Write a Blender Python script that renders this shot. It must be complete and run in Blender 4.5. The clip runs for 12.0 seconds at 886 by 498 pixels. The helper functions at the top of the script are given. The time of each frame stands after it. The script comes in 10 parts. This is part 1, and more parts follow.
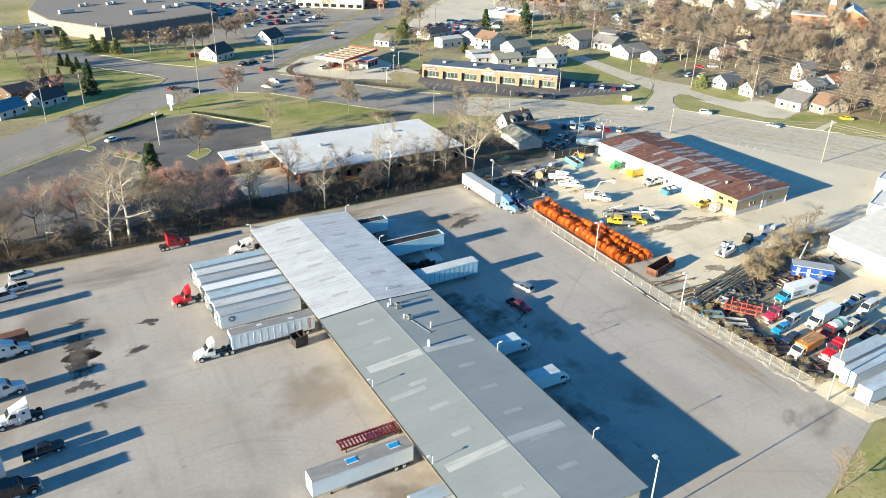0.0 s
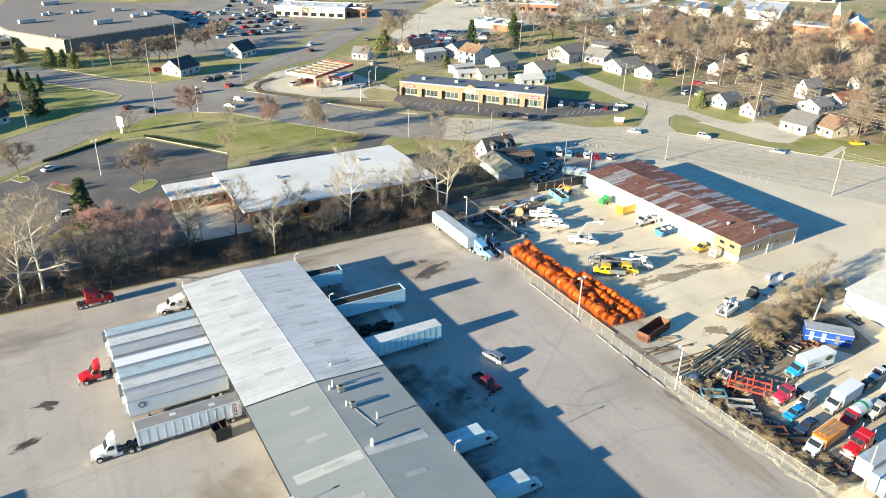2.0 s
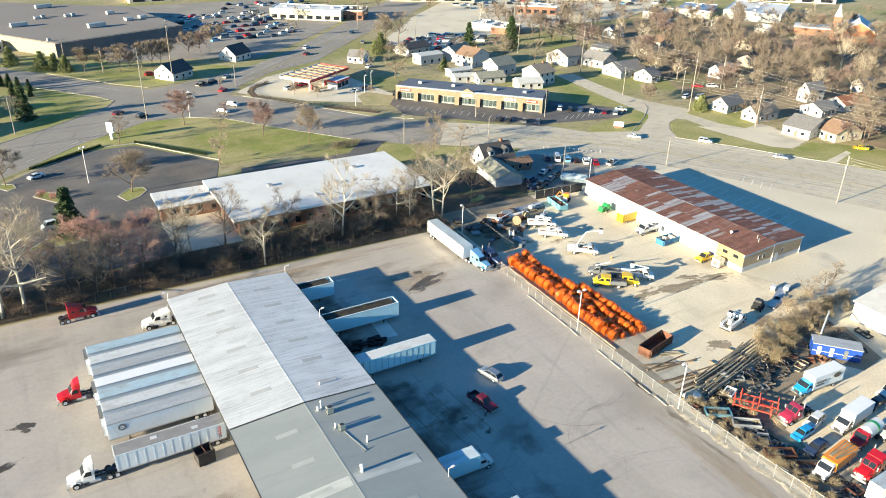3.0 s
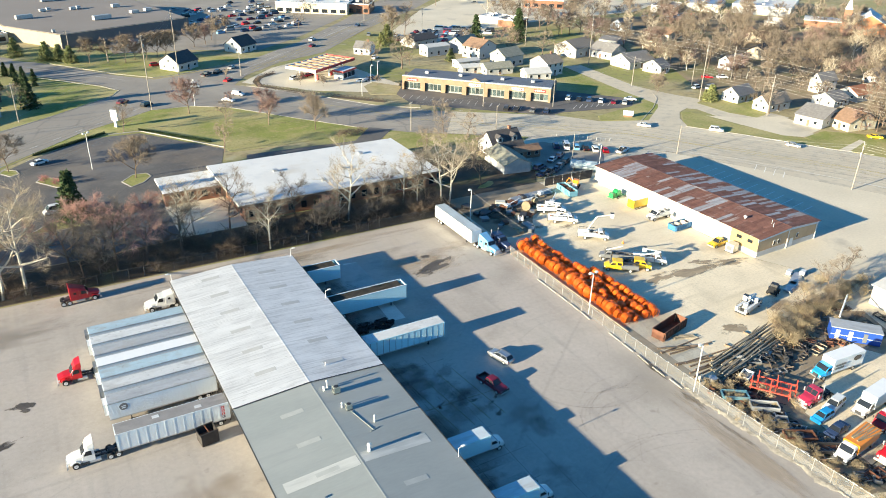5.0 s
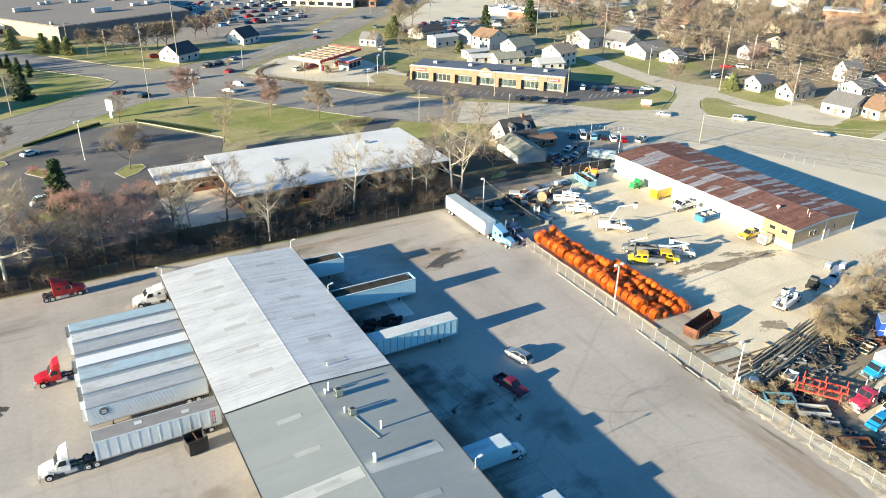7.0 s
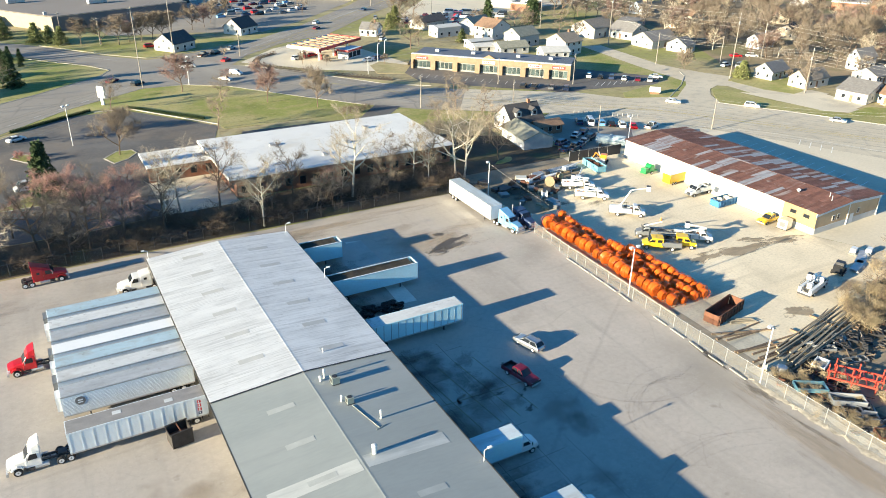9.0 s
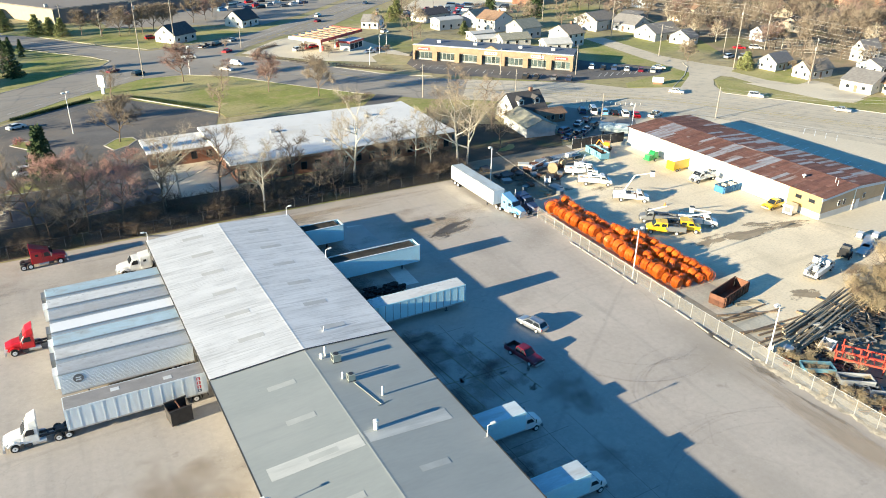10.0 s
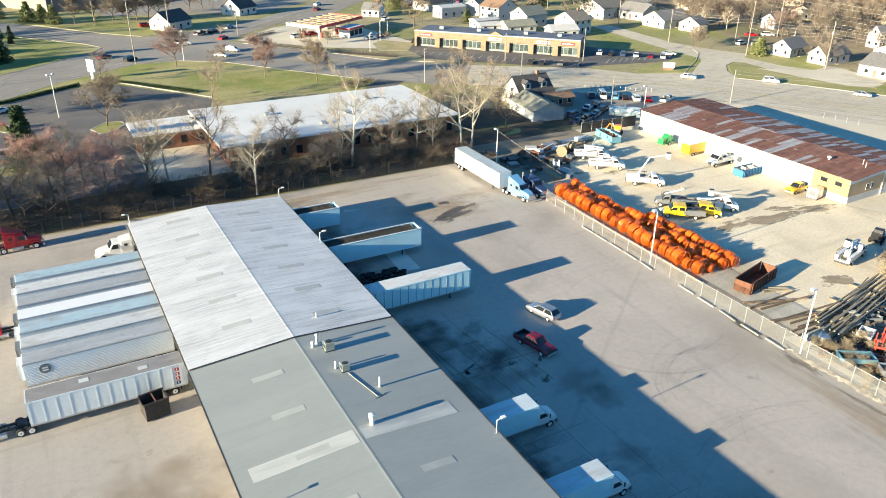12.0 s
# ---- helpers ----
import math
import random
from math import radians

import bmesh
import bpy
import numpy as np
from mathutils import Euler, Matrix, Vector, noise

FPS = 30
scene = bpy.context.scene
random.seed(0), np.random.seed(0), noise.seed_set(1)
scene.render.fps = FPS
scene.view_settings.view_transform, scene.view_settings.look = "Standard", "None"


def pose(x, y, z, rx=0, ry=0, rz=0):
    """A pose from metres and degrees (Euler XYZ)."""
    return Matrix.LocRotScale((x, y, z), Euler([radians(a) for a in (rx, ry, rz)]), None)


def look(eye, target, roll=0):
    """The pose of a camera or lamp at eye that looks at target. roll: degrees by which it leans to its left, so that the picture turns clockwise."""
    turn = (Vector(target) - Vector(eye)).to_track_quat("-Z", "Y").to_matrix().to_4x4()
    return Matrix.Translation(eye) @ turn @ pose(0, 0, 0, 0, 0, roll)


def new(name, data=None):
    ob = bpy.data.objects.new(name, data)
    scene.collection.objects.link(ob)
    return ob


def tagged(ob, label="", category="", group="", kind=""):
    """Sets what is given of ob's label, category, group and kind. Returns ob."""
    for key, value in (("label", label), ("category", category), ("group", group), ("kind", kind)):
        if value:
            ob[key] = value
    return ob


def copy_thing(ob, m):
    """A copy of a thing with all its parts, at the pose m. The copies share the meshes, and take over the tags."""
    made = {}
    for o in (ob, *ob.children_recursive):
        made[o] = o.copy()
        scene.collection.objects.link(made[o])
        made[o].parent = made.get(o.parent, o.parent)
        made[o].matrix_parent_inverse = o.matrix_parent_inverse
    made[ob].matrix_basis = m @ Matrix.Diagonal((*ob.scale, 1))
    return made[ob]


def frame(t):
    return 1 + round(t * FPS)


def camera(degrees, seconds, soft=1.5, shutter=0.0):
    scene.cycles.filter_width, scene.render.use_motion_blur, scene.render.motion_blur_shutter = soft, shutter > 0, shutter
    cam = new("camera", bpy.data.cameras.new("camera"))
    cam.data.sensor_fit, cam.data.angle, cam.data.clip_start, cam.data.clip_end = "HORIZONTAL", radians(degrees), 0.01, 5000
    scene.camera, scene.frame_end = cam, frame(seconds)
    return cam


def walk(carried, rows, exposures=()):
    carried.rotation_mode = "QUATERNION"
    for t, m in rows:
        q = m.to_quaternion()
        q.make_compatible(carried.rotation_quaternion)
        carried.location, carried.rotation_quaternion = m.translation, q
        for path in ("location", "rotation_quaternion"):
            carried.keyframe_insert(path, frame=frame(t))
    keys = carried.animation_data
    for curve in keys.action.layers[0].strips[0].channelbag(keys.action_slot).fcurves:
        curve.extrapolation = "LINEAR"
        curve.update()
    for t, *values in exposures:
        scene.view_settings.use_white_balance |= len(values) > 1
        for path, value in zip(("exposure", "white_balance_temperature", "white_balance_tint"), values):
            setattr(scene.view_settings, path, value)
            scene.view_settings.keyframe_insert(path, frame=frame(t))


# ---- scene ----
cam = camera(61.1, 12.0, soft=0.94)
PATH = [
    (0, (-3.163, -2.935, 81.292), (-2.261, -1.394, 80.391), 1.4),
    (0.5, (3.104, 2.229, 81.364), (4.005, 3.77, 80.463), 1.4),
    (1, (8.442, 7.422, 81.449), (9.345, 8.965, 80.552), 1.5),
    (1.5, (12.722, 12.032, 81.351), (13.629, 13.573, 80.454), 1.5),
    (2, (16.036, 15.603, 81.341), (16.946, 17.143, 80.446), 1.6),
    (2.5, (18.259, 18.113, 81.291), (19.169, 19.653, 80.397), 1.5),
    (3, (19.637, 19.845, 80.923), (20.549, 21.386, 80.032), 1.5),
    (5, (19.66, 21.054, 75.999), (20.561, 22.603, 75.111), 1.4),
    (5.5, (19.987, 21.794, 74.148), (20.882, 23.347, 73.26), 1.3),
    (6, (20.667, 23.553, 72.543), (21.558, 25.108, 71.655), 1.2),
    (6.5, (22.019, 26.292, 70.798), (22.906, 27.849, 69.909), 1.2),
    (7, (23.574, 29.455, 69.237), (24.459, 31.015, 68.352), 1.0),
    (9, (25.992, 34.588, 62.608), (26.876, 36.152, 61.729), 0.9),
    (9.5, (25.931, 34.621, 61.028), (26.814, 36.186, 60.151), 0.9),
    (10, (25.789, 34.447, 59.353), (26.67, 36.013, 58.474), 0.9),
    (10.5, (26.048, 35.145, 57.667), (26.926, 36.712, 56.787), 0.8),
    (11, (26.996, 36.804, 56.116), (27.872, 38.371, 55.234), 0.8),
    (11.5, (28.128, 39.133, 54.605), (29.004, 40.702, 53.728), 0.8),
    (12, (29.002, 40.373, 53.199), (29.877, 41.941, 52.32), 0.8),
]
walk(cam, [(t, look(eye, target, roll)) for t, eye, target, roll in PATH], [(0, 1.67, 6330, 10), (1.0, 1.70, 6420, 10), (2.5, 1.72, 6500, 10), (9, 1.74, 6540, 10), (12, 1.74, 6620, 10)])

# ---- light ----
SUN_ELEVATION, SUN_AZIMUTH = radians(11.9), radians(3.6)   # shadows fall towards +x, a little towards +y
world = bpy.data.worlds.new("sky")
scene.world = world
world.use_nodes = True
wn = world.node_tree.nodes
sky = wn.new("ShaderNodeTexSky")
sky.sky_type = "NISHITA"
sky.sun_disc = False
sky.sun_elevation = SUN_ELEVATION
sky.sun_rotation = radians(-90) - SUN_AZIMUTH
sky.dust_density = 0.3
sky.ozone_density = 4.0
wn["Background"].inputs["Strength"].default_value = 0.061
tint = wn.new("ShaderNodeMix")
tint.data_type, tint.blend_type = "RGBA", "MULTIPLY"
tint.inputs["Factor"].default_value = 1.0
tint.inputs[7].default_value = (0.48, 1.02, 1.21, 1)
world.node_tree.links.new(sky.outputs["Color"], tint.inputs[6])
world.node_tree.links.new(tint.outputs[2], wn["Background"].inputs["Color"])

sun = new("sun", bpy.data.lights.new("sun", "SUN"))
sun.data.energy = 5.0
sun.data.angle = radians(0.5)
sun.data.color = (1.0, 0.885, 0.63)
sun.matrix_world = look((0, 0, 0), (math.cos(SUN_AZIMUTH), math.sin(SUN_AZIMUTH), -math.tan(SUN_ELEVATION)))

# ---- small tools ----


def mesh_object(name, bm, material, smooth=False):
    me = bpy.data.meshes.new(name)
    bm.normal_update()
    bm.to_mesh(me)
    bm.free()
    if smooth:
        me.shade_smooth()
    if material is not None:
        me.materials.append(material)
    return new(name, me)


def part(name, bm, material, parent, label="", smooth=False, kind=""):
    ob = mesh_object(name, bm, material, smooth)
    ob.parent = parent
    return tagged(ob, label, kind=kind)


def thing(name, label, category, group="", m=None, kind=""):
    ob = new(name)
    ob.empty_display_size = 0.2
    if m is not None:
        ob.matrix_basis = m
    return tagged(ob, label, category, group, kind)


def single(name, bm, material, label, category, group="", m=None, kind="", smooth=False):
    ob = mesh_object(name, bm, material, smooth)
    if m is not None:
        ob.matrix_basis = m
    return tagged(ob, label, category, group, kind)


def twin(src, parent, m):
    """Another part on the same mesh, under a parent."""
    ob = src.copy()
    scene.collection.objects.link(ob)
    ob.parent = parent
    ob.matrix_basis = m
    return ob


def box(bm, x0, y0, z0, x1, y1, z1):
    v = [bm.verts.new(p) for p in ((x0, y0, z0), (x1, y0, z0), (x1, y1, z0), (x0, y1, z0), (x0, y0, z1), (x1, y0, z1), (x1, y1, z1), (x0, y1, z1))]
    for f in ((3, 2, 1, 0), (4, 5, 6, 7), (0, 1, 5, 4), (1, 2, 6, 5), (2, 3, 7, 6), (3, 0, 4, 7)):
        bm.faces.new([v[i] for i in f])
    return bm


def boxes(*rows):
    bm = bmesh.new()
    for r in rows:
        box(bm, *r)
    return bm


def cyl(bm, p0, p1, r0, r1=None, n=10, caps=True):
    r1 = r0 if r1 is None else r1
    p0, p1 = Vector(p0), Vector(p1)
    q = (p1 - p0).to_track_quat("Z", "Y")
    a = [bm.verts.new(p0 + q @ Vector((r0 * math.cos(t), r0 * math.sin(t), 0))) for t in (2 * math.pi * i / n for i in range(n))]
    b = [bm.verts.new(p1 + q @ Vector((r1 * math.cos(t), r1 * math.sin(t), 0))) for t in (2 * math.pi * i / n for i in range(n))]
    for i in range(n):
        bm.faces.new((a[i], a[(i + 1) % n], b[(i + 1) % n], b[i]))
    if caps:
        bm.faces.new(a[::-1])
        bm.faces.new(b)
    return bm


def tube(*rows, n=8):
    bm = bmesh.new()
    for p0, p1, r in rows:
        cyl(bm, p0, p1, r, n=n)
    return bm


def lathe(profile, axis="y", n=16):
    """Turns (along, radius) pairs round an axis."""
    bm = bmesh.new()
    rings = []
    for a, r in profile:
        ring = []
        for i in range(n):
            c, s = r * math.cos(2 * math.pi * i / n), r * math.sin(2 * math.pi * i / n)
            ring.append(bm.verts.new((c, a, s) if axis == "y" else (a, c, s) if axis == "x" else (c, s, a)))
        rings.append(ring)
    for p, q in zip(rings, rings[1:]):
        for i in range(n):
            bm.faces.new((p[i], p[(i + 1) % n], q[(i + 1) % n], q[i]))
    for ring, flip in ((rings[0], True), (rings[-1], False)):
        bm.faces.new(ring[::-1] if flip else ring)
    bmesh.ops.recalc_face_normals(bm, faces=bm.faces)
    return bm


def prism(bm, pts, a, b, axis="y"):
    """Extrudes a polygon between a and b along an axis. axis y: (x, z) points; x: (y, z); z: (x, y)."""
    def at(p, t):
        return (p[0], t, p[1]) if axis == "y" else (t, p[0], p[1]) if axis == "x" else (p[0], p[1], t)
    va = [bm.verts.new(at(p, a)) for p in pts]
    vb = [bm.verts.new(at(p, b)) for p in pts]
    n = len(pts)
    made = [bm.faces.new(va), bm.faces.new(vb[::-1])]
    for i in range(n):
        made.append(bm.faces.new((va[i], vb[i], vb[(i + 1) % n], va[(i + 1) % n])))
    bmesh.ops.recalc_face_normals(bm, faces=made)
    return bm


def loft(bm, rings):
    """Skins a row of point rings, with end caps."""
    vs = [[bm.verts.new(p) for p in ring] for ring in rings]
    made = []
    for p, q in zip(vs, vs[1:]):
        for i in range(len(p)):
            made.append(bm.faces.new((p[i], p[(i + 1) % len(p)], q[(i + 1) % len(p)], q[i])))
    made += [bm.faces.new(vs[0][::-1]), bm.faces.new(vs[-1])]
    bmesh.ops.recalc_face_normals(bm, faces=made)
    return bm


def quad(bm, *pts):
    bm.faces.new([bm.verts.new(p) for p in pts])
    return bm


def bevelled(bm, width, seg=1):
    bmesh.ops.bevel(bm, geom=[e for e in bm.edges if e.calc_face_angle(0) > 0.5], offset=width, segments=seg, affect="EDGES", profile=0.6)
    return bm


# ---- materials ----
def shift_by_object(m, mp):
    """Gives each object its own stretch of the pattern."""
    n, ln = m.node_tree.nodes, m.node_tree.links
    info, k = n.new("ShaderNodeObjectInfo"), n.new("ShaderNodeVectorMath")
    info.name = "object_shift"
    k.operation = "SCALE"
    k.inputs[0].default_value = (37.0, 53.0, 0.0)
    ln.new(info.outputs["Random"], k.inputs["Scale"])
    ln.new(k.outputs[0], mp.inputs["Location"])


def mat(name, color, rough=0.6, metal=0.0, var=0.15, scale=0.6, fine=14.0, bump=0.0, rnd=0.0, streak=None, spec=0.5, coat=0.0):
    """Base colour varied at two scales, with fine relief; rnd varies it from object to object."""
    m = bpy.data.materials.new(name)
    m.use_nodes = True
    t = m.node_tree
    n, ln = t.nodes, t.links
    p = n["Principled BSDF"]
    p.inputs["Roughness"].default_value = rough
    p.inputs["Metallic"].default_value = metal
    p.inputs["Specular IOR Level"].default_value = spec
    p.inputs["Coat Weight"].default_value = coat
    tc = n.new("ShaderNodeTexCoord")
    mp = n.new("ShaderNodeMapping")
    if streak:
        mp.inputs["Scale"].default_value = streak
    ln.new(tc.outputs["Object"], mp.inputs["Vector"])
    if rnd:
        shift_by_object(m, mp)
    big, small = n.new("ShaderNodeTexNoise"), n.new("ShaderNodeTexNoise")
    for tex, sc in ((big, scale), (small, fine)):
        tex.inputs["Scale"].default_value = sc
        tex.inputs["Detail"].default_value = 4.0
        ln.new(mp.outputs["Vector"], tex.inputs["Vector"])
    add = n.new("ShaderNodeMath")
    add.operation = "MULTIPLY_ADD"
    add.inputs[1].default_value = 0.6
    ln.new(small.outputs["Fac"], add.inputs[0])
    ln.new(big.outputs["Fac"], add.inputs[2])
    rng = n.new("ShaderNodeMapRange")
    rng.inputs["From Min"].default_value, rng.inputs["From Max"].default_value = 0.5, 1.1
    rng.inputs["To Min"].default_value, rng.inputs["To Max"].default_value = 1 - var, 1 + var
    ln.new(add.outputs[0], rng.inputs["Value"])
    hsv = n.new("ShaderNodeHueSaturation")
    hsv.inputs["Color"].default_value = (*color, 1)
    value = rng.outputs[0]
    if rnd:
        info = n.new("ShaderNodeObjectInfo")
        r2 = n.new("ShaderNodeMapRange")
        r2.inputs["To Min"].default_value, r2.inputs["To Max"].default_value = 1 - rnd, 1 + rnd
        ln.new(info.outputs["Random"], r2.inputs["Value"])
        mul = n.new("ShaderNodeMath")
        mul.operation = "MULTIPLY"
        ln.new(value, mul.inputs[0])
        ln.new(r2.outputs[0], mul.inputs[1])
        value = mul.outputs[0]
    ln.new(value, hsv.inputs["Value"])
    ln.new(hsv.outputs["Color"], p.inputs["Base Color"])
    if bump:
        bp = n.new("ShaderNodeBump")
        bp.inputs["Strength"].default_value = bump
        bp.inputs["Distance"].default_value = 0.05
        ln.new(small.outputs["Fac"], bp.inputs["Height"])
        ln.new(bp.outputs["Normal"], p.inputs["Normal"])
    return m


def blend_in(m, color, scale, low, high, detail=5.0, stretch=None, amount=1.0, ridged=None, mask=None):
    """Lays patches of another colour over a material, by noise (or along the cell edges of ridged size)."""
    t = m.node_tree
    n, ln = t.nodes, t.links
    p = n["Principled BSDF"]
    old = p.inputs["Base Color"].links[0].from_socket
    tc, mp = n.new("ShaderNodeTexCoord"), n.new("ShaderNodeMapping")
    if stretch:
        mp.inputs["Scale"].default_value = stretch
    ln.new(tc.outputs["Object"], mp.inputs["Vector"])
    if "object_shift" in n:
        shift_by_object(m, mp)
    vec = mp.outputs["Vector"]
    if ridged:
        wob = n.new("ShaderNodeTexNoise")
        wob.inputs["Scale"].default_value = scale * 2.5
        mix = n.new("ShaderNodeMix")
        mix.data_type = "VECTOR"
        mix.inputs["Factor"].default_value = ridged
        ln.new(vec, wob.inputs["Vector"])
        ln.new(vec, mix.inputs["A"])
        ln.new(wob.outputs["Color"], mix.inputs["B"])
        tex = n.new("ShaderNodeTexVoronoi")
        tex.feature = "DISTANCE_TO_EDGE"
        ln.new(mix.outputs["Result"], tex.inputs["Vector"])
        out = tex.outputs["Distance"]
    else:
        tex = n.new("ShaderNodeTexNoise")
        tex.inputs["Detail"].default_value = detail
        ln.new(vec, tex.inputs["Vector"])
        out = tex.outputs["Fac"]
    tex.inputs["Scale"].default_value = scale
    r = n.new("ShaderNodeMapRange")
    r.inputs["From Min"].default_value, r.inputs["From Max"].default_value = low, high
    r.inputs["To Max"].default_value = amount
    ln.new(out, r.inputs["Value"])
    factor = r.outputs[0]
    if mask:
        cover, r2, both = n.new("ShaderNodeTexNoise"), n.new("ShaderNodeMapRange"), n.new("ShaderNodeMath")
        cover.inputs["Scale"].default_value = mask[0]
        ln.new(tc.outputs["Object"], cover.inputs["Vector"])
        r2.inputs["From Min"].default_value, r2.inputs["From Max"].default_value = mask[1], mask[2]
        ln.new(cover.outputs["Fac"], r2.inputs["Value"])
        both.operation = "MULTIPLY"
        ln.new(factor, both.inputs[0])
        ln.new(r2.outputs[0], both.inputs[1])
        factor = both.outputs[0]
    mx = n.new("ShaderNodeMix")
    mx.data_type = "RGBA"
    ln.new(factor, mx.inputs["Factor"])
    ln.new(old, mx.inputs[6])
    mx.inputs[7].default_value = (*color, 1)
    ln.new(mx.outputs[2], p.inputs["Base Color"])
    return m


YARD = mat("worn_concrete_yard", (0.44, 0.39, 0.345), 0.85, var=0.16, scale=0.05, fine=1.3, bump=0.15)
blend_in(YARD, (0.24, 0.215, 0.185), 0.07, 0.55, 0.72, 8.0, amount=0.6)
blend_in(YARD, (0.44, 0.40, 0.35), 0.12, 0.55, 0.7, 8.0, amount=0.5)
blend_in(YARD, (0.18, 0.16, 0.135), 0.9, 0.66, 0.76, 6.0, amount=0.3)
blend_in(YARD, (0.27, 0.25, 0.23), 0.5, 0.56, 0.72, 5.0, stretch=(1.0, 0.07, 1), amount=0.35)
blend_in(YARD, (0.29, 0.265, 0.24), 0.45, 0.58, 0.72, 5.0, stretch=(0.10, 1.0, 1), amount=0.3)
blend_in(YARD, (0.22, 0.20, 0.18), 0.03, 0.006, 0.001, ridged=0.5, amount=0.2)
blend_in(YARD, (0.15, 0.135, 0.12), 0.11, 0.011, 0.003, ridged=0.45, amount=0.12, mask=(0.05, 0.5, 0.62))
blend_in(YARD, (0.14, 0.125, 0.11), 0.27, 0.018, 0.005, ridged=0.45, amount=0.14, mask=(0.08, 0.54, 0.66))
blend_in(YARD, (0.31, 0.28, 0.24), 2.6, 0.5, 0.74, 5.0, amount=0.4)
blend_in(YARD, (0.50, 0.465, 0.42), 3.4, 0.56, 0.74, 3.0, amount=0.5)
blend_in(YARD, (0.14, 0.12, 0.10), 0.35, 0.68, 0.76, 5.0, amount=0.4)
blend_in(YARD, (0.30, 0.27, 0.235), 0.16, 0.5, 0.66, 7.0, stretch=(0.5, 0.22, 1), amount=0.4)
blend_in(YARD, (0.42, 0.345, 0.25), 0.028, 0.5, 0.66, 6.0, amount=0.35)
GRAVEL = mat("packed_gravel", (0.72, 0.62, 0.46), 0.95, var=0.18, scale=0.09, fine=2.5, bump=0.4)
blend_in(GRAVEL, (0.32, 0.265, 0.195), 0.06, 0.6, 0.7, 8.0, amount=0.7)
blend_in(GRAVEL, (0.52, 0.435, 0.31), 0.5, 0.54, 0.7, 6.0, stretch=(0.12, 1.0, 1), amount=0.5)
blend_in(GRAVEL, (0.50, 0.42, 0.30), 0.45, 0.56, 0.7, 6.0, stretch=(1.0, 0.15, 1), amount=0.45)
blend_in(GRAVEL, (0.46, 0.385, 0.275), 2.2, 0.52, 0.72, 4.0, amount=0.5)
blend_in(GRAVEL, (0.80, 0.71, 0.55), 3.0, 0.56, 0.74, 3.0, amount=0.5)
ASPHALT = mat("road_asphalt", (0.275, 0.247, 0.214), 0.85, var=0.12, scale=0.04, fine=1.6, bump=0.1)
blend_in(ASPHALT, (0.39, 0.345, 0.285), 0.05, 0.5, 0.7, 6.0, amount=0.6)
blend_in(ASPHALT, (0.17, 0.16, 0.15), 0.07, 0.02, 0.004, ridged=0.3, amount=0.5, mask=(0.02, 0.42, 0.58))
blend_in(ASPHALT, (0.17, 0.16, 0.15), 0.4, 0.56, 0.72, 6.0, amount=0.4)
ROAD_PALE = mat("sun_bleached_road", (0.54, 0.475, 0.37), 0.85, var=0.12, scale=0.04, fine=1.6, bump=0.1)
blend_in(ROAD_PALE, (0.34, 0.31, 0.26), 0.35, 0.5, 0.68, 5.0, stretch=(1.0, 1.0, 1), amount=0.5)
blend_in(ROAD_PALE, (0.28, 0.255, 0.22), 0.07, 0.02, 0.004, ridged=0.4, amount=0.35, mask=(0.02, 0.45, 0.6))
DARKLOT = mat("dark_lot_asphalt", (0.105, 0.10, 0.10), 0.9, var=0.25, scale=0.06, fine=1.6, bump=0.1)
blend_in(DARKLOT, (0.20, 0.185, 0.17), 0.08, 0.5, 0.68, 7.0, amount=0.6)
blend_in(DARKLOT, (0.045, 0.044, 0.045), 0.16, 0.014, 0.004, ridged=0.45, amount=0.35, mask=(0.04, 0.48, 0.6))
blend_in(DARKLOT, (0.17, 0.155, 0.14), 0.6, 0.54, 0.7, 6.0, amount=0.4)
blend_in(DARKLOT, (0.22, 0.175, 0.135), 0.035, 0.5, 0.62, 7.0, amount=0.55)
PALELOT = mat("pale_lot_asphalt", (0.62, 0.55, 0.43), 0.9, var=0.14, scale=0.05, fine=1.6, bump=0.1)
blend_in(PALELOT, (0.29, 0.265, 0.23), 0.08, 0.58, 0.7, 8.0, amount=0.5)
LAWN = mat("spring_lawn", (0.215, 0.235, 0.05), 0.95, var=0.25, scale=0.08, fine=3.0, bump=0.6)
blend_in(LAWN, (0.42, 0.355, 0.165), 0.045, 0.40, 0.60, 7.0, amount=0.8)
blend_in(LAWN, (0.36, 0.29, 0.13), 0.25, 0.5, 0.68, 7.0, amount=0.6)
blend_in(LAWN, (0.12, 0.135, 0.035), 1.2, 0.5, 0.7, 6.0, amount=0.5)
blend_in(LAWN, (0.42, 0.36, 0.20), 0.9, 0.56, 0.74, 6.0, amount=0.5)
DRY_GRASS = mat("straw_coloured_verge_grass", (0.40, 0.335, 0.18), 0.95, var=0.25, scale=0.1, fine=3.0, bump=0.5)
blend_in(DRY_GRASS, (0.24, 0.235, 0.07), 0.12, 0.5, 0.66, 6.0, amount=0.6)
blend_in(DRY_GRASS, (0.27, 0.21, 0.12), 0.6, 0.52, 0.68, 6.0, amount=0.5)
EARTH = mat("town_ground", (0.34, 0.285, 0.155), 0.95, var=0.25, scale=0.03, fine=0.8, bump=0.3)
blend_in(EARTH, (0.22, 0.235, 0.055), 0.02, 0.45, 0.6, 7.0, amount=0.8)
blend_in(EARTH, (0.15, 0.12, 0.075), 0.35, 0.52, 0.68, 6.0, amount=0.6)
blend_in(EARTH, (0.40, 0.36, 0.27), 0.16, 0.58, 0.7, 6.0, amount=0.5)
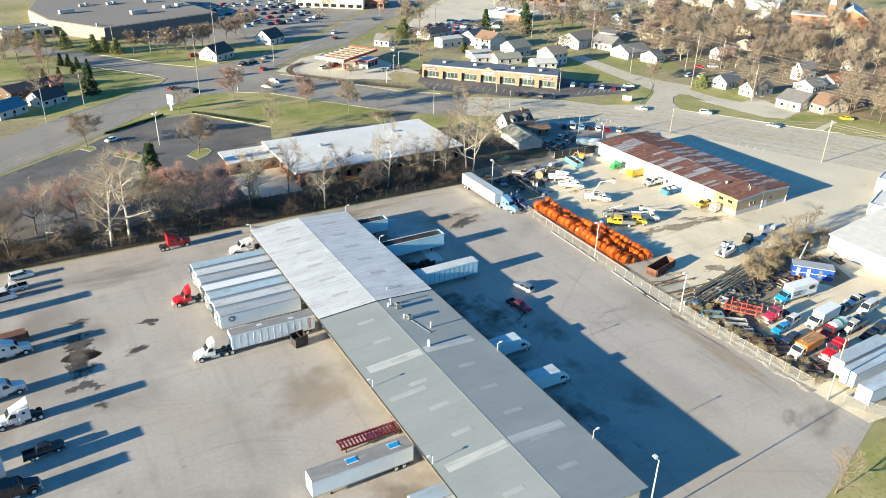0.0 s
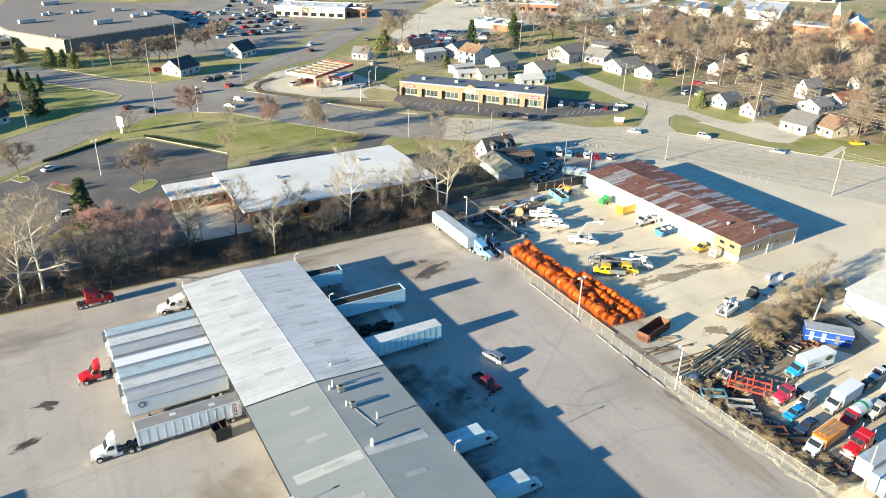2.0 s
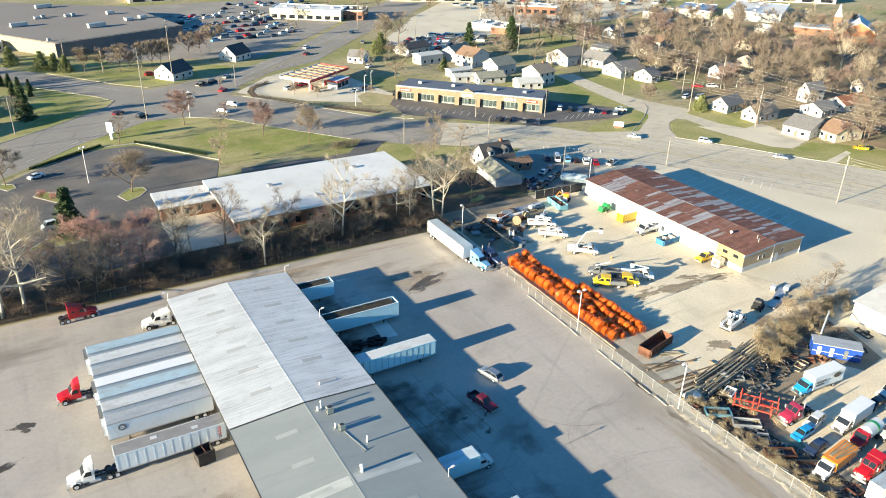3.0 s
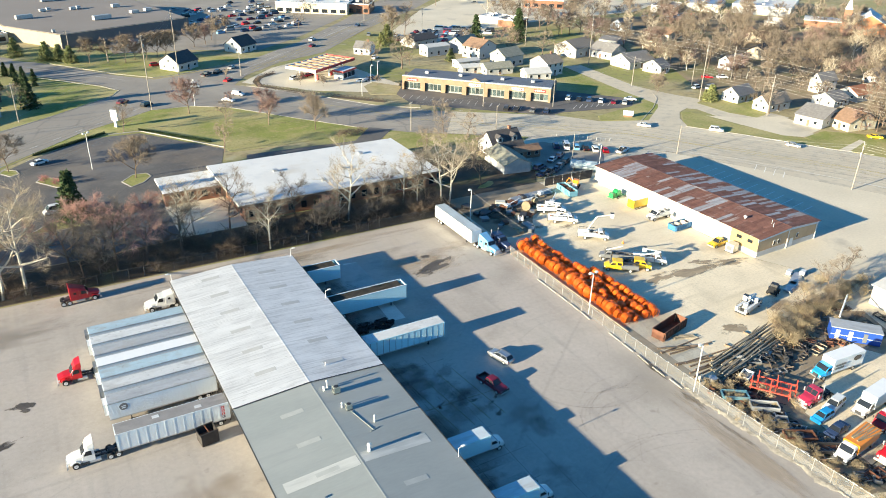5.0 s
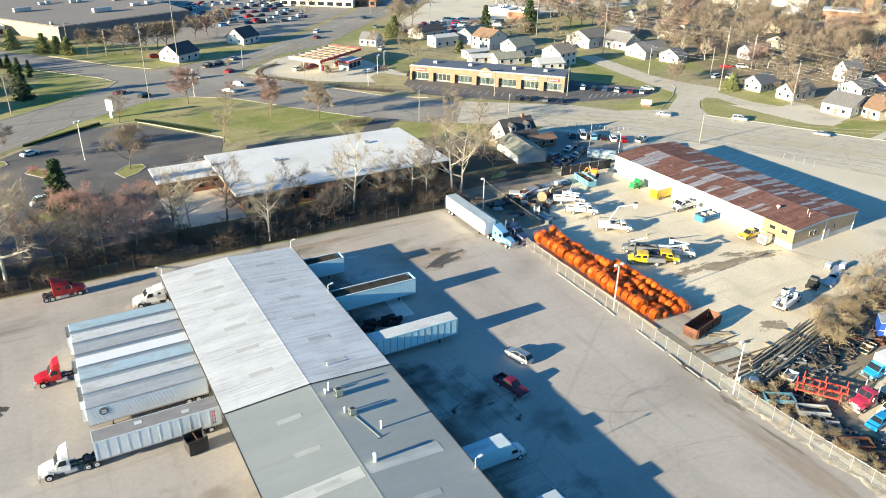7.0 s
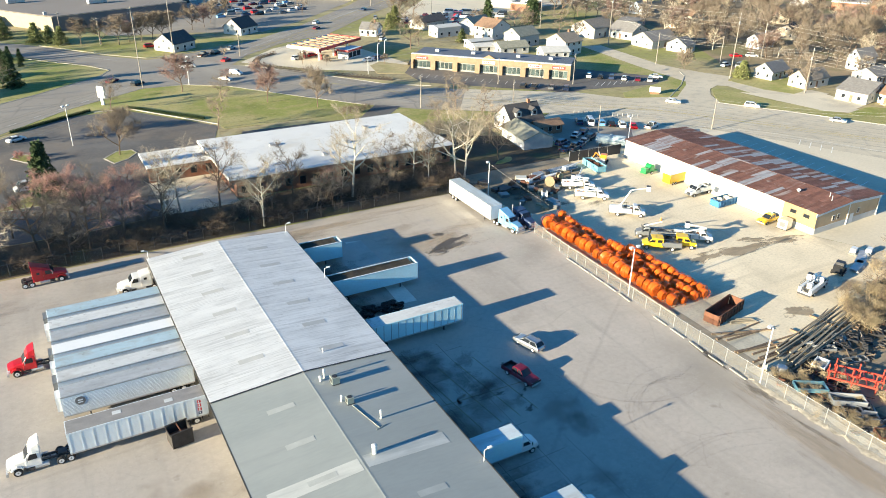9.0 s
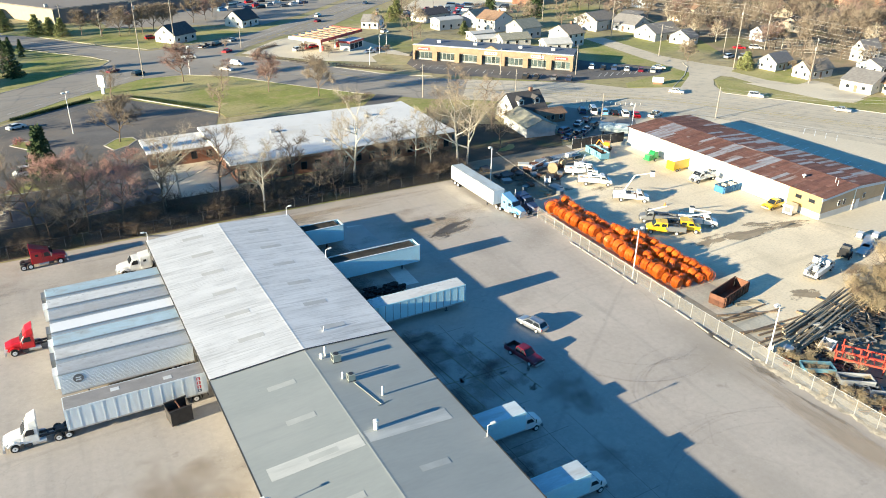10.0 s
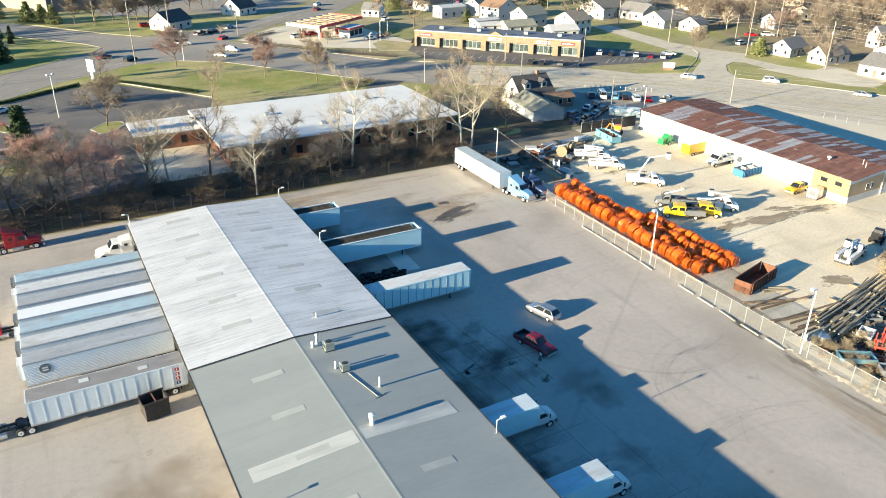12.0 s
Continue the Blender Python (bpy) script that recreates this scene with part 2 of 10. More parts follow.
LITTER = mat("leaf_litter", (0.095, 0.07, 0.047), 1.0, var=0.35, scale=0.25, fine=4.0, bump=0.8)
blend_in(LITTER, (0.10, 0.12, 0.04), 0.12, 0.55, 0.68, 6.0, amount=0.6)
PAINT_LINE = mat("worn_white_line", (0.55, 0.54, 0.52), 0.8, var=0.3, scale=1.5)
PAINT_YELLOW = mat("worn_yellow_line", (0.42, 0.33, 0.10), 0.8, var=0.3, scale=1.5)
KERB = mat("kerb_concrete", (0.45, 0.42, 0.37), 0.9)
WOODFLOOR = mat("wood_floor_litter", (0.26, 0.195, 0.12), 1.0, var=0.35, scale=0.1, fine=2.0, bump=0.6)
blend_in(WOODFLOOR, (0.15, 0.155, 0.06), 0.04, 0.52, 0.64, 6.0, amount=0.7)
SOIL = mat("trampled_brown_soil", (0.27, 0.215, 0.15), 0.95, var=0.3, scale=0.2, fine=3.0, bump=0.4)
blend_in(SOIL, (0.36, 0.29, 0.20), 0.25, 0.52, 0.68, 7.0, amount=0.6)
PALE_SLAB = mat("newer_pale_concrete_slab", (0.66, 0.65, 0.60), 0.85, var=0.15, scale=0.2, fine=2.0, bump=0.1)
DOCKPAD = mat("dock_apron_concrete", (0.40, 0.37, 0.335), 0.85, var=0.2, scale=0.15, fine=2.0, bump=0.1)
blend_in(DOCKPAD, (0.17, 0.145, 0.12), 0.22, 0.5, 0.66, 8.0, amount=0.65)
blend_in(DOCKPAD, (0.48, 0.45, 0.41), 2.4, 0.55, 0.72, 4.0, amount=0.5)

ROOF_PALE = mat("weathered_galvanised_roof", (0.68, 0.675, 0.665), 0.5, metal=0.15, var=0.16, scale=0.25, fine=3.0, streak=(0.35, 2.2, 1))
blend_in(ROOF_PALE, (0.36, 0.355, 0.36), 0.6, 0.54, 0.74, 8.0, stretch=(0.22, 2.2, 1), amount=0.55)
blend_in(ROOF_PALE, (0.40, 0.395, 0.39), 1.1, 0.5, 0.7, 4.0, stretch=(0.10, 4.2, 1), amount=0.6)
blend_in(ROOF_PALE, (0.30, 0.285, 0.27), 1.6, 0.62, 0.74, 4.0, stretch=(0.5, 2.6, 1), amount=0.5)
blend_in(ROOF_PALE, (0.78, 0.775, 0.765), 0.22, 0.52, 0.66, 5.0, amount=0.5)
ROOF_GREY = mat("grey_coated_roof", (0.305, 0.325, 0.315), 0.6, metal=0.0, var=0.08, scale=0.12, fine=2.0, streak=(0.4, 1.5, 1))
blend_in(ROOF_GREY, (0.375, 0.385, 0.37), 0.10, 0.48, 0.66, 5.0, stretch=(0.6, 1.2, 1), amount=0.5)
blend_in(ROOF_GREY, (0.25, 0.265, 0.26), 0.5, 0.56, 0.74, 7.0, stretch=(0.2, 2.0, 1), amount=0.35)
ROOF_PATCH = mat("bare_pale_roof_panel", (0.50, 0.505, 0.48), 0.55, var=0.1, streak=(0.4, 2, 1))
blend_in(ROOF_PATCH, (0.34, 0.355, 0.345), 0.35, 0.5, 0.64, 7.0, stretch=(0.35, 2.2, 1), amount=0.75)
SKYLIGHT = mat("fibreglass_skylight_panel", (0.40, 0.41, 0.39), 0.5, var=0.12)
SKYLIGHT_DARK = mat("dull_skylight_panel", (0.47, 0.465, 0.45), 0.5, var=0.12)
WALL_CREAM = mat("cream_block_wall", (0.62, 0.56, 0.43), 0.85, var=0.15, scale=0.5)
# long dock walls: much darker brown than the cream end walls
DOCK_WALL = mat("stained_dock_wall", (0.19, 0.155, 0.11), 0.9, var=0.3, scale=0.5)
WALL_WHITE = mat("white_painted_wall", (0.57, 0.56, 0.53), 0.8, var=0.1, scale=0.4)
blend_in(WALL_WHITE, (0.42, 0.38, 0.31), 0.5, 0.58, 0.74, 6.0, stretch=(1.2, 1.2, 0.4), amount=0.4)
WALL_TAN = mat("tan_stucco_wall", (0.50, 0.36, 0.22), 0.85, var=0.12)
BRICK = mat("red_brown_brick", (0.30, 0.145, 0.09), 0.9, var=0.22, scale=0.8, fine=9.0)
BRICK_TAN = mat("tan_brick", (0.29, 0.20, 0.13), 0.9, var=0.2, scale=0.8, fine=9.0)
TRIM_WHITE = mat("white_trim", (0.78, 0.77, 0.74), 0.6)
GALV = mat("galvanised_steel", (0.50, 0.50, 0.50), 0.45, metal=0.6)
DARK_STEEL = mat("dark_steel", (0.06, 0.06, 0.065), 0.5, metal=0.4)
RUST_ROOF = mat("rusted_metal_roof", (0.215, 0.100, 0.075), 0.75, var=0.3, scale=0.35, fine=4.0, streak=(2.2, 0.5, 1), rnd=0.22)
blend_in(RUST_ROOF, (0.12, 0.05, 0.035), 0.8, 0.5, 0.7, 5.0, stretch=(0.25, 3.5, 1), amount=0.6)
blend_in(RUST_ROOF, (0.36, 0.28, 0.25), 0.9, 0.58, 0.72, 6.0, stretch=(0.16, 3.2, 1), amount=0.4)
blend_in(RUST_ROOF, (0.42, 0.36, 0.34), 0.12, 0.60, 0.66, 5.0, stretch=(0.6, 1.4, 1), amount=0.8)
RUST_BARE = mat("unrusted_grey_roof_sheet", (0.42, 0.41, 0.42), 0.5, metal=0.2, var=0.2, scale=0.5, streak=(2.0, 0.5, 1), rnd=0.15)
blend_in(RUST_BARE, (0.26, 0.12, 0.085), 0.7, 0.5, 0.66, 6.0, stretch=(0.2, 2.6, 1), amount=0.75)
RUSTY = mat("rusty_steel", (0.15, 0.062, 0.036), 0.85, var=0.35, scale=1.2)
MEMBRANE = mat("white_roof_membrane", (0.70, 0.69, 0.67), 0.7, var=0.1, scale=0.12)
blend_in(MEMBRANE, (0.52, 0.53, 0.55), 0.25, 0.55, 0.7, 6.0, amount=0.5)
blend_in(MEMBRANE, (0.52, 0.46, 0.37), 0.14, 0.58, 0.72, 7.0, amount=0.45)
GREYROOF = mat("grey_flat_roof", (0.235, 0.205, 0.185), 0.9, var=0.1, scale=0.03)
SHINGLE_DARK = mat("dark_shingles", (0.075, 0.07, 0.072), 0.9, var=0.25, scale=1.2)
SHINGLE_GREY = mat("grey_shingles", (0.20, 0.19, 0.185), 0.9, var=0.25, scale=1.2)
SHINGLE_BROWN = mat("brown_shingles", (0.24, 0.15, 0.10), 0.9, var=0.25, scale=1.2)
SHINGLE_GREEN = mat("mossy_grey_green_roof", (0.26, 0.255, 0.205), 0.85, var=0.25, scale=1.0)
SIDING_WHITE = mat("white_siding", (0.52, 0.51, 0.49), 0.7, var=0.1, scale=1.0, rnd=0.12, streak=(1, 1, 6))
SHINGLE_TAN = mat("worn_tan_shingles", (0.30, 0.245, 0.19), 0.9, var=0.25, scale=1.2)
SHINGLE_PALE = mat("pale_metal_roofing", (0.52, 0.51, 0.49), 0.7, var=0.12, scale=0.6)
RED_ROOF = mat("red_brown_roof", (0.30, 0.12, 0.065), 0.9, var=0.2)
SIDING_TAN = mat("tan_siding", (0.47, 0.40, 0.31), 0.7, var=0.1, scale=1.0, rnd=0.1)
SIDING_GREY = mat("dull_grey_siding", (0.36, 0.37, 0.38), 0.8, var=0.15, scale=1.0)
GUTTER = mat("weathered_gutter", (0.06, 0.055, 0.05), 0.7, var=0.2)
SIDING_BLUE = mat("pale_blue_siding", (0.52, 0.58, 0.64), 0.7, var=0.06)
GLASS = mat("dark_window_glass", (0.02, 0.024, 0.03), 0.12, var=0.3, spec=0.5)
RUBBER = mat("tyre_rubber", (0.022, 0.021, 0.021), 0.9)
CHROME = mat("chrome", (0.55, 0.55, 0.55), 0.35, metal=0.45)
RIM = mat("steel_rim", (0.72, 0.72, 0.72), 0.4, metal=0.2)
WOOD_POLE = mat("weathered_pole_wood", (0.31, 0.275, 0.235), 0.9, var=0.25, scale=1.0, streak=(3, 3, 0.3))

# ---- ground ----
def sheet(name, pts, z, material, label, category="ground", base=None):
    """A flat polygon; with base, a slab with sides."""
    bm = bmesh.new()
    if base is None:
        f = bm.faces.new([bm.verts.new((x, y, z)) for x, y in pts])
        bm.normal_update()
        if f.normal.z < 0:
            f.normal_flip()
    else:
        prism(bm, pts, base, z, "z")
    return single(name, bm, material, label, category, kind="structure")


sheet("ground", [(-2600, -2600), (2600, -2600), (2600, 3200), (-2600, 3200)], -0.02, EARTH, "patchy brown and green town ground reaching the horizon")
sheet("pavement", [(-70, -20), (40, 20), (86, 38), (99, 43), (113, 47.5), (109.6, 53), (108.6, 90), (108.6, 112), (110, 153), (109.5, 169.8), (-70, 169.8)], 0.012, YARD,
      "worn pale concrete truck yard with cracks and stains", "pavement")
sheet("pavement", [(109.7, 47), (175, 40), (172, 90), (160, 112), (157, 118), (157, 176), (141, 178), (112, 178), (109.6, 153), (108.7, 112), (108.7, 60)], 0.018, GRAVEL,
      "pale packed gravel contractor yard with muddy patches", "pavement")
sheet("pavement", [(157.1, 118), (160.1, 112), (172.1, 90), (190, 70), (236, 100), (224.6, 123.1), (207.9, 155.6), (193.5, 182), (180.2, 193.4), (163.2, 213), (152, 206), (147, 187), (150, 178), (157.1, 176)], 0.022,
      PALELOT, "pale worn asphalt lot round the rusty-roofed building", "pavement")
sheet("ground", [(-70, 170.4), (109.5, 170.4), (141, 178.4), (146, 186), (138, 200), (116, 214), (118, 190), (60, 187), (46, 186), (30, 184.5), (-70, 184.5)], 0.016, LITTER,
      "dark leaf litter under the bare tree belt")
sheet("pavement", [(-70, 184.7), (30, 184.7), (46, 186.2), (46, 206.6), (46.2, 207), (46.4, 210), (47, 215), (62, 217), (64, 222), (71, 244), (51, 271), (42, 271.5), (35, 271.5), (19, 258.5), (10, 249), (-70, 180 + 40)], 0.02, DARKLOT,
      "dark asphalt car park with white bay lines", "pavement")
sheet("road", [(-120, 150), (10.3, 254.6), (35.4, 280.1), (59.3, 296.7), (73, 296), (85, 288.4), (102.3, 265), (117.6, 246.4), (129.9, 234.4), (163.3, 213), (180.3, 193.5), (193.6, 182.2), (207.9, 155.6), (224.6, 123.1), (262, 40),
               (300, 50), (256, 142.8), (244.6, 159), (230.6, 182.4), (219.5, 198.8), (212.2, 210.3), (196.1, 216.6), (186.7, 229.3), (145.3, 256), (136.2, 267.4), (114.8, 299), (95, 319), (104, 333), (123, 350), (150, 363),
               (196, 413), (250, 462), (420, 640), (400, 660), (228, 486), (193, 441), (148, 391), (120, 366), (101, 353), (79.3, 343.5), (68.6, 341), (56.8, 353.7), (33.8, 385.7), (16.4, 409.8), (-60, 520), (-75, 508),
               (15.4, 391), (28.3, 364.7), (49, 339), (54, 329), (50, 321), (27.6, 302), (11.7, 290), (-120, 178)], 0.025, ASPHALT,
      "wide grey asphalt crossroads with faded lane lines", "road")
sheet("road", [(140.5, 228.2), (163.3, 213.1), (180.3, 193.6), (193.6, 182.3), (207.9, 155.7), (224.6, 123.2), (262, 40), (300, 50), (256, 142.7), (244.6, 158.9), (230.6, 182.3), (219.5, 198.7), (212.2, 210.2), (196.1, 216.5), (186.7, 229.2), (155.3, 249.4)], 0.030, ROAD_PALE,
      "sun-bleached pale road past the workshop", "road")
# darker sheet over the pale lot paints the shade of house and trees
sheet("pavement", [(147.2, 187), (150.2, 178.6), (157.1, 176.6), (168, 181), (175, 190), (164, 207), (152.4, 206)], 0.0275, ASPHALT, "grey asphalt lot behind the dormered house", "pavement")
sheet("lawn", [(123.5, 181.6), (125.5, 181.2), (128, 181.8), (129.6, 183.0), (130.2, 184.6), (129.0, 185.2), (127.6, 184.0), (125.2, 183.2)], 0.04, LAWN, "green bank beside the grey shed", "lawn", base=-0.02)
sheet("ground", [(111.0, 153.5), (116.0, 151.0), (121.5, 153.0), (126, 159.5), (133, 163.0), (141, 169.5), (141.5, 178.3), (126.0, 178.2), (111.6, 178.2)], 0.0225, SOIL, "dark bare soil at the corner of the gravel yard")
sheet("ground", [(110.0, 60.0), (117.0, 57.5), (119.5, 75.5), (130.0, 79.5), (143.0, 85.5), (137.0, 91.5), (126.0, 89.0), (109.9, 88.5)], 0.0224, SOIL, "oily dark soil under the scrap heaps")
sheet("ground", [(143.2, 85.6), (147, 79.5), (154, 80.5), (158, 91), (150, 95), (137.2, 91.6)], 0.0223, SOIL, "dark littered soil behind the blue cabin")
sheet("ground", [(46, 186.0), (61.4, 186.0), (61.4, 206.5), (46.0, 206.5)], 0.0204, PALELOT, "worn grey asphalt beside the brick office")
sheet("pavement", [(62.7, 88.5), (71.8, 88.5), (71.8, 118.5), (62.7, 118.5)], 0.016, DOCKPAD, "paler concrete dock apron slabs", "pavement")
sheet("pavement", [(72.6, 131.2), (75.7, 131.0), (76.6, 156.6), (73.6, 157.2)], 0.016, PALE_SLAB, "paler concrete strip across the dock apron", "pavement")
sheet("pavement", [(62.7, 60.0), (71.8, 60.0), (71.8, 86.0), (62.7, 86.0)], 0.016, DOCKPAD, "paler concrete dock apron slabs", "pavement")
sheet("lawn", [(-60, 196), (10.3, 254), (35.4, 279.6), (59.3, 296.2), (73, 295.5), (85, 287.9), (102.3, 264.5), (117, 246), (112, 240), (98, 240), (72, 240), (71.5, 246), (52, 273.5), (42, 274), (34, 273.5), (18, 260.5), (8, 250)], 0.05, LAWN,
      "patchy green lawn with straw-coloured bare areas", "lawn", base=-0.02)
sheet("ground", [(262, 232), (300, 300), (312, 372), (330, 392), (420, 372), (530, 300), (520, 160), (330, 90), (285, 130), (276, 160), (282, 190), (276, 210)], 0.012, WOODFLOOR, "brown litter floor of the bare woods")
sheet("lawn", [(121, 239), (129.5, 234), (146, 223), (140, 217), (117, 221)], 0.05, LAWN, "green lawn beside the white-roofed building", "lawn", base=-0.02)
sheet("lawn", [(15.2, 380), (27, 363), (48, 338), (53, 329), (49.5, 322), (28, 303), (8, 288), (-30, 300), (-30, 380)], 0.05, LAWN, "green lawn corner by the junction", "lawn", base=-0.02)
sheet("lawn", [(219.6, 199.2), (231, 212), (235, 211), (238.6, 191), (249.2, 164.2), (256, 150), (252, 150), (244.9, 159.5), (231, 182.8)], 0.05, LAWN, "green grass wedge beside the road", "lawn", base=-0.02)
sheet("lawn", [(200, 222), (229, 229), (232, 224), (219, 211), (212, 211), (196.8, 217)], 0.05, LAWN, "green grass strip with a sign", "lawn", base=-0.02)
sheet("lawn", [(86, 39), (99.9, 43), (106, 43.5), (140, 47), (200, 20), (90, -60), (40, 0)], 0.05, LAWN, "rough green grass at the yard's edge", "lawn", base=-0.02)
sheet("pavement", [(146.5, 264), (147.5, 281), (168, 312), (182, 296), (205, 262), (229, 234), (219, 226), (190.6, 231.3), (184.7, 230)], 0.03, DARKLOT, "dark shopping parade car park with white bay lines", "pavement")

# ---- buildings ----
def gable_house(name, label, cx, cy, rot, w, d, h, rise, wall, roof, chimney=None, porch=False, dormers=0, windows=3, category="house", storeys=1, door=True):
    """A gabled house: w along its ridge, d across; parts for walls, roof slopes, windows, door, chimney."""
    t = thing(name, label, category, m=pose(cx, cy, 0, 0, 0, rot))
    bm = bmesh.new()
    prism(bm, [(-d / 2, -0.1), (d / 2, -0.1), (d / 2, h), (0, h + rise), (-d / 2, h)], -w / 2, w / 2, "x")
    part("wall", bm, wall, t)
    o, k = 0.45, rise / (d / 2)
    for s in (-1, 1):
        bm = bmesh.new()
        prism(bm, [(0, h + rise + 0.02), (0, h + rise + 0.2), (s * (d / 2 + o), h - o * k + 0.2), (s * (d / 2 + o), h - o * k + 0.02)], -w / 2 - 0.35, w / 2 + 0.35, "x")
        part("roof", bm, roof, t)
    for s in (-1, 1):
        for st in range(storeys):
            for i in range(windows):
                x = -w / 2 + w * (i + 0.5) / windows
                zz = 0.95 + 2.7 * st
                if zz + 1.3 > h:
                    continue
                y = s * (d / 2 + 0.02)
                win = part("window", boxes((x - 0.65, y - 0.03, zz, x + 0.65, y + 0.03, zz + 1.3)), TRIM_WHITE, t)
                part("pane", boxes((x - 0.56, y - 0.045, zz + 0.1, x + 0.56, y + 0.045, zz + 1.2)), GLASS, win)
        for y in (-d / 4, d / 4) if windows else ():
            x = s * (w / 2 + 0.02)
            win = part("window", boxes((x - 0.03, y - 0.5, 0.95, x + 0.03, y + 0.5, 2.2)), TRIM_WHITE, t)
            part("pane", boxes((x - 0.045, y - 0.4, 1.05, x + 0.045, y + 0.4, 2.1)), GLASS, win)
        if rise > 2.2:
            x = s * (w / 2 + 0.02)
            win = part("window", boxes((x - 0.03, -0.5, h + 0.25, x + 0.03, 0.5, h + 1.35)), TRIM_WHITE, t)
            part("pane", boxes((x - 0.045, -0.4, h + 0.35, x + 0.045, 0.4, h + 1.25)), GLASS, win)
    if door:
        part("door", boxes((-0.5, -d / 2 - 0.05, 0.15, 0.5, -d / 2, 2.2)), SHINGLE_BROWN, t)
        part("step", boxes((-0.9, -d / 2 - 1.1, -0.05, 0.9, -d / 2 - 0.05, 0.15)), KERB, t)
    if chimney:
        part("chimney", boxes((w * 0.25 - 0.4, -0.4, h + rise * 0.5, w * 0.25 + 0.4, 0.4, h + rise + 1.0)), chimney, t)
    for i in range(dormers):
        x = -w / 4 + i * w / 2
        dm = part("dormer", prism(bmesh.new(), [(x - 0.9, h + rise * 0.35), (x + 0.9, h + rise * 0.35), (x + 0.9, h + rise * 0.35 + 1.3), (x, h + rise * 0.35 + 2.0), (x - 0.9, h + rise * 0.35 + 1.3)], -d * 0.36, -d * 0.05), SIDING_WHITE, t)
        part("pane", boxes((x - 0.45, -d * 0.36 - 0.04, h + rise * 0.35 + 0.25, x + 0.45, -d * 0.36, h + rise * 0.35 + 1.25)), GLASS, dm)
        for s in (-1, 1):
            part("roof", prism(bmesh.new(), [(x, h + rise * 0.35 + 2.05), (x, h + rise * 0.35 + 2.2), (x + s * 1.15, h + rise * 0.35 + 1.3), (x + s * 1.15, h + rise * 0.35 + 1.15)], -d * 0.36 - 0.2, -d * 0.05), roof, dm)
    if porch:
        part("porch_roof", prism(bmesh.new(), [(-d / 2 - 2.4, 2.35), (-d / 2 - 2.4, 2.5), (-d / 2, 3.1), (-d / 2, 2.95)], -w / 2 + 0.6, w / 2 - 0.6, "x"), roof, t)
        for x in (-w / 2 + 0.8, 0, w / 2 - 0.8):
            part("porch_post", boxes((x - 0.08, -d / 2 - 2.25, -0.05, x + 0.08, -d / 2 - 2.1, 2.4)), TRIM_WHITE, t)
    return t


# -- freight warehouse --
WX0, WX1, WXR = 37.9, 62.5, 49.95
WY0, WYM, WY1 = 50.6, 113.1, 157.5


def roof_z(x):
    return 4.67 + 0.73 * (1 - abs(x - WXR) / (WXR - WX0 if x < WXR else WX1 - WXR))


warehouse = thing("warehouse", "long low freight terminal with a pale and grey metal gable roof", "warehouse")
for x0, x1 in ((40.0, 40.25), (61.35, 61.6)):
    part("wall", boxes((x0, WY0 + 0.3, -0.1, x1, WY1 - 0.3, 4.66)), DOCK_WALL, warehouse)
for y0, y1 in ((WY0 + 0.3, WY0 + 0.55), (WY1 - 0.55, WY1 - 0.3)):
    part("wall", prism(bmesh.new(), [(40.25, -0.1), (61.35, -0.1), (61.35, 4.6), (WXR, 5.25), (40.25, 4.6)], y0, y1), WALL_CREAM, warehouse)
for y0, y1, m, dz in ((WY0, WYM, ROOF_GREY, -0.06), (WYM, WY1, ROOF_PALE, 0.0)):
    for xe in (WX0, WX1):
        part("roof", prism(bmesh.new(), [(xe, 4.67 + dz), (WXR, 5.40 + dz), (WXR, 5.28 + dz), (xe, 4.55 + dz)], y0, y1), m, warehouse)
        ribs = bmesh.new()
        s = 1 if xe < WXR else -1
        y = y0 + 0.45
        while y < y1:
            t_rib = 0.007 if dz == 0.0 else 0.005
            a = [(xe, 4.672 + dz), (WXR - s * 0.15, 5.388 + dz), (WXR - s * 0.15, 5.388 + t_rib + dz), (xe, 4.672 + t_rib + dz)]
            prism(ribs, a, y, y + 0.035)
            y += 0.42
        part("roof_seam", ribs, m, warehouse, kind="stuff")
    part("ridge_cap", prism(bmesh.new(), [(WXR - 0.22, 5.39 + dz), (WXR, 5.405 + dz), (WXR + 0.22, 5.39 + dz), (WXR, 5.415 + dz)], y0, y1), m, warehouse)
for xe, s in ((WX0, -1), (WX1, 1)):
    part("gutter", boxes((min(xe, xe + s * 0.14), WY0, 4.50, max(xe, xe + s * 0.14), WY1, 4.62)), GUTTER, warehouse)
part("roof_step_flashing", prism(bmesh.new(), [(WX0, 4.69), (WXR, 5.42), (WX1, 4.69), (WX1, 4.74), (WXR, 5.47), (WX0, 4.74)], WYM - 0.08, WYM + 0.12), DARK_STEEL, warehouse)


def on_roof(x0, x1, y0, y1, lift, m, name, dz=0.0, thick=0.004):
    """A panel lying on one roof slope."""
    z0, z1 = roof_z(x0) + dz + lift, roof_z(x1) + dz + lift
    part(name, prism(bmesh.new(), [(x0, z0), (x1, z1), (x1, z1 + thick), (x0, z0 + thick)], y0, y1), m, warehouse)


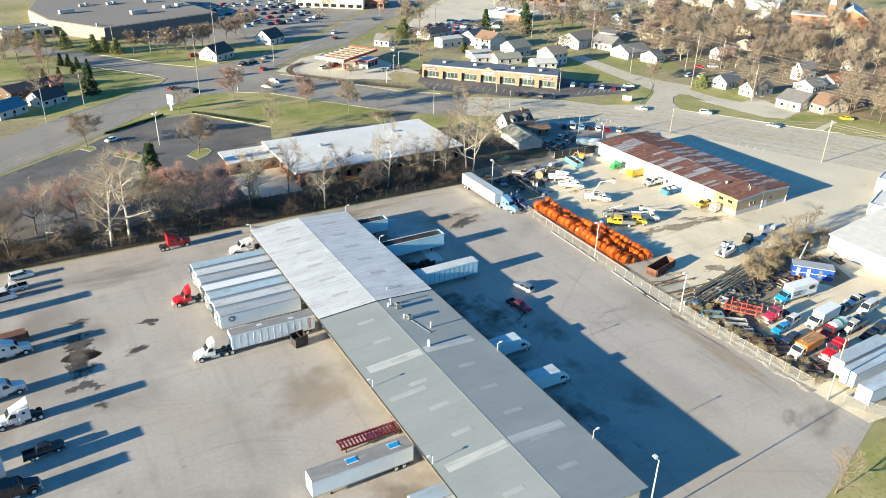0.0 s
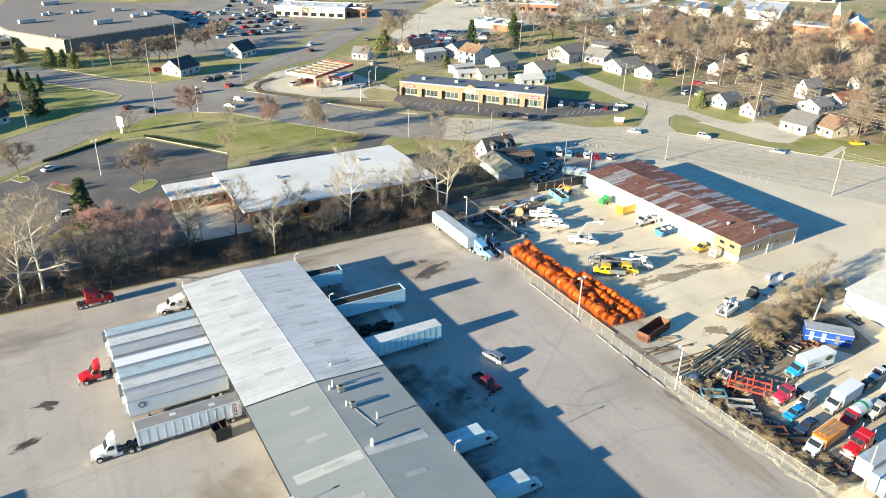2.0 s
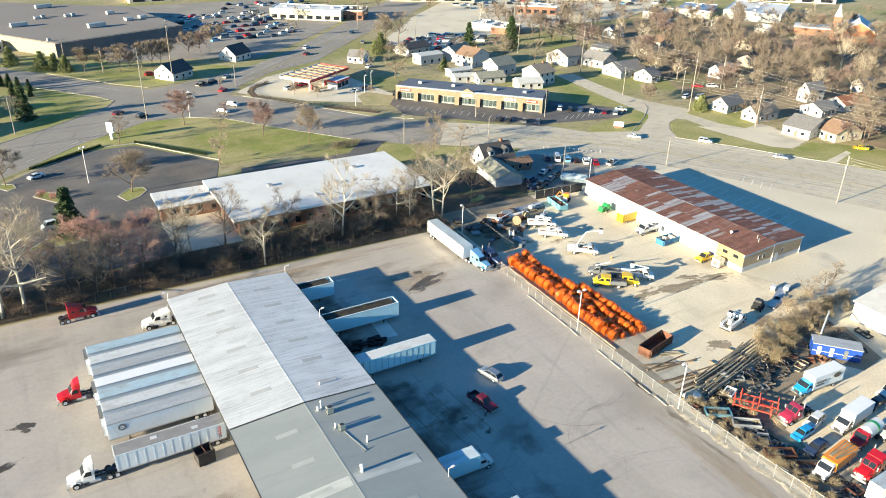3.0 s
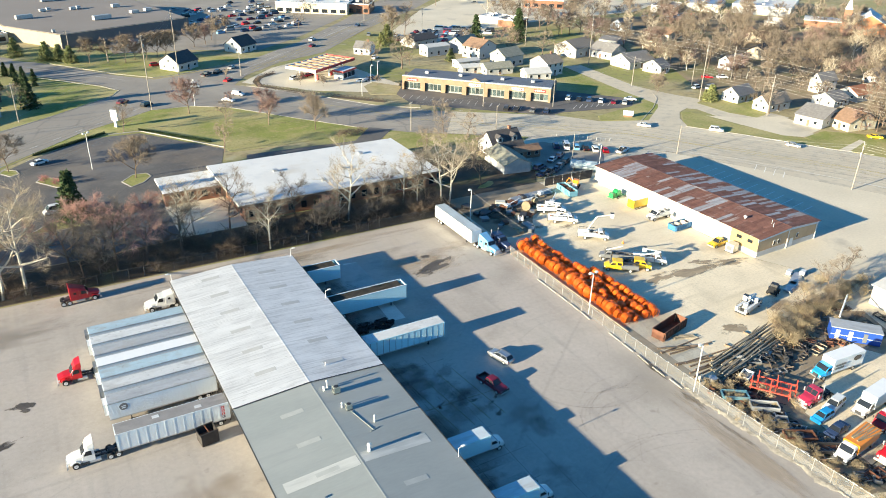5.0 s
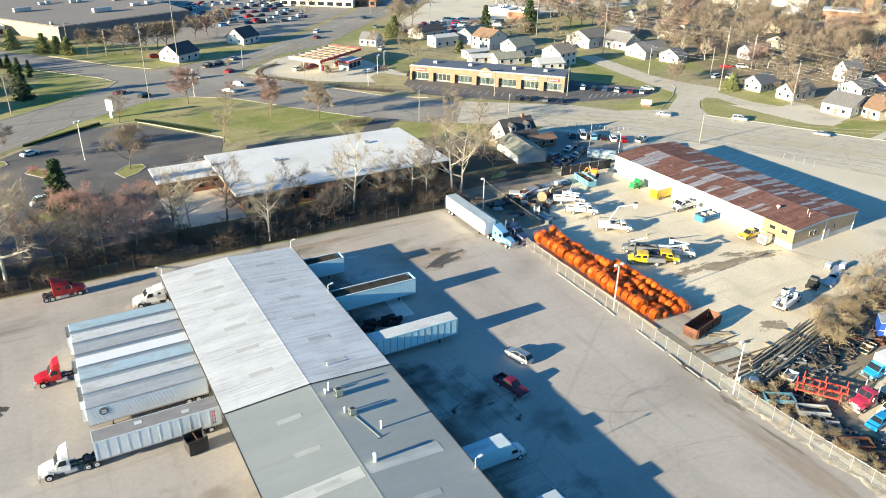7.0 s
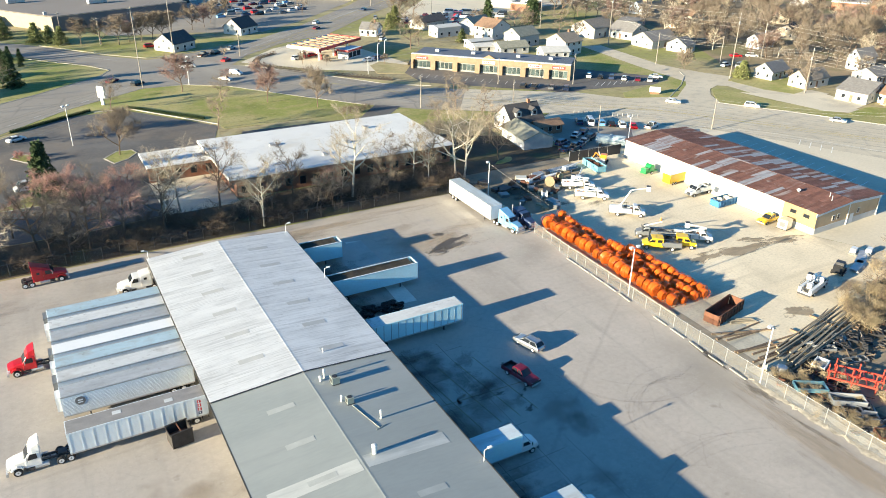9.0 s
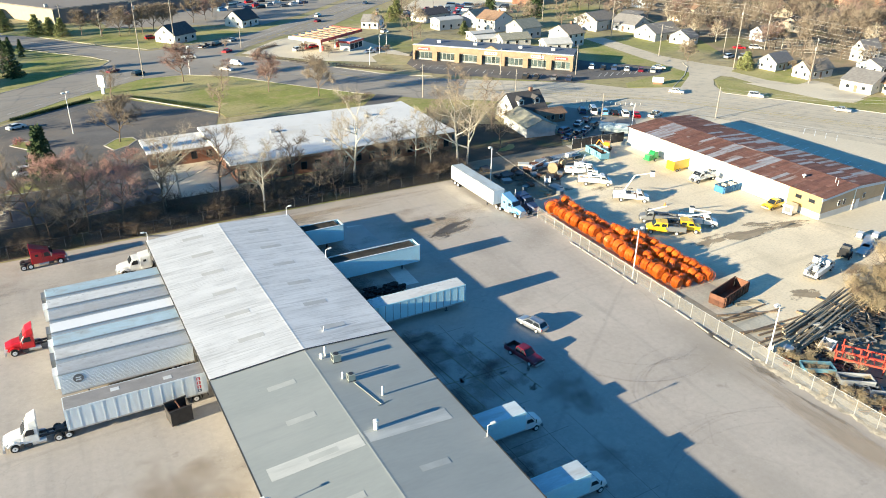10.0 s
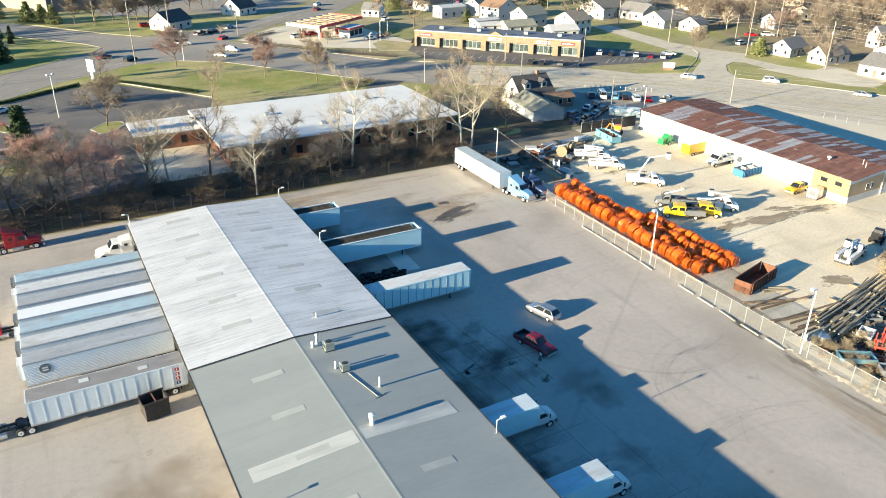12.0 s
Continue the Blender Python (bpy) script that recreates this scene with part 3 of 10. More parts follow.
for i in range(6):
    y = 119.5 + 6.9 * i
    on_roof(43.2, 46.6, y - 0.5, y + 0.5, 0.0165, SKYLIGHT_DARK, "skylight")
    on_roof(53.8, 57.2, y - 2.6, y - 1.6, 0.0165, SKYLIGHT_DARK, "skylight")
for i in range(9):
    y = 58.6 + 7.0 * i
    if abs(y - 94) > 3 and abs(y - 66) > 3:
        on_roof(43.4, 46.8, y - 0.45, y + 0.45, 0.0165, SKYLIGHT, "skylight", -0.06)
    if abs(y - 94) > 1.5 and i not in (6, 7):
        on_roof(53.2, 56.6, y - 0.6 - 6.4 + 7, y + 0.3 - 6.4 + 7, 0.0165, SKYLIGHT, "skylight", -0.06)
for y0, y1 in ((92.9, 94.9), (66.2, 67.9)):
    on_roof(39.3, WXR - 0.32, y0, y1, 0.0145, ROOF_PATCH, "roof_patch", -0.06)
    on_roof(WXR + 0.32, 60.4, y0 + 0.15, y1 + 0.15, 0.0145, ROOF_PATCH, "roof_patch", -0.06)
on_roof(43.6, 46.9, 93.6, 94.4, 0.0225, SKYLIGHT, "skylight", -0.06)
on_roof(39.0, 45.5, 84.3, 85.4, 0.0145, SKYLIGHT, "roof_patch", -0.06)
# dock doors along both long walls
for x, s in ((40.0, -1), (61.6, 1)):
    n = 0
    y = WY0 + 4.2
    while y < WY1 - 3:
        dock = part("dock_door", boxes((min(x, x + s * 0.06), y - 1.35, 1.2, max(x, x + s * 0.06), y + 1.35, 4.0)), SIDING_GREY if n % 3 else SIDING_BLUE, warehouse)
        for o in (-1.35, 1.35):
            part("dock_bumper", boxes((min(x, x + s * 0.25), y + o - 0.15, 0.6, max(x, x + s * 0.25), y + o + 0.15, 0.99)), RUBBER, dock)
        n += 1
        y += 3.6
    part("dock_ledge", boxes((min(x, x + s * 0.55), WY0 + 1, 1.0, max(x, x + s * 0.55), WY1 - 1, 1.18)), DOCK_WALL, warehouse)
for y in (58.0, 86.0, 111.6):
    part("downpipe", boxes((39.75, y - 0.06, 0.0, 39.95, y + 0.06, 4.5)), RUSTY, warehouse)


UNIT_GREY = mat("grey_green_unit_casing", (0.27, 0.30, 0.27), 0.6, var=0.2)


def roof_unit(x, y, z, s=1.0):
    t = thing("air_conditioner", "small grey air conditioning unit on the metal roof", "air conditioner", "roof air conditioners", m=pose(x, y, z))
    part("casing", bevelled(boxes((-0.5 * s, -0.5 * s, 0.1, 0.5 * s, 0.5 * s, 1.05 * s)), 0.04), UNIT_GREY, t)
    part("fan_grille", lathe([(1.05 * s, 0.36 * s), (1.09 * s, 0.36 * s), (1.09 * s, 0.1)], "z", 12), DARK_STEEL, t)
    part("stand", boxes((-0.55 * s, -0.5 * s, -0.1, 0.55 * s, -0.38 * s, 0.1), (-0.55 * s, 0.38 * s, -0.1, 0.55 * s, 0.5 * s, 0.1)), DARK_STEEL, t)
    part("louvre", boxes((-0.505 * s, -0.4 * s, 0.25, -0.5 * s, 0.4 * s, 0.9 * s)), DARK_STEEL, t)


roof_unit(52.7, 109.2, roof_z(52.7) - 0.02)
roof_unit(52.8, 104.6, roof_z(52.8) - 0.02, 0.85)


def roof_vent(x, y, h, r, label="white roof vent pipe with a cap", cap=1.25):
    z = roof_z(x) - 0.12
    t = thing("roof_vent", label, "vent", "roof vents", m=pose(x, y, z))
    part("pipe", tube(((0, 0, 0), (0, 0, h), r)), TRIM_WHITE, t)
    part("cap", lathe([(h - 0.05, r * cap), (h + 0.12, r * cap), (h + 0.22, r * 0.5)], "z", 10), TRIM_WHITE, t)


roof_vent(51.9, 110.9, 1.2, 0.14)
roof_vent(51.2, 110.4, 0.6, 0.18, "squat dark-capped roof vent")
roof_vent(52.0, 105.3, 0.8, 0.12)
roof_vent(55.0, 100.3, 1.1, 0.13)
roof_vent(51.7, 94.9, 1.1, 0.28, "fat white roof ventilator", 1.15)
roof_vent(53.9, 116.6, 0.5, 0.08)
pp = single("conduit_pipe", tube(((52.9, 104.0, roof_z(52.9) - 0.01), (54.1, 98.7, roof_z(54.1) - 0.01), 0.04), ((53.6, 98.5, roof_z(53.6)), (55.2, 99.0, roof_z(55.2)), 0.04)), UNIT_GREY, "pale conduit pipe run along the roof", "pipe")


def eave_lamp(x, y, s):
    t = thing("wall_lamp", "white flood lamp on a bent arm at the roof edge", "lamp", "eave flood lamps", m=pose(x, y, roof_z(x) - 0.1))
    part("bracket", boxes((-0.4, -0.05, 0, 0.4, 0.05, 0.08)), GALV, t)
    part("arm", tube(((0, 0, 0), (0, 0, 1.6), 0.05), ((0, 0, 1.6), (s * 0.7, 0, 1.75), 0.05)), TRIM_WHITE, t)
    part("lamp_head", bevelled(boxes((s * 0.7 - 0.25, -0.16, 1.66, s * 0.7 + 0.25, 0.16, 1.82)), 0.04), TRIM_WHITE, t)


for x, y, s in ((62.2, 137.5, 1), (62.2, 88.6, 1), (62.2, 62.2, 1), (38.1, 89.5, -1), (38.1, 69.0, -1), (62.2, 157.2, 1), (38.2, 157.2, -1)):
    eave_lamp(x, y, s)

# -- rusty-roofed workshop --
RX0, RX1, RY0, RY1, RXM = 157.9, 179.5, 117.4, 171.4, 168.7
workshop = thing("workshop", "long white workshop with a rust-streaked metal gable roof", "workshop", m=pose(RX0, RY0, 0, 0, 0, 2.0) @ Matrix.Translation((-RX0, -RY0, 0)))


def rust_z(x):
    return 4.75 + 0.7 * (1 - abs(x - RXM) / (RXM - RX0))


OCHRE_PAINT = mat("yellow_ochre_paint", (0.38, 0.27, 0.12), 0.8, var=0.12, scale=1.5)
part("wall", boxes((RX0, RY0, -0.1, RX0 + 0.2, RY1, 4.7)), WALL_WHITE, workshop, "white painted block wall")
part("wall", boxes((RX1 - 0.2, RY0, -0.1, RX1, RY1, 4.7)), WALL_WHITE, workshop)
part("wall", prism(bmesh.new(), [(RX0 + 0.2, 1.3), (RX1 - 0.2, 1.3), (RX1 - 0.2, 4.0), (RXM, 4.7), (RX0 + 0.2, 4.0)], RY0, RY0 + 0.2), WALL_TAN, workshop, "tan plank gable wall")
part("wall", prism(bmesh.new(), [(RX0 + 0.2, -0.1), (RX1 - 0.2, -0.1), (RX1 - 0.2, 4.7), (RXM, 5.38), (RX0 + 0.2, 4.7)], RY1 - 0.2, RY1), WALL_WHITE, workshop)
part("plinth", boxes((RX0 + 0.2, RY0 - 0.04, -0.1, RX1 - 0.2, RY0 + 0.2, 1.3)), WALL_WHITE, workshop, "white painted block plinth")
part("wall", boxes((RX0 - 0.05, RY0 - 0.03, 1.3, RX0 + 0.002, RY0 + 7.6, 4.68)), OCHRE_PAINT, workshop, "ochre painted wall end")
for x in (RX0 + 5.8, RX0 + 7.4, RX0 + 14.2):
    win = part("gable_window", boxes((x - 0.42, RY0 - 0.05, 1.9, x + 0.42, RY0 - 0.002, 3.1)), TRIM_WHITE, workshop)
    part("pane", boxes((x - 0.34, RY0 - 0.06, 1.98, x + 0.34, RY0 - 0.052, 3.02)), GLASS, win)
for x in (RX0 + 10.6, RX0 + 21.2):
    part("downpipe", tube(((x, RY0 - 0.12, 0.0), (x, RY0 - 0.12, 4.5 if x > 175 else 5.0), 0.09), n=8), TRIM_WHITE, workshop)
part("gable_door", boxes((RX0 + 11.6, RY0 - 0.08, -0.05, RX0 + 12.8, RY0 - 0.042, 2.2)), TRIM_WHITE, workshop)
for k in (-1, 1):
    x, xe = RXM, RXM + k * (RXM - RX0 + 0.3)
    part("barge_board", prism(bmesh.new(), [(x, 4.6), (x, 5.41), (xe, rust_z(xe) - 0.04), (xe, rust_z(xe) - 0.82)], RY0 - 0.12, RY0 - 0.04), SIDING_BLUE, workshop, "pale weathered gable band")
for y in (119.6, 122.6):
    win = part("window", boxes((RX0 - 0.1, y - 0.7, 2.9, RX0 - 0.051, y + 0.7, 3.7)), DARK_STEEL, workshop)
    part("pane", boxes((RX0 - 0.12, y - 0.6, 3.0, RX0 - 0.101, y + 0.6, 3.6)), GLASS, win)
for y in (134.0, 149.5, 164.0):
    part("shutter_door", boxes((RX0 - 0.06, y - 1.9, 0.0, RX0 - 0.002, y + 1.9, 3.6)), SIDING_WHITE, workshop)
vent = part("roof_vent", tube(((RX0 + 5.7, RY0 + 8.6, 5.0), (RX0 + 5.7, RY0 + 8.6, 5.6), 0.22), n=10), GALV, workshop)
part("cowl", lathe([(5.6, 0.42), (5.7, 0.45), (5.92, 0.2)], "z", 12), TRIM_WHITE, vent, "white mushroom cowl").location = (RX0 + 5.7, RY0 + 8.6, 0)
for dx, dy in ((8.4, 3.3), (7.2, 2.0)):
    part("flue", tube(((RX0 + dx, RY0 + dy, 5.0), (RX0 + dx, RY0 + dy, 6.4), 0.1), n=8), GALV, workshop)

# -- white-roofed brick building --
clinic = thing("office_building", "low brick office building with a white membrane flat roof", "office building")
for x0, y0, x1, y1, h in ((61.5, 188.5, 114.5, 217.5, 4.3), (47.6, 206.6, 61.5, 216.4, 3.4)):
    part("wall", boxes((x0, y0, -0.1, x1, y1, h)), BRICK, clinic)
    part("roof", bevelled(boxes((x0 - 1.6, y0 - 1.3, h + 0.002, x1 + 0.6, y1 + 0.6, h + 0.55)), 0.08), MEMBRANE, clinic)
    part("fascia", boxes((x0 - 1.66, y0 - 1.36, h - 0.12, x1 + 0.66, y0 - 1.302, h + 0.38)), SHINGLE_BROWN, clinic)
    n = int((x1 - x0) / 3.2)
    for i in range(n):
        x = x0 + (i + 0.5) * (x1 - x0) / n
        win = part("window", boxes((x - 0.7, y0 - 0.06, 0.9, x + 0.7, y0 - 0.002, 2.7)), DARK_STEEL, clinic)
        part("pane", boxes((x - 0.6, y0 - 0.08, 1.0, x + 0.6, y0 - 0.061, 2.6)), GLASS, win)
for y in (192, 198, 204):
    win = part("window", boxes((61.44, y - 0.8, 0.9, 61.498, y + 0.8, 2.7)), DARK_STEEL, clinic)
    part("pane", boxes((61.42, y - 0.7, 1.0, 61.44, y + 0.7, 2.6)), GLASS, win)
for x, y in ((75, 206), (92, 200), (101, 209), (84, 194)):
    rv = thing("roof_vent", "small pale vent box on the white roof", "vent", "office roof vents", m=pose(x, y, 4.84))
    part("box", bevelled(boxes((-0.5, -0.5, 0, 0.5, 0.5, 0.5)), 0.04), GALV, rv)
    part("hood", boxes((-0.6, -0.6, 0.5, 0.6, 0.6, 0.6)), GALV, rv)
part("tower_block", boxes((46.3, 206.2, -0.1, 47.58, 208.4, 3.38)), BRICK, clinic)

# -- shopping parade --
parade = thing("shopping_parade", "single-storey tan brick shopping parade with dark glazed shopfronts", "shops", m=pose(174.1, 264.9, 0, 0, 0, -45.2))
PL, PD = 59.0, 15.5
part("wall", boxes((-PL / 2, 0.8, -0.1, PL / 2, PD, 4.9)), BRICK_TAN, parade)
part("roof", boxes((-PL / 2 + 0.4, 1.2, 4.902, PL / 2 - 0.4, PD - 0.4, 5.02)), mat("blue_grey_roof", (0.11, 0.13, 0.17), 0.8), parade, "blue-grey flat roof")
part("fascia", boxes((-PL / 2, -0.6, 3.4, PL / 2, 0.8, 5.4)), BRICK_TAN, parade)
part("parapet", boxes((-PL / 2 - 0.02, -0.64, 5.4, PL / 2 + 0.02, 0.84, 5.55)), TRIM_WHITE, parade)
for i in range(8):
    x = -PL / 2 + i * PL / 7
    part("pillar", boxes((max(x - 0.9, -PL / 2), -0.62, -0.05, min(x + 0.9, PL / 2), 0.6, 3.4)), BRICK_TAN, parade)
SHOPFRONT = mat("pale_shopfront_frame", (0.30, 0.29, 0.27), 0.6)
SHOPGLASS = mat("shop_window_glass", (0.07, 0.095, 0.095), 0.12, var=0.7, scale=0.5, fine=2.0, rnd=0.4)
SIGN_RED = mat("red_shop_sign", (0.45, 0.05, 0.05), 0.5)
for i in range(7):
    x0, x1 = -PL / 2 + i * PL / 7 + 1.1, -PL / 2 + (i + 1) * PL / 7 - 1.1
    sf = part("shopfront", boxes((x0, 0.6, 0.0, x1, 0.8, 3.3)), SHOPFRONT, parade)
    for k in range(4):
        a, b = x0 + 0.1 + k * (x1 - x0) / 4, x0 - 0.1 + (k + 1) * (x1 - x0) / 4
        part("pane", boxes((a, 0.56, 0.6, b, 0.598, 2.8)), SHOPGLASS, sf)
    if i in (0, 3, 5, 6):
        sg = part("shop_sign", boxes((x0 + 0.8, -0.72, 3.75, x1 - 0.8, -0.602, 4.75)), SIGN_RED if i in (0, 6) else TRIM_WHITE, parade)
        for k in range(5):
            w = (x1 - x0 - 2.4) / 5
            part("sign_bar", boxes((x0 + 1.2 + k * w, -0.75, 4.05, x0 + 1.2 + (k + 0.7) * w, -0.722, 4.45)), TRIM_WHITE if i in (0, 6) else SIGN_RED, sg)
part("gable", prism(bmesh.new(), [(-2.6, 5.55), (2.6, 5.55), (0, 6.9)], -0.62, 0.3), BRICK_TAN, parade)
for x in (-22, -8, 9, 21):
    part("roof_box", bevelled(boxes((x - 0.7, 8, 5.02, x + 0.7, 9.3, 5.9)), 0.05), GALV, parade)

# -- distant large shop --
store = thing("superstore", "huge flat-roofed superstore with cream side walls", "store")
part("wall", prism(bmesh.new(), [(42, 418), (106, 444), (91, 518), (24, 560), (12, 490), (19.5, 452)], -0.1, 6.3, "z"), mat("store_wall", (0.36, 0.31, 0.22), 0.85, var=0.08), store)
# added dark panel: the south wall's shade is put into its colour
part("south_cladding", boxes((0, -0.14, -0.1, 69.08, -0.01, 6.28)), mat("dark_store_cladding", (0.19, 0.165, 0.155), 0.85, var=0.12, scale=0.3), store, "dark grey-brown cladding").matrix_basis = pose(42, 418, 0, 0, 0, math.degrees(math.atan2(26, 64)))
part("roof", prism(bmesh.new(), [(42.6, 419), (105, 444.6), (90.4, 517), (24.5, 558.6), (12.8, 490), (20.2, 452.3)], 6.302, 6.5, "z"), GREYROOF, store)

for x, y, l, w, h in ((65, 454, 9, 2.6, 2.2), (40, 490, 3, 2, 1.4), (43, 494, 2, 2, 1.4), (55, 491, 3, 2, 1.5), (58, 494, 2, 2, 1.5), (77, 492, 4, 2.5, 1.8), (83, 468, 4, 3, 1.6), (91, 473, 4, 3, 1.6), (40, 425, 1.2, 1.2, 1.4), (46, 528, 9, 2.5, 2), (30, 470, 8, 2.4, 2)):
    ru = thing("rooftop_unit", "pale rooftop air handling unit", "rooftop unit", "superstore rooftop units", m=pose(x, y, 6.5, 0, 0, 21))
    part("casing", bevelled(boxes((-l / 2, -w / 2, 0.15, l / 2, w / 2, h)), 0.08), GALV, ru)
    part("curb", boxes((-l / 2 + 0.15, -w / 2 + 0.15, 0, l / 2 - 0.15, w / 2 - 0.15, 0.15)), DARK_STEEL, ru)
    part("intake_hood", prism(bmesh.new(), [(l / 2, h * 0.4), (l / 2 + 0.5, h * 0.4), (l / 2, h * 0.85)], -w / 2 + 0.2, w / 2 - 0.2), GALV, ru)

# ---- vehicles: local x is forward, y to the left, origin on the ground ----
def paint(name, c, rough=0.3):
    return mat(name, c, rough, var=0.07, scale=0.8, fine=8.0, coat=0.3)


WHITE_PAINT = paint("white_vehicle_paint", (0.68, 0.68, 0.67))
RED_PAINT = paint("red_vehicle_paint", (0.47, 0.010, 0.018))
DKRED_PAINT = paint("maroon_vehicle_paint", (0.15, 0.007, 0.02))
BLUE_PAINT = paint("light_blue_vehicle_paint", (0.16, 0.38, 0.62))
AZURE_PAINT = paint("bright_blue_vehicle_paint", (0.02, 0.30, 0.62))
DKBLUE_PAINT = paint("dark_blue_vehicle_paint", (0.03, 0.05, 0.11))
BLACK_PAINT = paint("black_vehicle_paint", (0.018, 0.018, 0.02))
SILVER_PAINT = paint("silver_vehicle_paint", (0.31, 0.32, 0.33))
GREY_PAINT = paint("grey_vehicle_paint", (0.16, 0.165, 0.17))
YELLOW_PAINT = paint("yellow_vehicle_paint", (0.80, 0.50, 0.02))
ORANGE_PAINT = paint("orange_vehicle_paint", (0.78, 0.26, 0.02))
CREAM_PAINT = paint("cream_vehicle_paint", (0.62, 0.58, 0.48))
GREEN_PAINT = paint("green_vehicle_paint", (0.02, 0.28, 0.08))
TRAILER_WHITE = mat("white_trailer_skin", (0.68, 0.73, 0.765), 0.45, var=0.07, scale=0.5, fine=6.0, rnd=0.04)
blend_in(TRAILER_WHITE, (0.50, 0.48, 0.45), 0.5, 0.58, 0.75, 6.0, stretch=(3.0, 3.0, 0.35), amount=0.35)
HOLD_SHADE = mat("grimy_trailer_hold", (0.085, 0.075, 0.062), 0.9, var=0.35, scale=0.6)
# pale blue paint, with the teal shade on white sides mixed into its colour
TRAILER_SHADE_AQUA = mat("pale_aqua_trailer_skin", (0.52, 0.76, 0.82), 0.45, var=0.1, scale=0.5, fine=6.0, streak=(0.5, 2.0, 1), rnd=0.04)
TRAILER_ROOF = mat("dull_aluminium_trailer_roof", (0.52, 0.59, 0.625), 0.45, metal=0.15, var=0.16, scale=0.4, fine=3.0, streak=(0.5, 2.0, 1), rnd=0.12)
blend_in(TRAILER_ROOF, (0.40, 0.385, 0.36), 0.35, 0.5, 0.64, 6.0, stretch=(0.5, 1.6, 1), amount=0.55)
blend_in(TRAILER_ROOF, (0.25, 0.24, 0.235), 0.9, 0.6, 0.72, 6.0, stretch=(0.4, 2.0, 1), amount=0.3)
TRAILER_ROOF_WHITE = mat("white_trailer_roof", (0.80, 0.80, 0.80), 0.5, var=0.05)
TRAILER_ROOF_DARK = mat("grimy_trailer_roof", (0.25, 0.235, 0.225), 0.7, var=0.2, scale=0.5, rnd=0.1)
blend_in(TRAILER_ROOF_DARK, (0.38, 0.36, 0.335), 0.5, 0.52, 0.68, 6.0, stretch=(0.5, 1.6, 1), amount=0.6)
ROOF_BLUEGREY = mat("blue_grey_trailer_roof", (0.40, 0.52, 0.585), 0.5, var=0.15, scale=0.4, fine=3.0, streak=(0.5, 2.0, 1), rnd=0.06)
ROOF_PALEGREY = mat("pale_grey_trailer_roof", (0.60, 0.605, 0.60), 0.5, var=0.15, scale=0.4, fine=3.0, streak=(0.5, 2.0, 1), rnd=0.06)
ROOF_DULL = mat("dull_grey_trailer_roof", (0.37, 0.385, 0.405), 0.6, var=0.2, scale=0.4, fine=3.0, streak=(0.5, 2.0, 1), rnd=0.06)
for roof_mat in (ROOF_BLUEGREY, ROOF_PALEGREY, ROOF_DULL):
    blend_in(roof_mat, (0.33, 0.31, 0.285), 0.4, 0.56, 0.70, 7.0, stretch=(0.6, 1.2, 1), amount=0.55)
    blend_in(roof_mat, (0.22, 0.21, 0.20), 1.6, 0.62, 0.72, 5.0, amount=0.45)
POST_GREY = mat("grey_side_post", (0.24, 0.27, 0.29), 0.5)
LAMP_GLASS = mat("headlamp_glass", (0.7, 0.7, 0.68), 0.15)
TAIL_RED = mat("tail_lamp_red", (0.4, 0.01, 0.01), 0.3)

WHEELS = {}


def wheel(parent, x, y, r, w):
    """A tyre with its rim, standing on the ground at x, y."""
    key = (round(r, 2), round(w, 2))
    if key not in WHEELS:
        h = w / 2
        a = mesh_object("tyre", lathe([(-h, r * 0.62), (-h, r * 0.9), (-h * 0.7, r), (h * 0.7, r), (h, r * 0.9), (h, r * 0.62)], "y", 14), RUBBER)
        b = mesh_object("rim", lathe([(-h * 1.0, r * 0.18), (-h * 1.04, r * 0.3), (-h * 1.02, r * 0.6), (h * 1.02, r * 0.6), (h * 1.04, r * 0.3), (h * 1.0, r * 0.18)], "y", 12), RIM)
        WHEELS[key] = (a.data, b.data)
        bpy.data.objects.remove(a)
        bpy.data.objects.remove(b)
    a, b = (new(nm, me) for nm, me in zip(("wheel", "rim"), WHEELS[key]))
    a.parent, b.parent = parent, a
    a.location = (x, y, r)
    return a


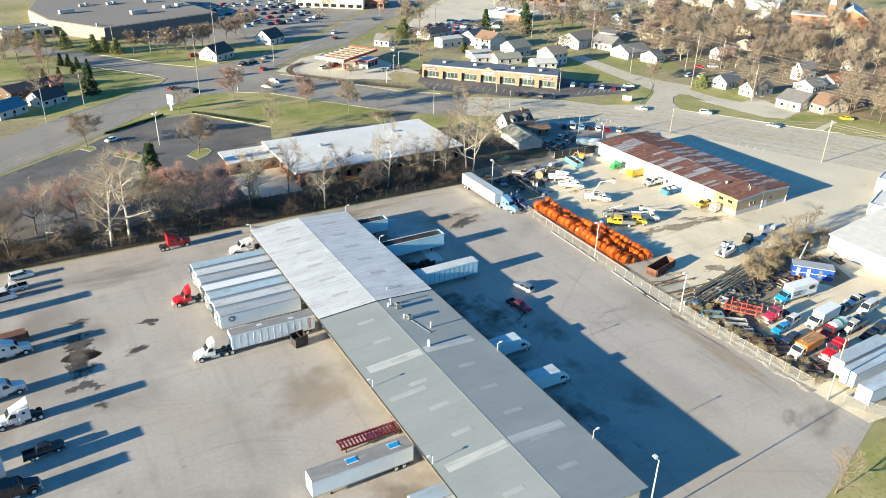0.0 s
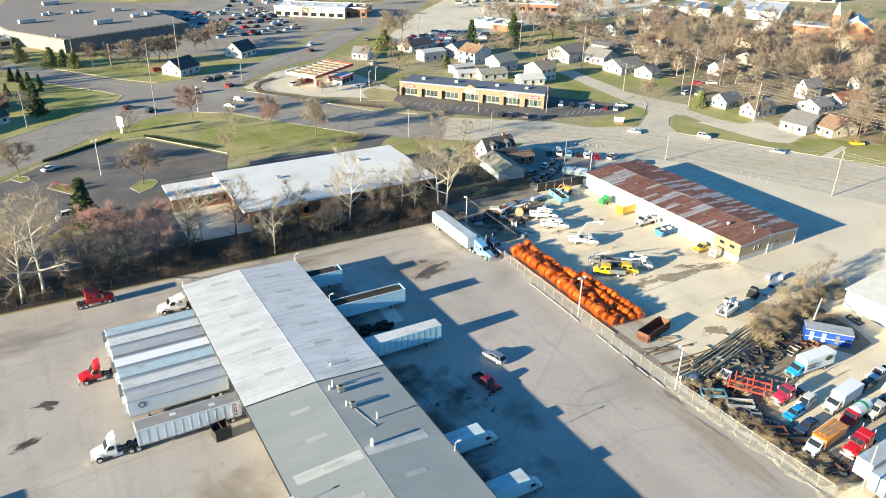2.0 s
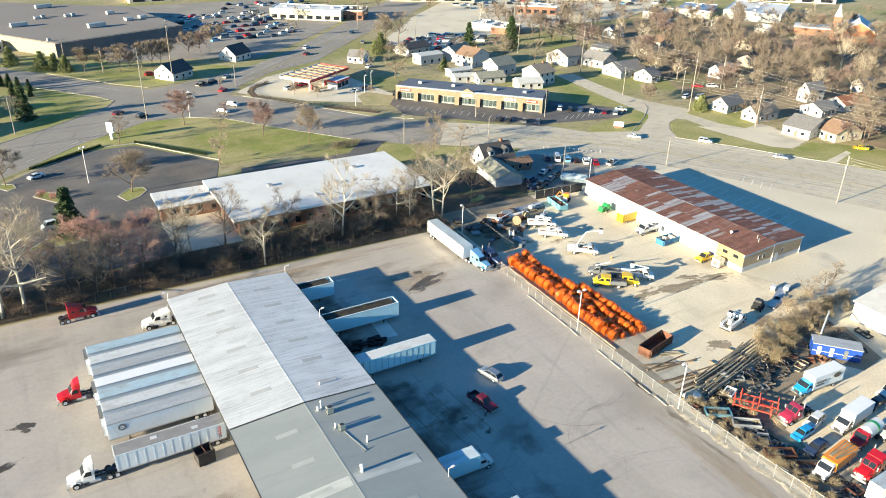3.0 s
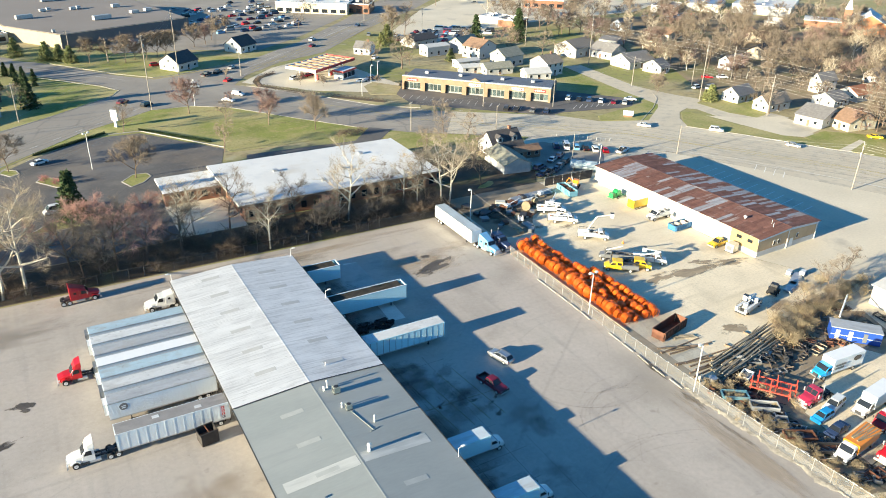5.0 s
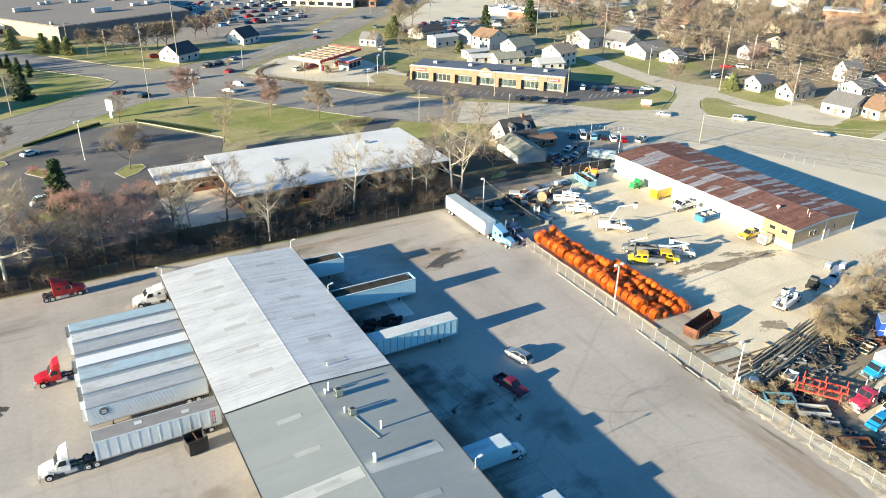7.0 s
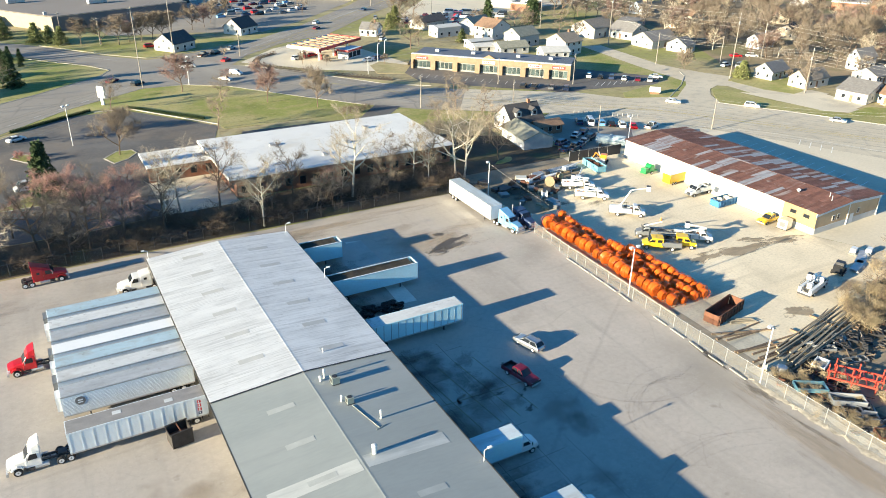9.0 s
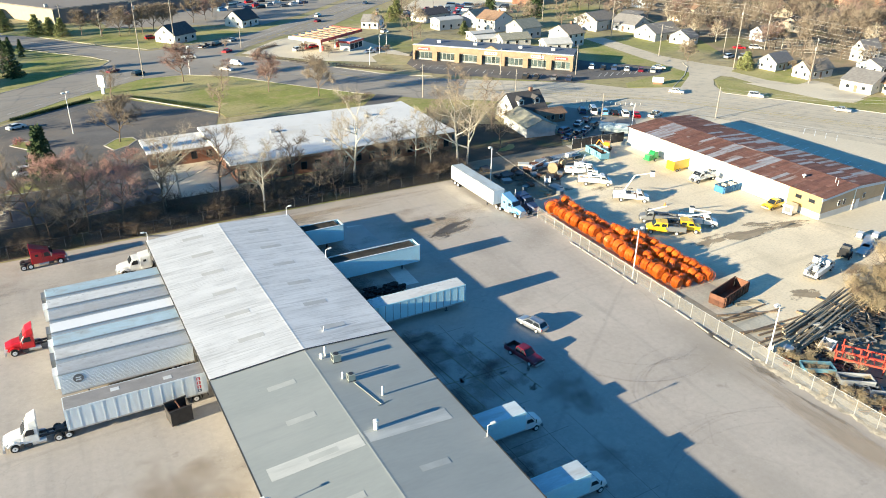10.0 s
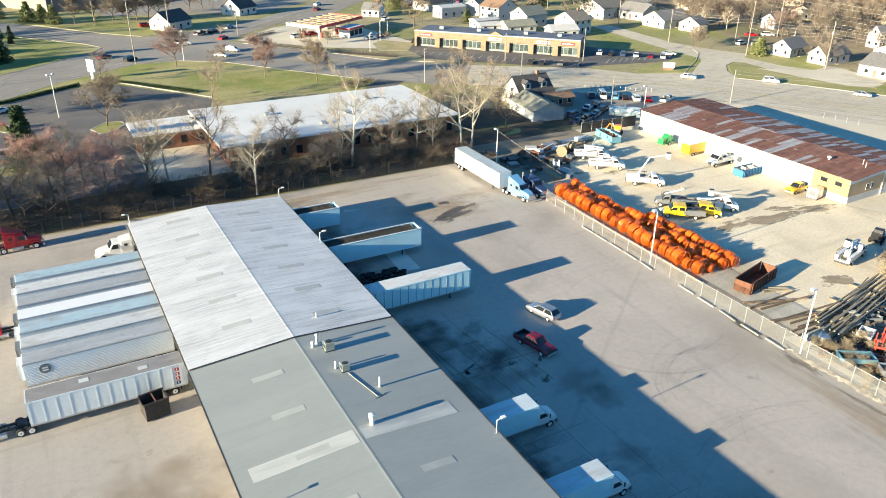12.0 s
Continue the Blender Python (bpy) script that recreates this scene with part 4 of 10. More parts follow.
def dry_van(label, m, L=16.15, W=2.6, H=4.1, skin=None, roof=None, posts=0, reefer=None, wheels=True, group="parked semi-trailers", legs=True, post_skin=None):
    """Box semi-trailer: origin under its middle, nose towards +x."""
    skin, roof = skin or TRAILER_WHITE, roof or TRAILER_ROOF
    t = thing("semi_trailer", label, "trailer", group, m)
    part("body", bevelled(boxes((-L / 2, -W / 2, 1.15, L / 2, W / 2, H - 0.02)), 0.05), skin, t)
    part("roof", boxes((-L / 2 + 0.06, -W / 2 + 0.07, H - 0.018, L / 2 - 0.1, W / 2 - 0.07, H + 0.012)), roof, t)
    for s in (-1, 1):
        part("top_rail", boxes((-L / 2, s * W / 2 - 0.035, H - 0.16, L / 2, s * W / 2 + 0.035, H)), skin if posts else GALV, t)
        part("bottom_rail", boxes((-L / 2, s * W / 2 - 0.03, 1.05, L / 2, s * W / 2 + 0.03, 1.22)), GALV, t)
        if posts:
            src = None
            for i in range(posts):
                x = -L / 2 + 0.25 + i * (L - 0.5) / (posts - 1)
                if src is None:
                    src = part("side_post", boxes((-0.045, -0.02, 1.22, 0.045, 0.02, H - 0.16)), post_skin or skin, t)
                    src.location = (x, s * W / 2, 0)
                else:
                    twin(src, t, pose(x, s * W / 2, 0))
        part("rear_door", boxes((-L / 2 - 0.04, min(0.02 * s, s * (W / 2 - 0.08)), 1.25, -L / 2 - 0.002, max(0.02 * s, s * (W / 2 - 0.08)), H - 0.1)), TRAILER_WHITE, t)
    part("chassis", boxes((-L / 2 + 0.3, -0.55, 0.85, L / 2 - 1.0, -0.4, 1.05), (-L / 2 + 0.3, 0.4, 0.85, L / 2 - 1.0, 0.55, 1.05)), DARK_STEEL, t)
    part("bumper", boxes((-L / 2 - 0.05, -1.1, 0.45, -L / 2 + 0.05, 1.1, 0.58), (-L / 2 - 0.02, -0.7, 0.55, -L / 2 + 0.04, -0.6, 1.1), (-L / 2 - 0.02, 0.6, 0.55, -L / 2 + 0.04, 0.7, 1.1)), DARK_STEEL, t)
    if legs:
        for s in (-1, 1):
            part("landing_leg", boxes((L / 2 - 3.1, s * 0.75 - 0.07, 0.08, L / 2 - 2.95, s * 0.75 + 0.07, 1.1), (L / 2 - 3.2, s * 0.75 - 0.15, 0.0, L / 2 - 2.85, s * 0.75 + 0.15, 0.08)), DARK_STEEL, t)
    if wheels:
        for x in (-L / 2 + 1.5, -L / 2 + 2.8):
            for s in (-1, 1):
                wheel(t, x, s * (W / 2 - 0.35), 0.5, 0.55)
            part("axle", tube(((x, -W / 2 + 0.4, 0.5), (x, W / 2 - 0.4, 0.5), 0.08)), DARK_STEEL, t)
        for s in (-1, 1):
            part("mudflap", boxes((-L / 2 + 0.75, s * (W / 2 - 0.4) - 0.3, 0.35, -L / 2 + 0.78, s * (W / 2 - 0.4) + 0.3, 1.05)), RUBBER, t)
    if reefer:
        u = part("cooling_unit", bevelled(boxes((L / 2 + 0.002, -1.0, 1.9, L / 2 + 0.55, 1.0, 3.9)), 0.16, 2), reefer, t, "rounded cooling unit on the nose")
        part("grille", boxes((L / 2 + 0.55, -0.7, 2.3, L / 2 + 0.57, 0.7, 3.0)), DARK_STEEL, u)
    return t


def tarped_trailer(label, m, L=16.15, W=2.6, H=4.1, group="parked semi-trailers"):
    """Open-topped semi-trailer: thin walls and top rails, a sagging dark sheet as the hold's shade; nose towards +x."""
    t = thing("tarped_trailer", label, "trailer", group, m)
    part("floor", boxes((-L / 2, -W / 2, 1.15, L / 2, W / 2, 1.35)), HOLD_SHADE, t)
    for s in (-1, 1):
        part("side", boxes((-L / 2, s * W / 2 - 0.05, 1.1, L / 2, s * W / 2 + 0.05, H)), TRAILER_SHADE_AQUA, t)
        part("end", boxes((s * L / 2 - 0.05, -W / 2 + 0.06, 1.1, s * L / 2 + 0.05, W / 2 - 0.06, H)), TRAILER_SHADE_AQUA, t)
        part("top_rail", bevelled(boxes((-L / 2 - 0.06, s * W / 2 - 0.09, H, L / 2 + 0.06, s * W / 2 + 0.09, H + 0.1)), 0.02), TRAILER_WHITE, t)
        for x in (-L / 2 + 1.6, -L / 2 + 2.9):
            wheel(t, x, s * 0.92, 0.5, 0.58)
        part("landing_leg", boxes((L / 2 - 3.2, s * 0.8 - 0.08, 0.0, L / 2 - 3.0, s * 0.8 + 0.08, 1.15)), DARK_STEEL, t)
    # dark sheet just below the rails, painting the shaded inside of the open hold
    bm = bmesh.new()
    n = 12
    rib = [[bm.verts.new((-L / 2 + 0.1 + (L - 0.9) * i / n, (W / 2 - 0.11) * k, H - 0.02 - (0.1 if k == 0 else 0.0) - (0.05 if i % 2 else 0.0))) for k in (-1, 0, 1)] for i in range(n + 1)]
    for a, b in zip(rib, rib[1:]):
        for k in (0, 1):
            bm.faces.new((a[k], b[k], b[k + 1], a[k + 1]))
    bmesh.ops.solidify(bm, geom=bm.faces[:], thickness=0.02)
    part("tarpaulin", bm, HOLD_SHADE, t, "sagging dark tarpaulin over the hold")


def tractor(label, m, colour, sleeper=True, fairing=True, long_nose=True):
    """Conventional semi tractor, front bumper near +x."""
    t = thing("semi_tractor", label, "truck", "semi tractors", m)
    X = 3.5
    part("chassis", boxes((-3.6, -0.5, 0.75, X - 0.3, -0.32, 1.0), (-3.6, 0.32, 0.75, X - 0.3, 0.5, 1.0), (-3.55, -0.5, 0.78, -3.4, 0.5, 0.98), (-1.2, -0.5, 0.78, -1.0, 0.5, 0.98)), DARK_STEEL, t)
    bm = bmesh.new()
    loft(bm, [[(1.4, y * 0.98, z) for y, z in ((-1, 0.85), (1, 0.85), (1, 1.75), (0.85, 2.0), (-0.85, 2.0), (-1, 1.75))],
              [(2.6, y * 0.88, z) for y, z in ((-1, 0.8), (1, 0.8), (1, 1.6), (0.8, 1.85), (-0.8, 1.85), (-1, 1.6))],
              [(X - 0.1, y * 0.72, z) for y, z in ((-1, 0.75), (1, 0.75), (1, 1.35), (0.8, 1.6), (-0.8, 1.6), (-1, 1.35))]])
    hood = part("hood", bevelled(bm, 0.07, 2), colour, t)
    part("grille", boxes((X - 0.1, -0.5, 0.75, X - 0.04, 0.5, 1.45)), CHROME, hood)
    for s in (-1, 1):
        part("headlight", bevelled(boxes((X - 0.35, s * 0.72 - 0.14, 0.95, X - 0.08, s * 0.72 + 0.14, 1.2)), 0.04), LAMP_GLASS, hood)
        part("fender", prism(bmesh.new(), [(1.75, 0.95), (1.95, 1.25), (2.35, 1.36), (2.8, 1.25), (3.1, 0.9), (3.0, 0.85), (2.7, 1.1), (2.3, 1.2), (2.0, 1.1), (1.85, 0.85)], s * 0.72, s * 1.18), colour, hood)
    bm = bmesh.new()
    loft(bm, [[(-0.2, y, z) for y, z in ((-1.12, 0.8), (1.12, 0.8), (1.12, 2.6), (1.0, 2.85), (-1.0, 2.85), (-1.12, 2.6))],
              [(0.9, y, z) for y, z in ((-1.1, 0.8), (1.1, 0.8), (1.05, 2.6), (0.95, 2.8), (-0.95, 2.8), (-1.05, 2.6))],
              [(1.5, y, z) for y, z in ((-1.08, 0.8), (1.08, 0.8), (1.02, 1.9), (0.95, 1.98), (-0.95, 1.98), (-1.02, 1.9))]])
    cab = part("cab", bevelled(bm, 0.07, 2), colour, t)
    for s in (-1, 1):
        part("windscreen", prism(bmesh.new(), [(1.47, 2.03), (0.98, 2.72), (1.0, 2.76), (1.52, 2.06)], 0.03 * s, 0.93 * s), GLASS, cab)
        part("side_window", prism(bmesh.new(), [(0.15, 1.85), (1.25, 1.85), (0.85, 2.55), (0.15, 2.55)], s * 1.06, s * 1.135), GLASS, cab)
        part("mirror", boxes((1.15, s * 1.3 - 0.06, 1.8, 1.25, s * 1.3 + 0.1, 2.5)), CHROME, cab)
        part("fuel_tank", lathe([(-1.0, 0.2), (-0.98, 0.32), (0.48, 0.32), (0.5, 0.2)], "x", 12), CHROME, t).location = (0.1, s * 0.85, 0.62)
        part("step", boxes((0.7, s * 0.95 - 0.12, 0.35, 1.4, s * 0.95 + 0.14, 0.75)), DARK_STEEL, t)
    top = 2.85
    if sleeper:
        bm = bmesh.new()
        loft(bm, [[(-1.9, y, z) for y, z in ((-1.2, 0.85), (1.2, 0.85), (1.2, 3.0), (1.1, 3.2), (-1.1, 3.2), (-1.2, 3.0))],
                  [(-0.2, y, z) for y, z in ((-1.18, 0.85), (1.18, 0.85), (1.18, 2.8), (1.06, 3.0), (-1.06, 3.0), (-1.18, 2.8))]])
        sl = part("sleeper", bevelled(bm, 0.07, 2), colour, t)
        for s in (-1, 1):
            part("sleeper_window", boxes((-1.2, s * 1.19 - 0.015, 2.1, -0.7, s * 1.19 + 0.02, 2.5)), GLASS, sl)
    if fairing:
        x0 = -1.9 if sleeper else -0.3
        z0 = 3.0 if sleeper else 2.8
        bm = bmesh.new()
        loft(bm, [[(x0, y, z) for y, z in ((-1.15, z0), (1.15, z0), (1.1, 3.85), (-1.1, 3.85))],
                  [(x0 + 0.9, y, z) for y, z in ((-1.1, z0 - 0.1), (1.1, z0 - 0.1), (1.0, 3.5), (-1.0, 3.5))],
                  [(x0 + (2.7 if sleeper else 1.3), y, z) for y, z in ((-0.9, 2.78), (0.9, 2.78), (0.8, 2.86), (-0.8, 2.86))]])
        part("roof_fairing", bevelled(bm, 0.09, 2), colour, t)
    part("bumper", bevelled(boxes((X - 0.12, -1.12, 0.35, X + 0.12, 1.12, 0.72)), 0.06), CHROME, t)
    if not fairing:
        for s in (-1, 1):
            x = -2.0 if sleeper else -0.35
            part("exhaust_pipe", tube(((x, s * 1.0, 1.0), (x, s * 1.0, 3.8), 0.09)), CHROME, t)
    part("fifth_wheel", bevelled(boxes((-2.9, -0.5, 1.0, -1.95, 0.5, 1.15)), 0.05), DARK_STEEL, t)
    for s in (-1, 1):
        wheel(t, 2.4, s * 1.0, 0.5, 0.3)
        for x in (-1.85 - 0.3, -3.2):
            wheel(t, x, s * 0.92, 0.5, 0.58)
    return t


def medium_cab(t, X, colour, W=2.2, roof=2.5):
    """A short-nosed truck cab whose bumper stands at X."""
    bm = bmesh.new()
    loft(bm, [[(X - 2.6, y * W / 2, z) for y, z in ((-1, 0.7), (1, 0.7), (1, roof - 0.25), (0.88, roof), (-0.88, roof), (-1, roof - 0.25))],
              [(X - 1.75, y * W / 2, z) for y, z in ((-1, 0.7), (1, 0.7), (0.98, roof - 0.3), (0.86, roof - 0.05), (-0.86, roof - 0.05), (-0.98, roof - 0.3))],
              [(X - 1.15, y * W / 2, z) for y, z in ((-1, 0.7), (1, 0.7), (0.98, 1.55), (0.9, 1.62), (-0.9, 1.62), (-0.98, 1.55))]])
    cab = part("cab", bevelled(bm, 0.06, 2), colour, t)
    bm = bmesh.new()
    loft(bm, [[(X - 1.2, y * W / 2, z) for y, z in ((-0.97, 0.65), (0.97, 0.65), (0.97, 1.45), (0.85, 1.6), (-0.85, 1.6), (-0.97, 1.45))],
              [(X - 0.1, y * W / 2, z) for y, z in ((-0.85, 0.6), (0.85, 0.6), (0.82, 1.15), (0.7, 1.32), (-0.7, 1.32), (-0.82, 1.15))]])
    hood = part("hood", bevelled(bm, 0.06, 2), colour, t)
    part("grille", boxes((X - 0.1, -0.5, 0.7, X - 0.05, 0.5, 1.15)), DARK_STEEL, hood)
    part("windscreen", prism(bmesh.new(), [(X - 1.17, 1.66), (X - 1.72, roof - 0.12), (X - 1.69, roof - 0.09), (X - 1.12, 1.69)], -W / 2 * 0.88, W / 2 * 0.88), GLASS, cab)
    for s in (-1, 1):
        part("side_window", prism(bmesh.new(), [(X - 2.4, 1.6), (X - 1.3, 1.6), (X - 1.7, roof - 0.35), (X - 2.4, roof - 0.35)], s * W / 2 * 0.985, s * (W / 2 + 0.015)), GLASS, cab)
        part("headlight", boxes((X - 0.3, s * W / 2 * 0.78 - 0.14, 0.85, X - 0.07, s * W / 2 * 0.78 + 0.14, 1.1)), LAMP_GLASS, hood)
        part("mirror", boxes((X - 1.25, s * (W / 2 + 0.2) - 0.06, 1.5, X - 1.15, s * (W / 2 + 0.2) + 0.06, 2.0)), DARK_STEEL, cab)
    part("bumper", bevelled(boxes((X - 0.15, -W / 2, 0.4, X + 0.05, W / 2, 0.68)), 0.04), GREY_PAINT, t)
    return cab


def box_truck(label, m, colour, L=7.3, W=2.45, H=3.6, box_skin=None, box_roof=None):
    """Delivery truck: cargo box of length L behind a short-nosed cab; origin under the middle."""
    t = thing("box_truck", label, "truck", "box trucks", m)
    tot = L + 2.7
    x0, x1, X = -tot / 2, -tot / 2 + L, tot / 2
    part("cargo_box", bevelled(boxes((x0, -W / 2, 1.0, x1, W / 2, H)), 0.05), box_skin or TRAILER_WHITE, t)
    part("box_roof", boxes((x0 + 0.07, -W / 2 + 0.07, H + 0.001, x1 - 0.07, W / 2 - 0.07, H + 0.02)), box_roof or TRAILER_ROOF_WHITE, t)
    part("rear_door", boxes((x0 - 0.03, -W / 2 + 0.1, 1.1, x0 - 0.002, W / 2 - 0.1, H - 0.15)), GALV, t)
    part("chassis", boxes((x0 + 0.2, -0.5, 0.7, X - 0.4, -0.3, 0.95), (x0 + 0.2, 0.3, 0.7, X - 0.4, 0.5, 0.95)), DARK_STEEL, t)
    medium_cab(t, X, colour)
    for s in (-1, 1):
        wheel(t, X - 0.95, s * 0.98, 0.43, 0.26)
        wheel(t, x0 + L * 0.28, s * 0.92, 0.43, 0.5)
        part("side_rail", boxes((x0, s * W / 2 - 0.03, 0.92, x1, s * W / 2 + 0.03, 1.06)), GALV, t)
    return t


# car side shapes: (length, width, roof height, bonnet height, belt height, cabin x back low, back top, front top, front low)
SHAPES = {
    "sedan": (4.7, 1.82, 1.45, 0.98, 0.95, -1.55, -0.95, 0.45, 1.2),
    "suv": (4.7, 1.88, 1.72, 1.08, 1.08, -2.2, -1.95, 0.55, 1.25),
    "van": (5.6, 2.0, 2.25, 1.25, 1.3, -2.72, -2.66, 1.35, 2.05),
    "wagon": (4.85, 1.88, 1.60, 1.0, 1.0, -2.28, -1.75, 0.35, 1.25),
    "hatch": (4.2, 1.76, 1.5, 0.98, 0.98, -1.95, -1.55, 0.45, 1.15),
}


def car(kind, colour, label, m, category="car", group="parked cars"):
    t = thing(kind if kind in ("van", "suv") else "car", label, category, group, m)
    L, W, H, hb, belt, bl, bt, ft, fl = SHAPES[kind]
    a, w = L / 2, W / 2
    tail = belt if kind != "sedan" else belt - 0.02
    bm = bmesh.new()
    prof = [(-a, 0.38, tail - 0.15), (-a + 0.12, 0.28, tail), (bl, 0.25, belt), (fl, 0.25, belt), (a - 0.55, 0.25, hb - 0.1), (a - 0.08, 0.28, hb - 0.25), (a, 0.36, 0.66)]
    rings = []
    for x, zl, zh in prof:
        k = 0.94 if abs(x) > a - 0.2 else 1.0
        rings.append([(x, y * w * k, z) for y, z in ((-0.92, zl), (0.92, zl), (1.0, zl + 0.2), (1.0, zh - 0.22), (0.9, zh), (-0.9, zh), (-1.0, zh - 0.22), (-1.0, zl + 0.2))])
    loft(bm, rings)
    part("body", bevelled(bm, 0.05, 2), colour, t)
    bm = bmesh.new()
    loft(bm, [[(x0, y * w * 0.88, belt - 0.02) for x0, y in ((bl, -1), (fl, -1), (fl, 1), (bl, 1))],
              [(x0, y * w * 0.72, H - 0.06) for x0, y in ((bt, -1), (ft, -1), (ft, 1), (bt, 1))]])
    g = part("glasshouse", bm, GLASS, t)
    bm = bmesh.new()
    loft(bm, [[(x0, y * w * 0.735, H - 0.07) for x0, y in ((bt - 0.04, -1), (ft + 0.05, -1), (ft + 0.05, 1), (bt - 0.04, 1))],
              [(x0, y * w * 0.62, H) for x0, y in ((bt + 0.12, -1), (ft - 0.15, -1), (ft - 0.15, 1), (bt + 0.12, 1))]])
    part("roof", bm, colour, t)
    for s in (-1, 1):
        for xm0, xm1 in ((bl, bt), (fl, ft), ((bl + fl) / 2 - 0.1, (bt + ft) / 2 - 0.1)):
            bm = bmesh.new()
            loft(bm, [[(xm0 - 0.06, s * w * 0.9, belt - 0.03), (xm0 + 0.06, s * w * 0.9, belt - 0.03), (xm0 + 0.06, s * w * 0.86, belt - 0.03), (xm0 - 0.06, s * w * 0.86, belt - 0.03)],
                      [(xm1 - 0.05, s * w * 0.745, H - 0.05), (xm1 + 0.05, s * w * 0.745, H - 0.05), (xm1 + 0.05, s * w * 0.7, H - 0.05), (xm1 - 0.05, s * w * 0.7, H - 0.05)]])
            part("pillar", bm, colour, g)
        wheel(t, a - 0.95, s * (w - 0.12), 0.33 if kind != "van" else 0.36, 0.22)
        wheel(t, -a + 0.95, s * (w - 0.12), 0.33 if kind != "van" else 0.36, 0.22)
        part("headlight", boxes((a - 0.16, s * w * 0.7 - 0.2, 0.62, a - 0.015, s * w * 0.7 + 0.18, 0.78)), LAMP_GLASS, t)
        if kind == "wagon":
            part("roof_rail", tube(((bt + 0.1, s * w * 0.62, H + 0.05), (ft - 0.2, s * w * 0.62, H + 0.05), 0.025), ((bt + 0.1, s * w * 0.62, H - 0.03), (bt + 0.1, s * w * 0.62, H + 0.05), 0.025), ((ft - 0.2, s * w * 0.62, H - 0.03), (ft - 0.2, s * w * 0.62, H + 0.05), 0.025), n=5), DARK_STEEL, t)
            part("sill_trim", boxes((-a + 1.35, s * w - 0.02, 0.3, a - 1.35, s * w + 0.02, 0.48)), GREY_PAINT, t)
            part("door_mirror", bevelled(boxes((fl - 0.35, s * (w + 0.1) - 0.1, 0.98, fl - 0.2, s * (w + 0.1) + 0.1, 1.14)), 0.03), colour, t)
        part("tail_light", boxes((-a - 0.012, s * w * 0.75 - 0.14, 0.68, -a + 0.1, s * w * 0.75 + 0.14, 0.86)), TAIL_RED, t)
    return t


def far_car(kind, colour, label, m, group, wheels=True):
    """A plainer car for the distant car parks: body, glass, roof, wheels."""
    zb = 0.28 if wheels else 0.0
    t = thing("car", label, "car", group, m)
    L, W, H, hb, belt, bl, bt, ft, fl = SHAPES[kind]
    a, w = L / 2, W / 2
    bm = bmesh.new()
    loft(bm, [[(x, y * w, z) for y, z in ((-0.95, zb), (0.95, zb), (1.0, zh - 0.2), (0.9, zh), (-0.9, zh), (-1.0, zh - 0.2))] for x, zh in ((-a, belt - 0.1), (bl, belt), (fl, belt), (a - 0.5, hb - 0.1), (a, 0.7))])
    part("body", bm, colour, t)
    bm = bmesh.new()
    loft(bm, [[(x0, y * w * 0.88, belt - 0.02) for x0, y in ((bl, -1), (fl, -1), (fl, 1), (bl, 1))], [(x0, y * w * 0.72, H - 0.06) for x0, y in ((bt, -1), (ft, -1), (ft, 1), (bt, 1))]])
    part("glasshouse", bm, GLASS, t)
    part("roof", boxes((bt - 0.02, -w * 0.73, H - 0.059, ft + 0.03, w * 0.73, H)), colour, t)
    for s in (-1, 1) if wheels else ():
        for x in (-a + 0.95, a - 0.95):
            o = new("wheel", FAR_WHEEL)
            o.parent, o.location = t, (x, s * (w - 0.1), 0.33)
    return t


fw = mesh_object("wheel", lathe([(-0.11, 0.3), (-0.08, 0.33), (0.08, 0.33), (0.11, 0.3)], "y", 10), RUBBER)
FAR_WHEEL = fw.data
bpy.data.objects.remove(fw)


